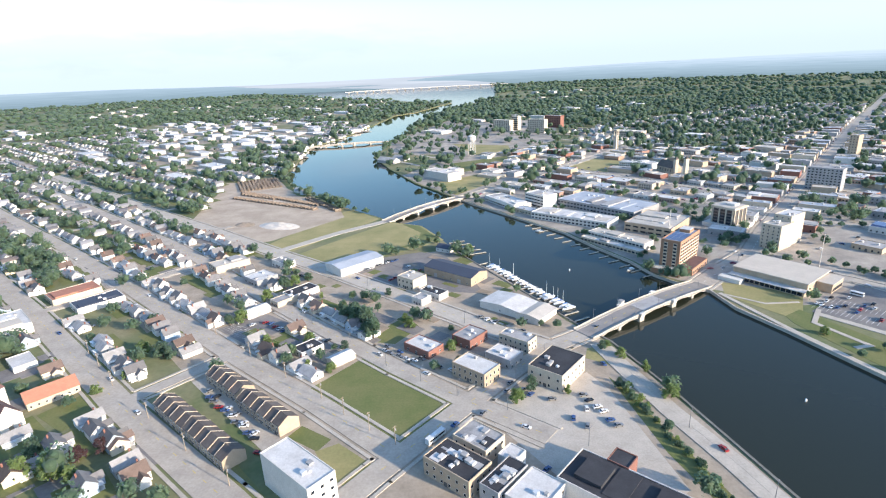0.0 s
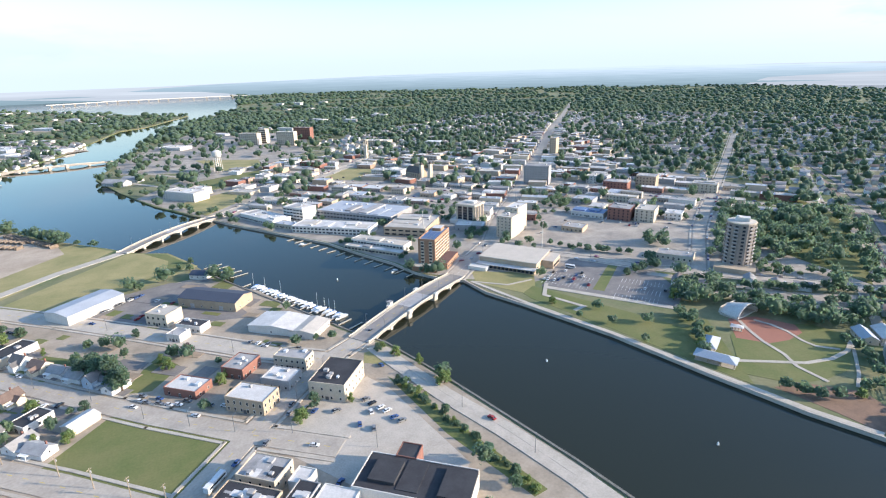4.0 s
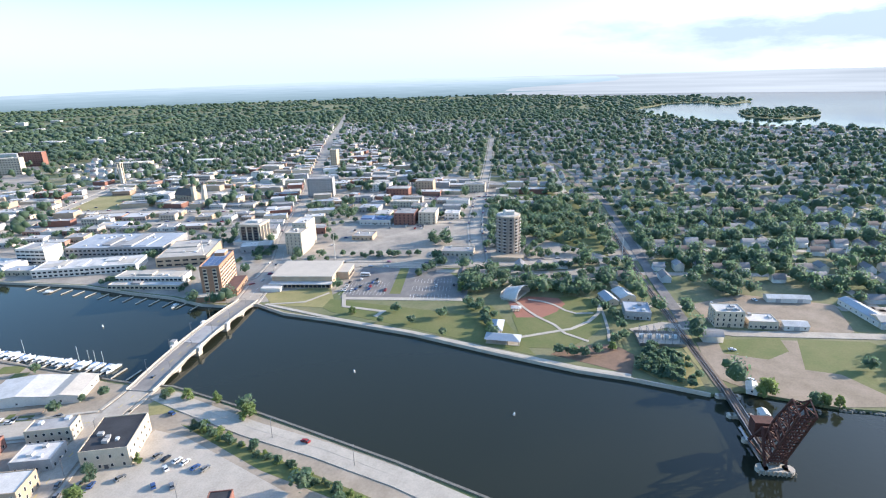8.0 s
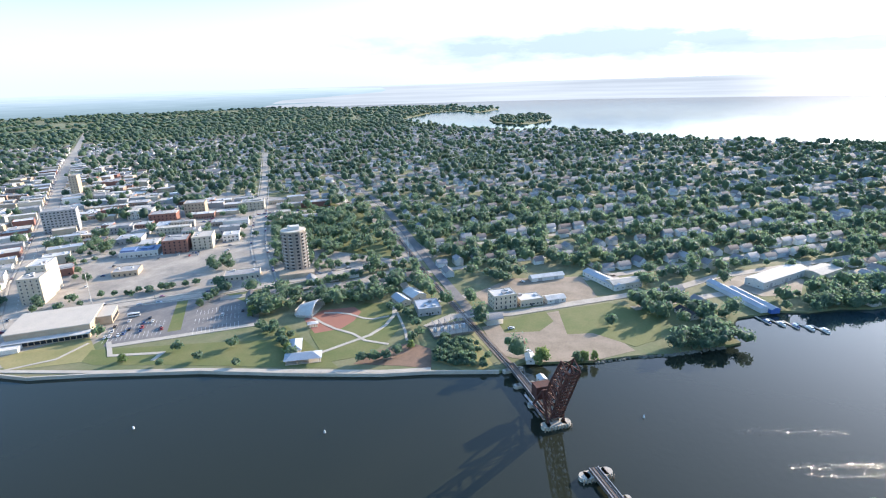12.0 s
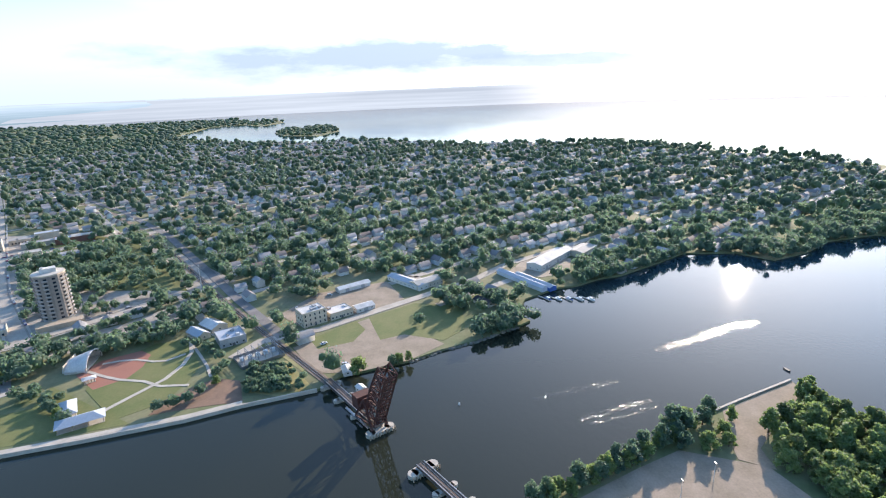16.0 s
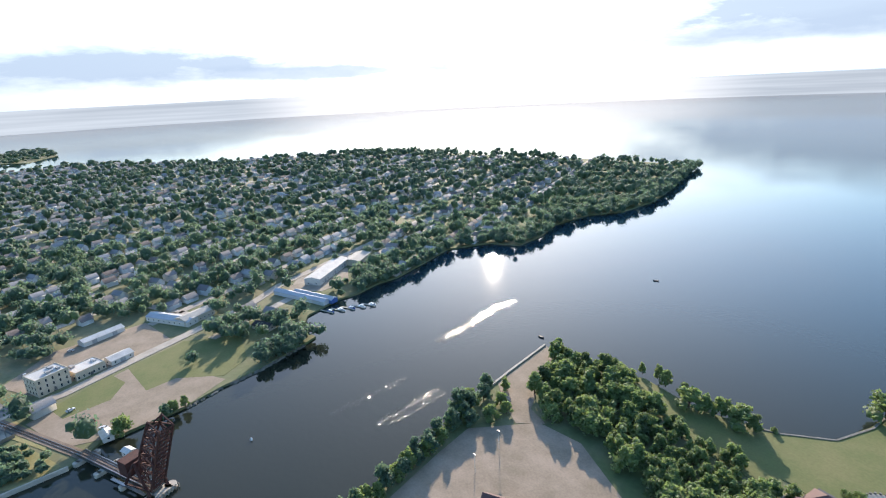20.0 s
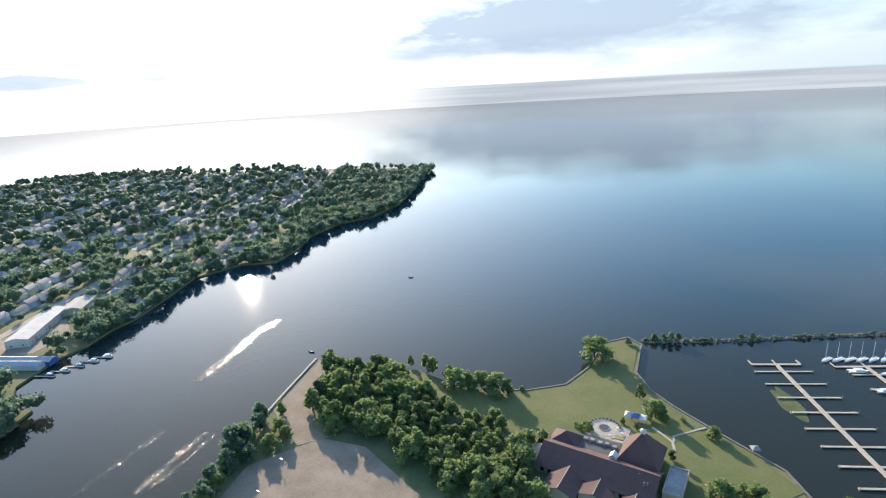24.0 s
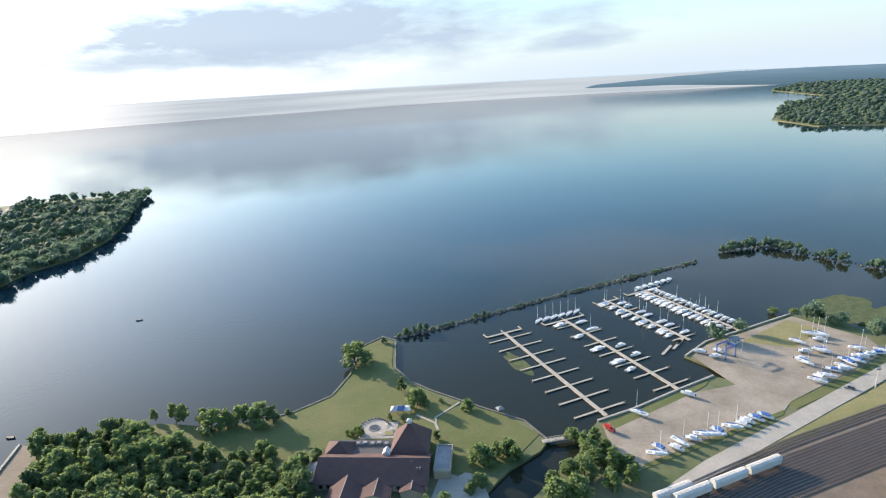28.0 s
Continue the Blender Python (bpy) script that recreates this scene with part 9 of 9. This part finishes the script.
def far_houses(items):
    """All the farther houses: gabled bodies in one mesh, walls and roofs."""
    n = len(items)
    rng = np.random.default_rng(4)
    w, d, h, r = rng.uniform(9, 13, n), rng.uniform(7, 9, n), rng.uniform(3, 5.6, n), rng.uniform(2.4, 3.6, n)
    ang = np.radians([f for _, _, f in items])
    c, s = np.cos(ang), np.sin(ang)
    X, Y = np.array([i[0] for i in items]), np.array([i[1] for i in items])

    def place(px, py, pz):
        return np.stack([X + px * c - py * s, Y + px * s + py * c, pz], -1)

    a, b, o = w / 2, d / 2, 0.45
    zero = np.zeros(n)
    walls = np.stack([place(-a, -b, zero - 0.2), place(a, -b, zero - 0.2), place(a, b, zero - 0.2), place(-a, b, zero - 0.2), place(-a, -b, h), place(a, -b, h), place(a, b, h), place(-a, b, h),
                      place(-a, zero, h + r), place(a, zero, h + r)], 1)
    lo = h - o * r / b + 0.06
    roofs = np.stack([place(-a - o, -b - o, lo), place(a + o, -b - o, lo), place(a + o, zero, h + r + 0.08), place(-a - o, zero, h + r + 0.08),
                      place(a + o, b + o, lo), place(-a - o, b + o, lo), ], 1)
    wf4 = np.array([(0, 1, 5, 4), (1, 2, 6, 5), (2, 3, 7, 6), (3, 0, 4, 7)])
    wf3 = np.array([(4, 8, 7), (5, 6, 9)])
    rf4 = np.array([(0, 1, 2, 3), (3, 2, 4, 5)])
    k = np.arange(n)[:, None, None]
    F4 = (wf4[None] + k * 10).reshape(-1, 4)
    F3 = (wf3[None] + k * 10).reshape(-1, 3)
    R4 = (rf4[None] + k * 6).reshape(-1, 4) + n * 10
    V = np.concatenate([walls.reshape(-1, 3), roofs.reshape(-1, 3)])
    idx = np.concatenate([np.zeros(len(F4)), np.zeros(len(F3)), np.ones(len(R4))])
    wallm = island_vary(material("far_siding", (0.95, 0.95, 0.95), 0.8, size=6, amount=0.1), [(0.70, 0.69, 0.65), (0.76, 0.75, 0.72), (0.46, 0.44, 0.40), (0.70, 0.66, 0.57), (0.46, 0.52, 0.57), (0.78, 0.77, 0.74)])
    roofm = island_vary(material("far_shingle", (0.95, 0.95, 0.95), 0.9, size=6, amount=0.2), [(0.16, 0.155, 0.155), (0.34, 0.33, 0.32), (0.16, 0.12, 0.10), (0.24, 0.235, 0.23), (0.42, 0.41, 0.40), (0.13, 0.13, 0.14)])
    ob = new("far_houses", mesh_arrays("far_houses", V, [F4, F3, R4], [wallm, roofm], idx))
    tagged(ob, "many small gabled timber houses among trees", "houses", kind="stuff")


far_houses(FARH)

# ---- far halls and sheds on the west side ----
rw = random.Random(3)
fh = Solid()
fr = Solid()
flot = Solid()
for k in range(520):
    x, y = rw.uniform(-2100, -150), rw.uniform(820, 3400)
    if not inside(LAND_S, x, y) or blocked(x, y, 30) or (x > -420 and y < 1150):
        continue
    if noise.noise(Vector((x / 420, y / 420, 0))) < -0.08:
        continue
    w, d, h = rw.uniform(18, 70), rw.uniform(15, 36), rw.uniform(4, 8)
    fh.box(x, y, -0.2, w, d, h, -42)
    flot.box(x + rw.uniform(-12, 12), y + rw.uniform(-12, 12), -0.2, w * 1.5 + 16, d * 1.6 + 18, 0.26 + rw.uniform(0, 0.05), -42)
    fr.box(x, y, h - 0.2, w + 0.5, d + 0.5, 0.35, -42)
    FOOT.append((x, y, max(w, d) * 0.66))
for k in range(420):
    x, y = rw.uniform(-930, -290), rw.uniform(950, 1940)
    w, d, h = rw.uniform(20, 64), rw.uniform(16, 34), rw.uniform(4, 9)
    if not inside(INDUS, x, y) or blocked(x, y, max(w, d) * 0.5):
        continue
    fh.box(x, y, -0.2, w, d, h, -42)
    flot.box(x + rw.uniform(-14, 14), y + rw.uniform(-14, 14), -0.2, w + 50, d + 46, 0.26 + rw.uniform(0, 0.08), -42)
    fr.box(x, y, h - 0.2, w + 0.5, d + 0.5, 0.35, -42)
    for q in range(3):
        fr.box(x + rw.uniform(-0.3, 0.3) * w * 0.7, y + rw.uniform(-0.3, 0.3) * d * 0.7, h + 0.14, 2.4, 2.0, 1.2, -42)
    FOOT.append((x, y, max(w, d) * 0.6))
for k in range(90):
    x, y = rw.uniform(-60, 900), rw.uniform(1050, 3200)
    if not inside(LAND_N, x, y) or blocked(x, y, 30) or road_gap(x, y) < 20:
        continue
    if noise.noise(Vector((x / 420, y / 420, 7))) < 0.05:
        continue
    w, d, h = rw.uniform(18, 60), rw.uniform(15, 30), rw.uniform(4, 12)
    fh.box(x, y, -0.2, w, d, h, -50)
    fr.box(x, y, h - 0.2, w + 0.5, d + 0.5, 0.35, -50)
    FOOT.append((x, y, max(w, d) * 0.5))
tagged(flot.part("far_lots", M["gravel"]), "pale paved lots round distant halls", "lots", kind="stuff")
tagged(fh.part("far_halls", island_vary(material("far_wall", (0.95, 0.95, 0.95), 0.8), [(0.7, 0.69, 0.66), (0.55, 0.5, 0.42), (0.4, 0.39, 0.38), (0.66, 0.63, 0.57)])), "distant low commercial halls", "halls", kind="stuff")
tagged(fr.part("far_hall_roofs", island_vary(material("far_roof", (0.95, 0.95, 0.95), 0.8), [(0.74, 0.73, 0.71), (0.55, 0.53, 0.5), (0.7, 0.7, 0.68), (0.36, 0.36, 0.37)])), "pale flat roofs of distant halls", "roofs", kind="stuff")

# ---- yards, town blocks and parked cars ----
URBAN_N = [(-60, 845), (18, 686), (167, 389), (235, 325), (300, 330), (440, 186), (600, 280), (690, 400), (700, 560), (800, 860), (1230, 1400), (1170, 1480), (620, 980), (500, 960), (330, 1030), (60, 1080)]
ry = random.Random(5)
yard = Solid()
for x, y in HOUSES:
    if math.hypot(x, y) < 1000 and x < 0 and y > 100:
        z = 0.225 + ry.uniform(0, 0.02)
        w, d, q = ry.uniform(8, 13), ry.uniform(9, 15), radians(48 + ry.uniform(-4, 4))
        c, s_ = math.cos(q), math.sin(q)
        cx, cy = x + ry.uniform(-3, 3), y + ry.uniform(-3, 3)
        if road_gap(cx, cy) > 6 and not any(inside(p, cx, cy) for p in EXCLUDE):
            yard.add([(cx + i * w * c - j * d * s_, cy + i * w * s_ + j * d * c, z) for i, j in ((-1, -1), (1, -1), (1, 1), (-1, 1))], [(0, 1, 2, 3)])
tagged(yard.part("yard_grass", M["lawn"]), "green and worn back yards between houses", "yard", kind="structure")

bw, brf, bwin = Solid(), Solid(), Solid()
packed = 0
for k in range(9000):
    x, y = ry.uniform(40, 1000), ry.uniform(430, 1300)
    if not inside(DOWN, x, y):
        continue
    w, d = ry.uniform(12, 30), ry.uniform(10, 22)
    if road_gap(x, y) < min(w, d) / 2 + 1.5 or not free(x, y, math.hypot(w, d) / 2 * 0.72, -1) or any(inside(p, x, y) for p in EXCLUDE):
        continue
    h = ry.choice([3.6, 4, 4.5, 5, 6, 7])
    rot = NR if x > 300 else -45
    bw.box(x, y, -0.2, w, d, h + 0.8, rot)
    brf.box(x, y, h + 0.605, w - 0.8, d - 0.8, 0.12, rot)
    FOOT.append((x, y, math.hypot(w, d) / 2 * 0.8))
    c, s_ = math.cos(radians(rot)), math.sin(radians(rot))
    for fl in range(max(1, int(h / 3.4))):
        for i in range(int(w / 3.2)):
            for sg in (-1, 1):
                lx, ly = (i + 0.5) * 3.2 - int(w / 3.2) * 1.6, sg * (d / 2 + 0.02)
                bwin.box(x + lx * c - ly * s_, y + lx * s_ + ly * c, 1.0 + fl * 3.3, 1.5, 0.12, 1.7, rot)
    for i in range(2):
        lx, ly = ry.uniform(-w / 3, w / 3), ry.uniform(-d / 3, d / 3)
        brf.box(x + lx * c - ly * s_, y + lx * s_ + ly * c, h + 0.7, ry.uniform(1.2, 2.6), ry.uniform(1.2, 2.2), 1.1, rot)
    packed += 1
    if packed > 130:
        break
tagged(bw.part("town_blocks", island_vary(material("town_wall", (0.95, 0.95, 0.95), 0.85, size=5, amount=0.25), [(0.42, 0.32, 0.24), (0.30, 0.15, 0.11), (0.55, 0.48, 0.38), (0.38, 0.36, 0.34), (0.62, 0.60, 0.55), (0.26, 0.16, 0.12)])), "rows of old brick town buildings", "buildings", kind="stuff")
tagged(brf.part("town_roofs", island_vary(material("town_roof", (0.95, 0.95, 0.95), 0.85, size=5, amount=0.4), [(0.22, 0.22, 0.23), (0.60, 0.59, 0.57), (0.38, 0.36, 0.33), (0.14, 0.14, 0.15), (0.68, 0.67, 0.65), (0.30, 0.29, 0.28)])), "flat gravel and membrane town roofs with vents", "roofs", kind="stuff")
tagged(bwin.part("town_windows", TOWN_GLASS), "dark glass town windows in rows", "windows", kind="stuff")

pc = Solid()
for line, w in ROADS:
    for (ax, ay), (bx, by) in zip(line, line[1:]):
        L = math.hypot(bx - ax, by - ay)
        if L < 1:
            continue
        ux, uy = (bx - ax) / L, (by - ay) / L
        for k in range(int(L / 7)):
            for sg in (-1, 1):
                if ry.random() > 0.16:
                    continue
                p = k * 7 + 3
                off = sg * (w / 2 - 2.2)
                x, y = ax + ux * p - uy * off, ay + uy * p + ux * off
                if not inside(URBAN_N, x, y) or math.hypot(x, y) > 1400:
                    continue
                rot = math.degrees(math.atan2(uy, ux))
                pc.box(x, y, 0.5, 4.4, 1.8, 0.75, rot)
                pc.box(x - 0.3 * ux, y - 0.3 * uy, 1.24, 2.3, 1.6, 0.6, rot)
for k in range(1500):
    x, y = ry.uniform(60, 760), ry.uniform(420, 1150)
    rot = (NR if x > 300 else -45) + (90 if (int(x / 60) + int(y / 60)) % 2 else 0)
    if noise.noise(Vector((x / 45, y / 45, 2))) < 0.12 or not inside(DOWN, x, y) or road_gap(x, y) < 3 or not free(x, y, 3, 0):
        continue
    pc.box(x, y, 0.5, 4.4, 1.8, 0.75, rot)
    pc.box(x, y, 1.24, 2.3, 1.6, 0.6, rot)
tagged(pc.part("parked_cars", island_vary(material("far_paint", (0.95, 0.95, 0.95), 0.35), [(0.65, 0.65, 0.66), (0.08, 0.08, 0.09), (0.30, 0.31, 0.33), (0.35, 0.04, 0.04), (0.06, 0.10, 0.25), (0.7, 0.7, 0.7), (0.16, 0.16, 0.17)])), "many small parked cars in town streets", "cars", kind="stuff")

# ---- woods and garden trees as one mass each ----
GRIDCELL = {}
for x, y in HOUSES:
    GRIDCELL.setdefault((int(x // 10), int(y // 10)), []).append((x, y))


def near_house(x, y, r):
    i, j = int(x // 10), int(y // 10)
    for di in (-1, 0, 1):
        for dj in (-1, 0, 1):
            for a, b in GRIDCELL.get((i + di, j + dj), ()):
                if (x - a) ** 2 + (y - b) ** 2 < r * r:
                    return True
    return False


def points_inside(poly, P):
    hit = np.zeros(len(P), bool)
    q = np.asarray(poly, float)
    x, y = P[:, 0], P[:, 1]
    for i in range(len(q)):
        ax, ay = q[i]
        bx, by = q[i - 1]
        if ay == by:
            continue
        hit ^= ((ay > y) != (by > y)) & (x < (bx - ax) * (y - ay) / (by - ay) + ax)
    return hit


def line_gap(P, lines):
    best = np.full(len(P), 1e9)
    for line, w in lines:
        for (ax, ay), (bx, by) in zip(line, line[1:]):
            d = np.array([bx - ax, by - ay])
            q = np.clip(((P[:, 0] - ax) * d[0] + (P[:, 1] - ay) * d[1]) / (d @ d), 0, 1)
            best = np.minimum(best, np.hypot(P[:, 0] - ax - d[0] * q, P[:, 1] - ay - d[1] * q) - w / 2)
    return best


rng = np.random.default_rng(12)
CAMPUS = [(-120, 1050), (-60, 845), (60, 1080), (330, 1030), (420, 1250), (300, 1700), (60, 1750), (-60, 1500)]
URBAN_S = [(-170, 470), (-62, 455), (0, 470), (40, 415), (88, 300), (132, 145), (60, 120), (-60, 130), (-120, 190), (-190, 250), (-330, 400), (-300, 520), (-240, 560)]
PEN = [(-60, 120), (60, 120), (132, 145), (150, 50), (180, -40), (250, -200), (100, -330), (-60, -240), (-330, -420), (-500, -420), (-420, -60)]


def scatter(spacing, rmin, rmax):
    R = rmax
    g = np.arange(-R, R, spacing)
    P = np.stack(np.meshgrid(g, g), -1).reshape(-1, 2)
    P = P + rng.uniform(-0.42, 0.42, P.shape) * spacing
    r = np.hypot(P[:, 0], P[:, 1])
    P = P[(r >= rmin) & (r < rmax)]
    az = np.degrees(np.arctan2(P[:, 0], P[:, 1]))
    P = P[(az > -48) | (az < -130)]
    # drop what no water or yard allows
    prob = np.zeros(len(P))
    n_in, s_in = points_inside(LAND_N, P), points_inside(LAND_S, P)
    isl = points_inside(ISLAND, P)
    nz = np.array([noise.noise(Vector((x / 260, y / 260, 3))) for x, y in P])
    nf = np.array([noise.noise(Vector((x / 36, y / 36, 9))) for x, y in P]) if rmin < 1400 else np.zeros(len(P))
    prob[n_in] = np.clip(0.74 + nz[n_in] * 0.5 + nf[n_in] * 1.1, 0.10, 0.97)
    prob[s_in] = np.clip(0.74 + nz[s_in] * 0.6 + nf[s_in] * 1.0, 0.12, 0.95)
    west = s_in & (P[:, 1] > 800)
    prob[west] = np.clip(0.62 + nz[west] * 0.9, 0.15, 0.95)
    far = (P[:, 1] > 2300) & n_in
    prob[far] = np.clip(0.5 + nz[far] * 1.9, 0.03, 0.95)
    farw = (P[:, 1] > 1500) & s_in
    prob[farw] = np.clip(0.52 + nz[farw] * 1.3, 0.06, 0.95)
    prob[isl] = 0.9
    prob[points_inside(INDUS, P)] = 0.14
    prob[points_inside(URBAN_N, P)] = 0.40
    prob[points_inside([(385, 330), (440, 190), (600, 280), (690, 400), (640, 430), (520, 400)], P)] = 0.72
    prob[points_inside(CAMPUS, P)] *= 0.30
    prob[points_inside(URBAN_S, P)] = 0.15
    prob[points_inside([(-270, 260), (-165, 262), (-60, 130), (-120, 110), (-300, 170)], P)] = 0.16
    prob[points_inside(PEN, P)] = 0.0
    bank = points_inside([(-300, 1215), (-275, 1000), (-262, 890), (-330, 870), (-420, 1000), (-400, 1215)], P)
    prob[bank] = 0.95
    sw = s_in & (P[:, 1] < -900)
    prob[sw] = 0.85
    prob[~(n_in | s_in | isl)] = 0.0
    keep = rng.uniform(0, 1, len(P)) < prob
    P = P[keep]
    if rmin < 1800:
        gap = line_gap(P, ROADS + GRID_N + GRID_S + CROSS_N)
        P = P[gap > (1.0 if rmin < 900 else 2.5)]
        ok = np.ones(len(P), bool)
        for poly in EXCLUDE:
            ok &= ~points_inside(poly, P)
        for a, b, c in FOOT:
            ok &= (P[:, 0] - a) ** 2 + (P[:, 1] - b) ** 2 > (c + 1.5) ** 2
        P = P[ok]
        P = P[[not near_house(x, y, 7.6) for x, y in P]] if len(P) else P
    return P


def wood(name, P, rmean, label, leaves, base, second, tall=1.0, radii=None, foot=0.8):
    n = len(P)
    r = rng.uniform(0.45, 1.5, n) * rmean if radii is None else radii
    hgt = r * rng.uniform(0.75, 1.15, n) * tall
    c = np.stack([P[:, 0], P[:, 1], hgt * 0.95 + foot], 1)
    parts_v, parts_f = [], []
    v, f = blobs(c, np.stack([r, r, hgt], 1) * (0.86 if leaves < 10 else 0.74), base, rng, 0.25)
    parts_v.append(v)
    faces = [f]
    k = len(v)
    for q in range(second):
        o = rng.normal(size=(n, 3)) * np.stack([r, r, hgt * 0.6], 1) * 0.45
        o[:, 2] = np.abs(o[:, 2])
        v, f = blobs(c + o, np.stack([r, r, hgt], 1) * rng.uniform(0.34, 0.56, (n, 1)), ICO1, rng, 0.3)
        parts_v.append(v)
        faces[0] = np.concatenate([faces[0], f + k])
        k += len(v)
    if leaves:
        w = np.repeat(np.arange(n), leaves)
        d = rng.normal(size=(len(w), 3))
        d[:, 2] = np.abs(d[:, 2]) - 0.3
        d /= np.linalg.norm(d, axis=1, keepdims=True)
        p = c[w] + d * np.stack([r, r, hgt], 1)[w] * rng.uniform(0.7, 1.2, (len(w), 1))
        v, f = leaf_quads(p, d, rmean * 0.24, rng)
        parts_v.append(v)
        faces.append(f + k)
    ob = new(name, mesh_arrays(name, np.concatenate(parts_v), faces, [LEAF]))
    tagged(ob, label, "trees", kind="stuff")
    return ob


GT = scatter(9.0, 150, 760)
town = points_inside(URBAN_N, GT) | points_inside(URBAN_S, GT)
wood("garden_trees", GT, 4.0, "green broadleaf trees between houses and streets", 95, ICO1, 2, 1.15, rng.uniform(0.45, 1.55, len(GT)) * np.where(town & (GT[:, 0] + GT[:, 1] * 0.2 < 500), 2.7, 4.4))
wood("breakwater_scrub", np.array([(a, b) for a, b, c in SCRUB]), 1.3, "low green scrub growing on a breakwater", 40, ICO1, 1, 1.2, np.array([c for a, b, c in SCRUB]), WATER_Z + 0.5)
if EXTRA:
    wood("park_trees", np.array([(a, b) for a, b, c in EXTRA]), 4.2, "green trees in a park and along the shore", 90, ICO1, 3, 1.05, np.array([c for a, b, c in EXTRA]))
wood("town_trees", scatter(13.5, 760, 1500), 6.2, "dense green trees over a residential quarter", 12, ICO1, 2, 1.05)
wood("far_woods", scatter(19.0, 1500, 2600), 8.0, "distant green woods and tree-lined streets", 3, ICO1, 1, 0.8)
wood("far_woods", scatter(34.0, 2600, 4750), 14.0, "very distant green woods", 0, ICO1, 0, 0.5)
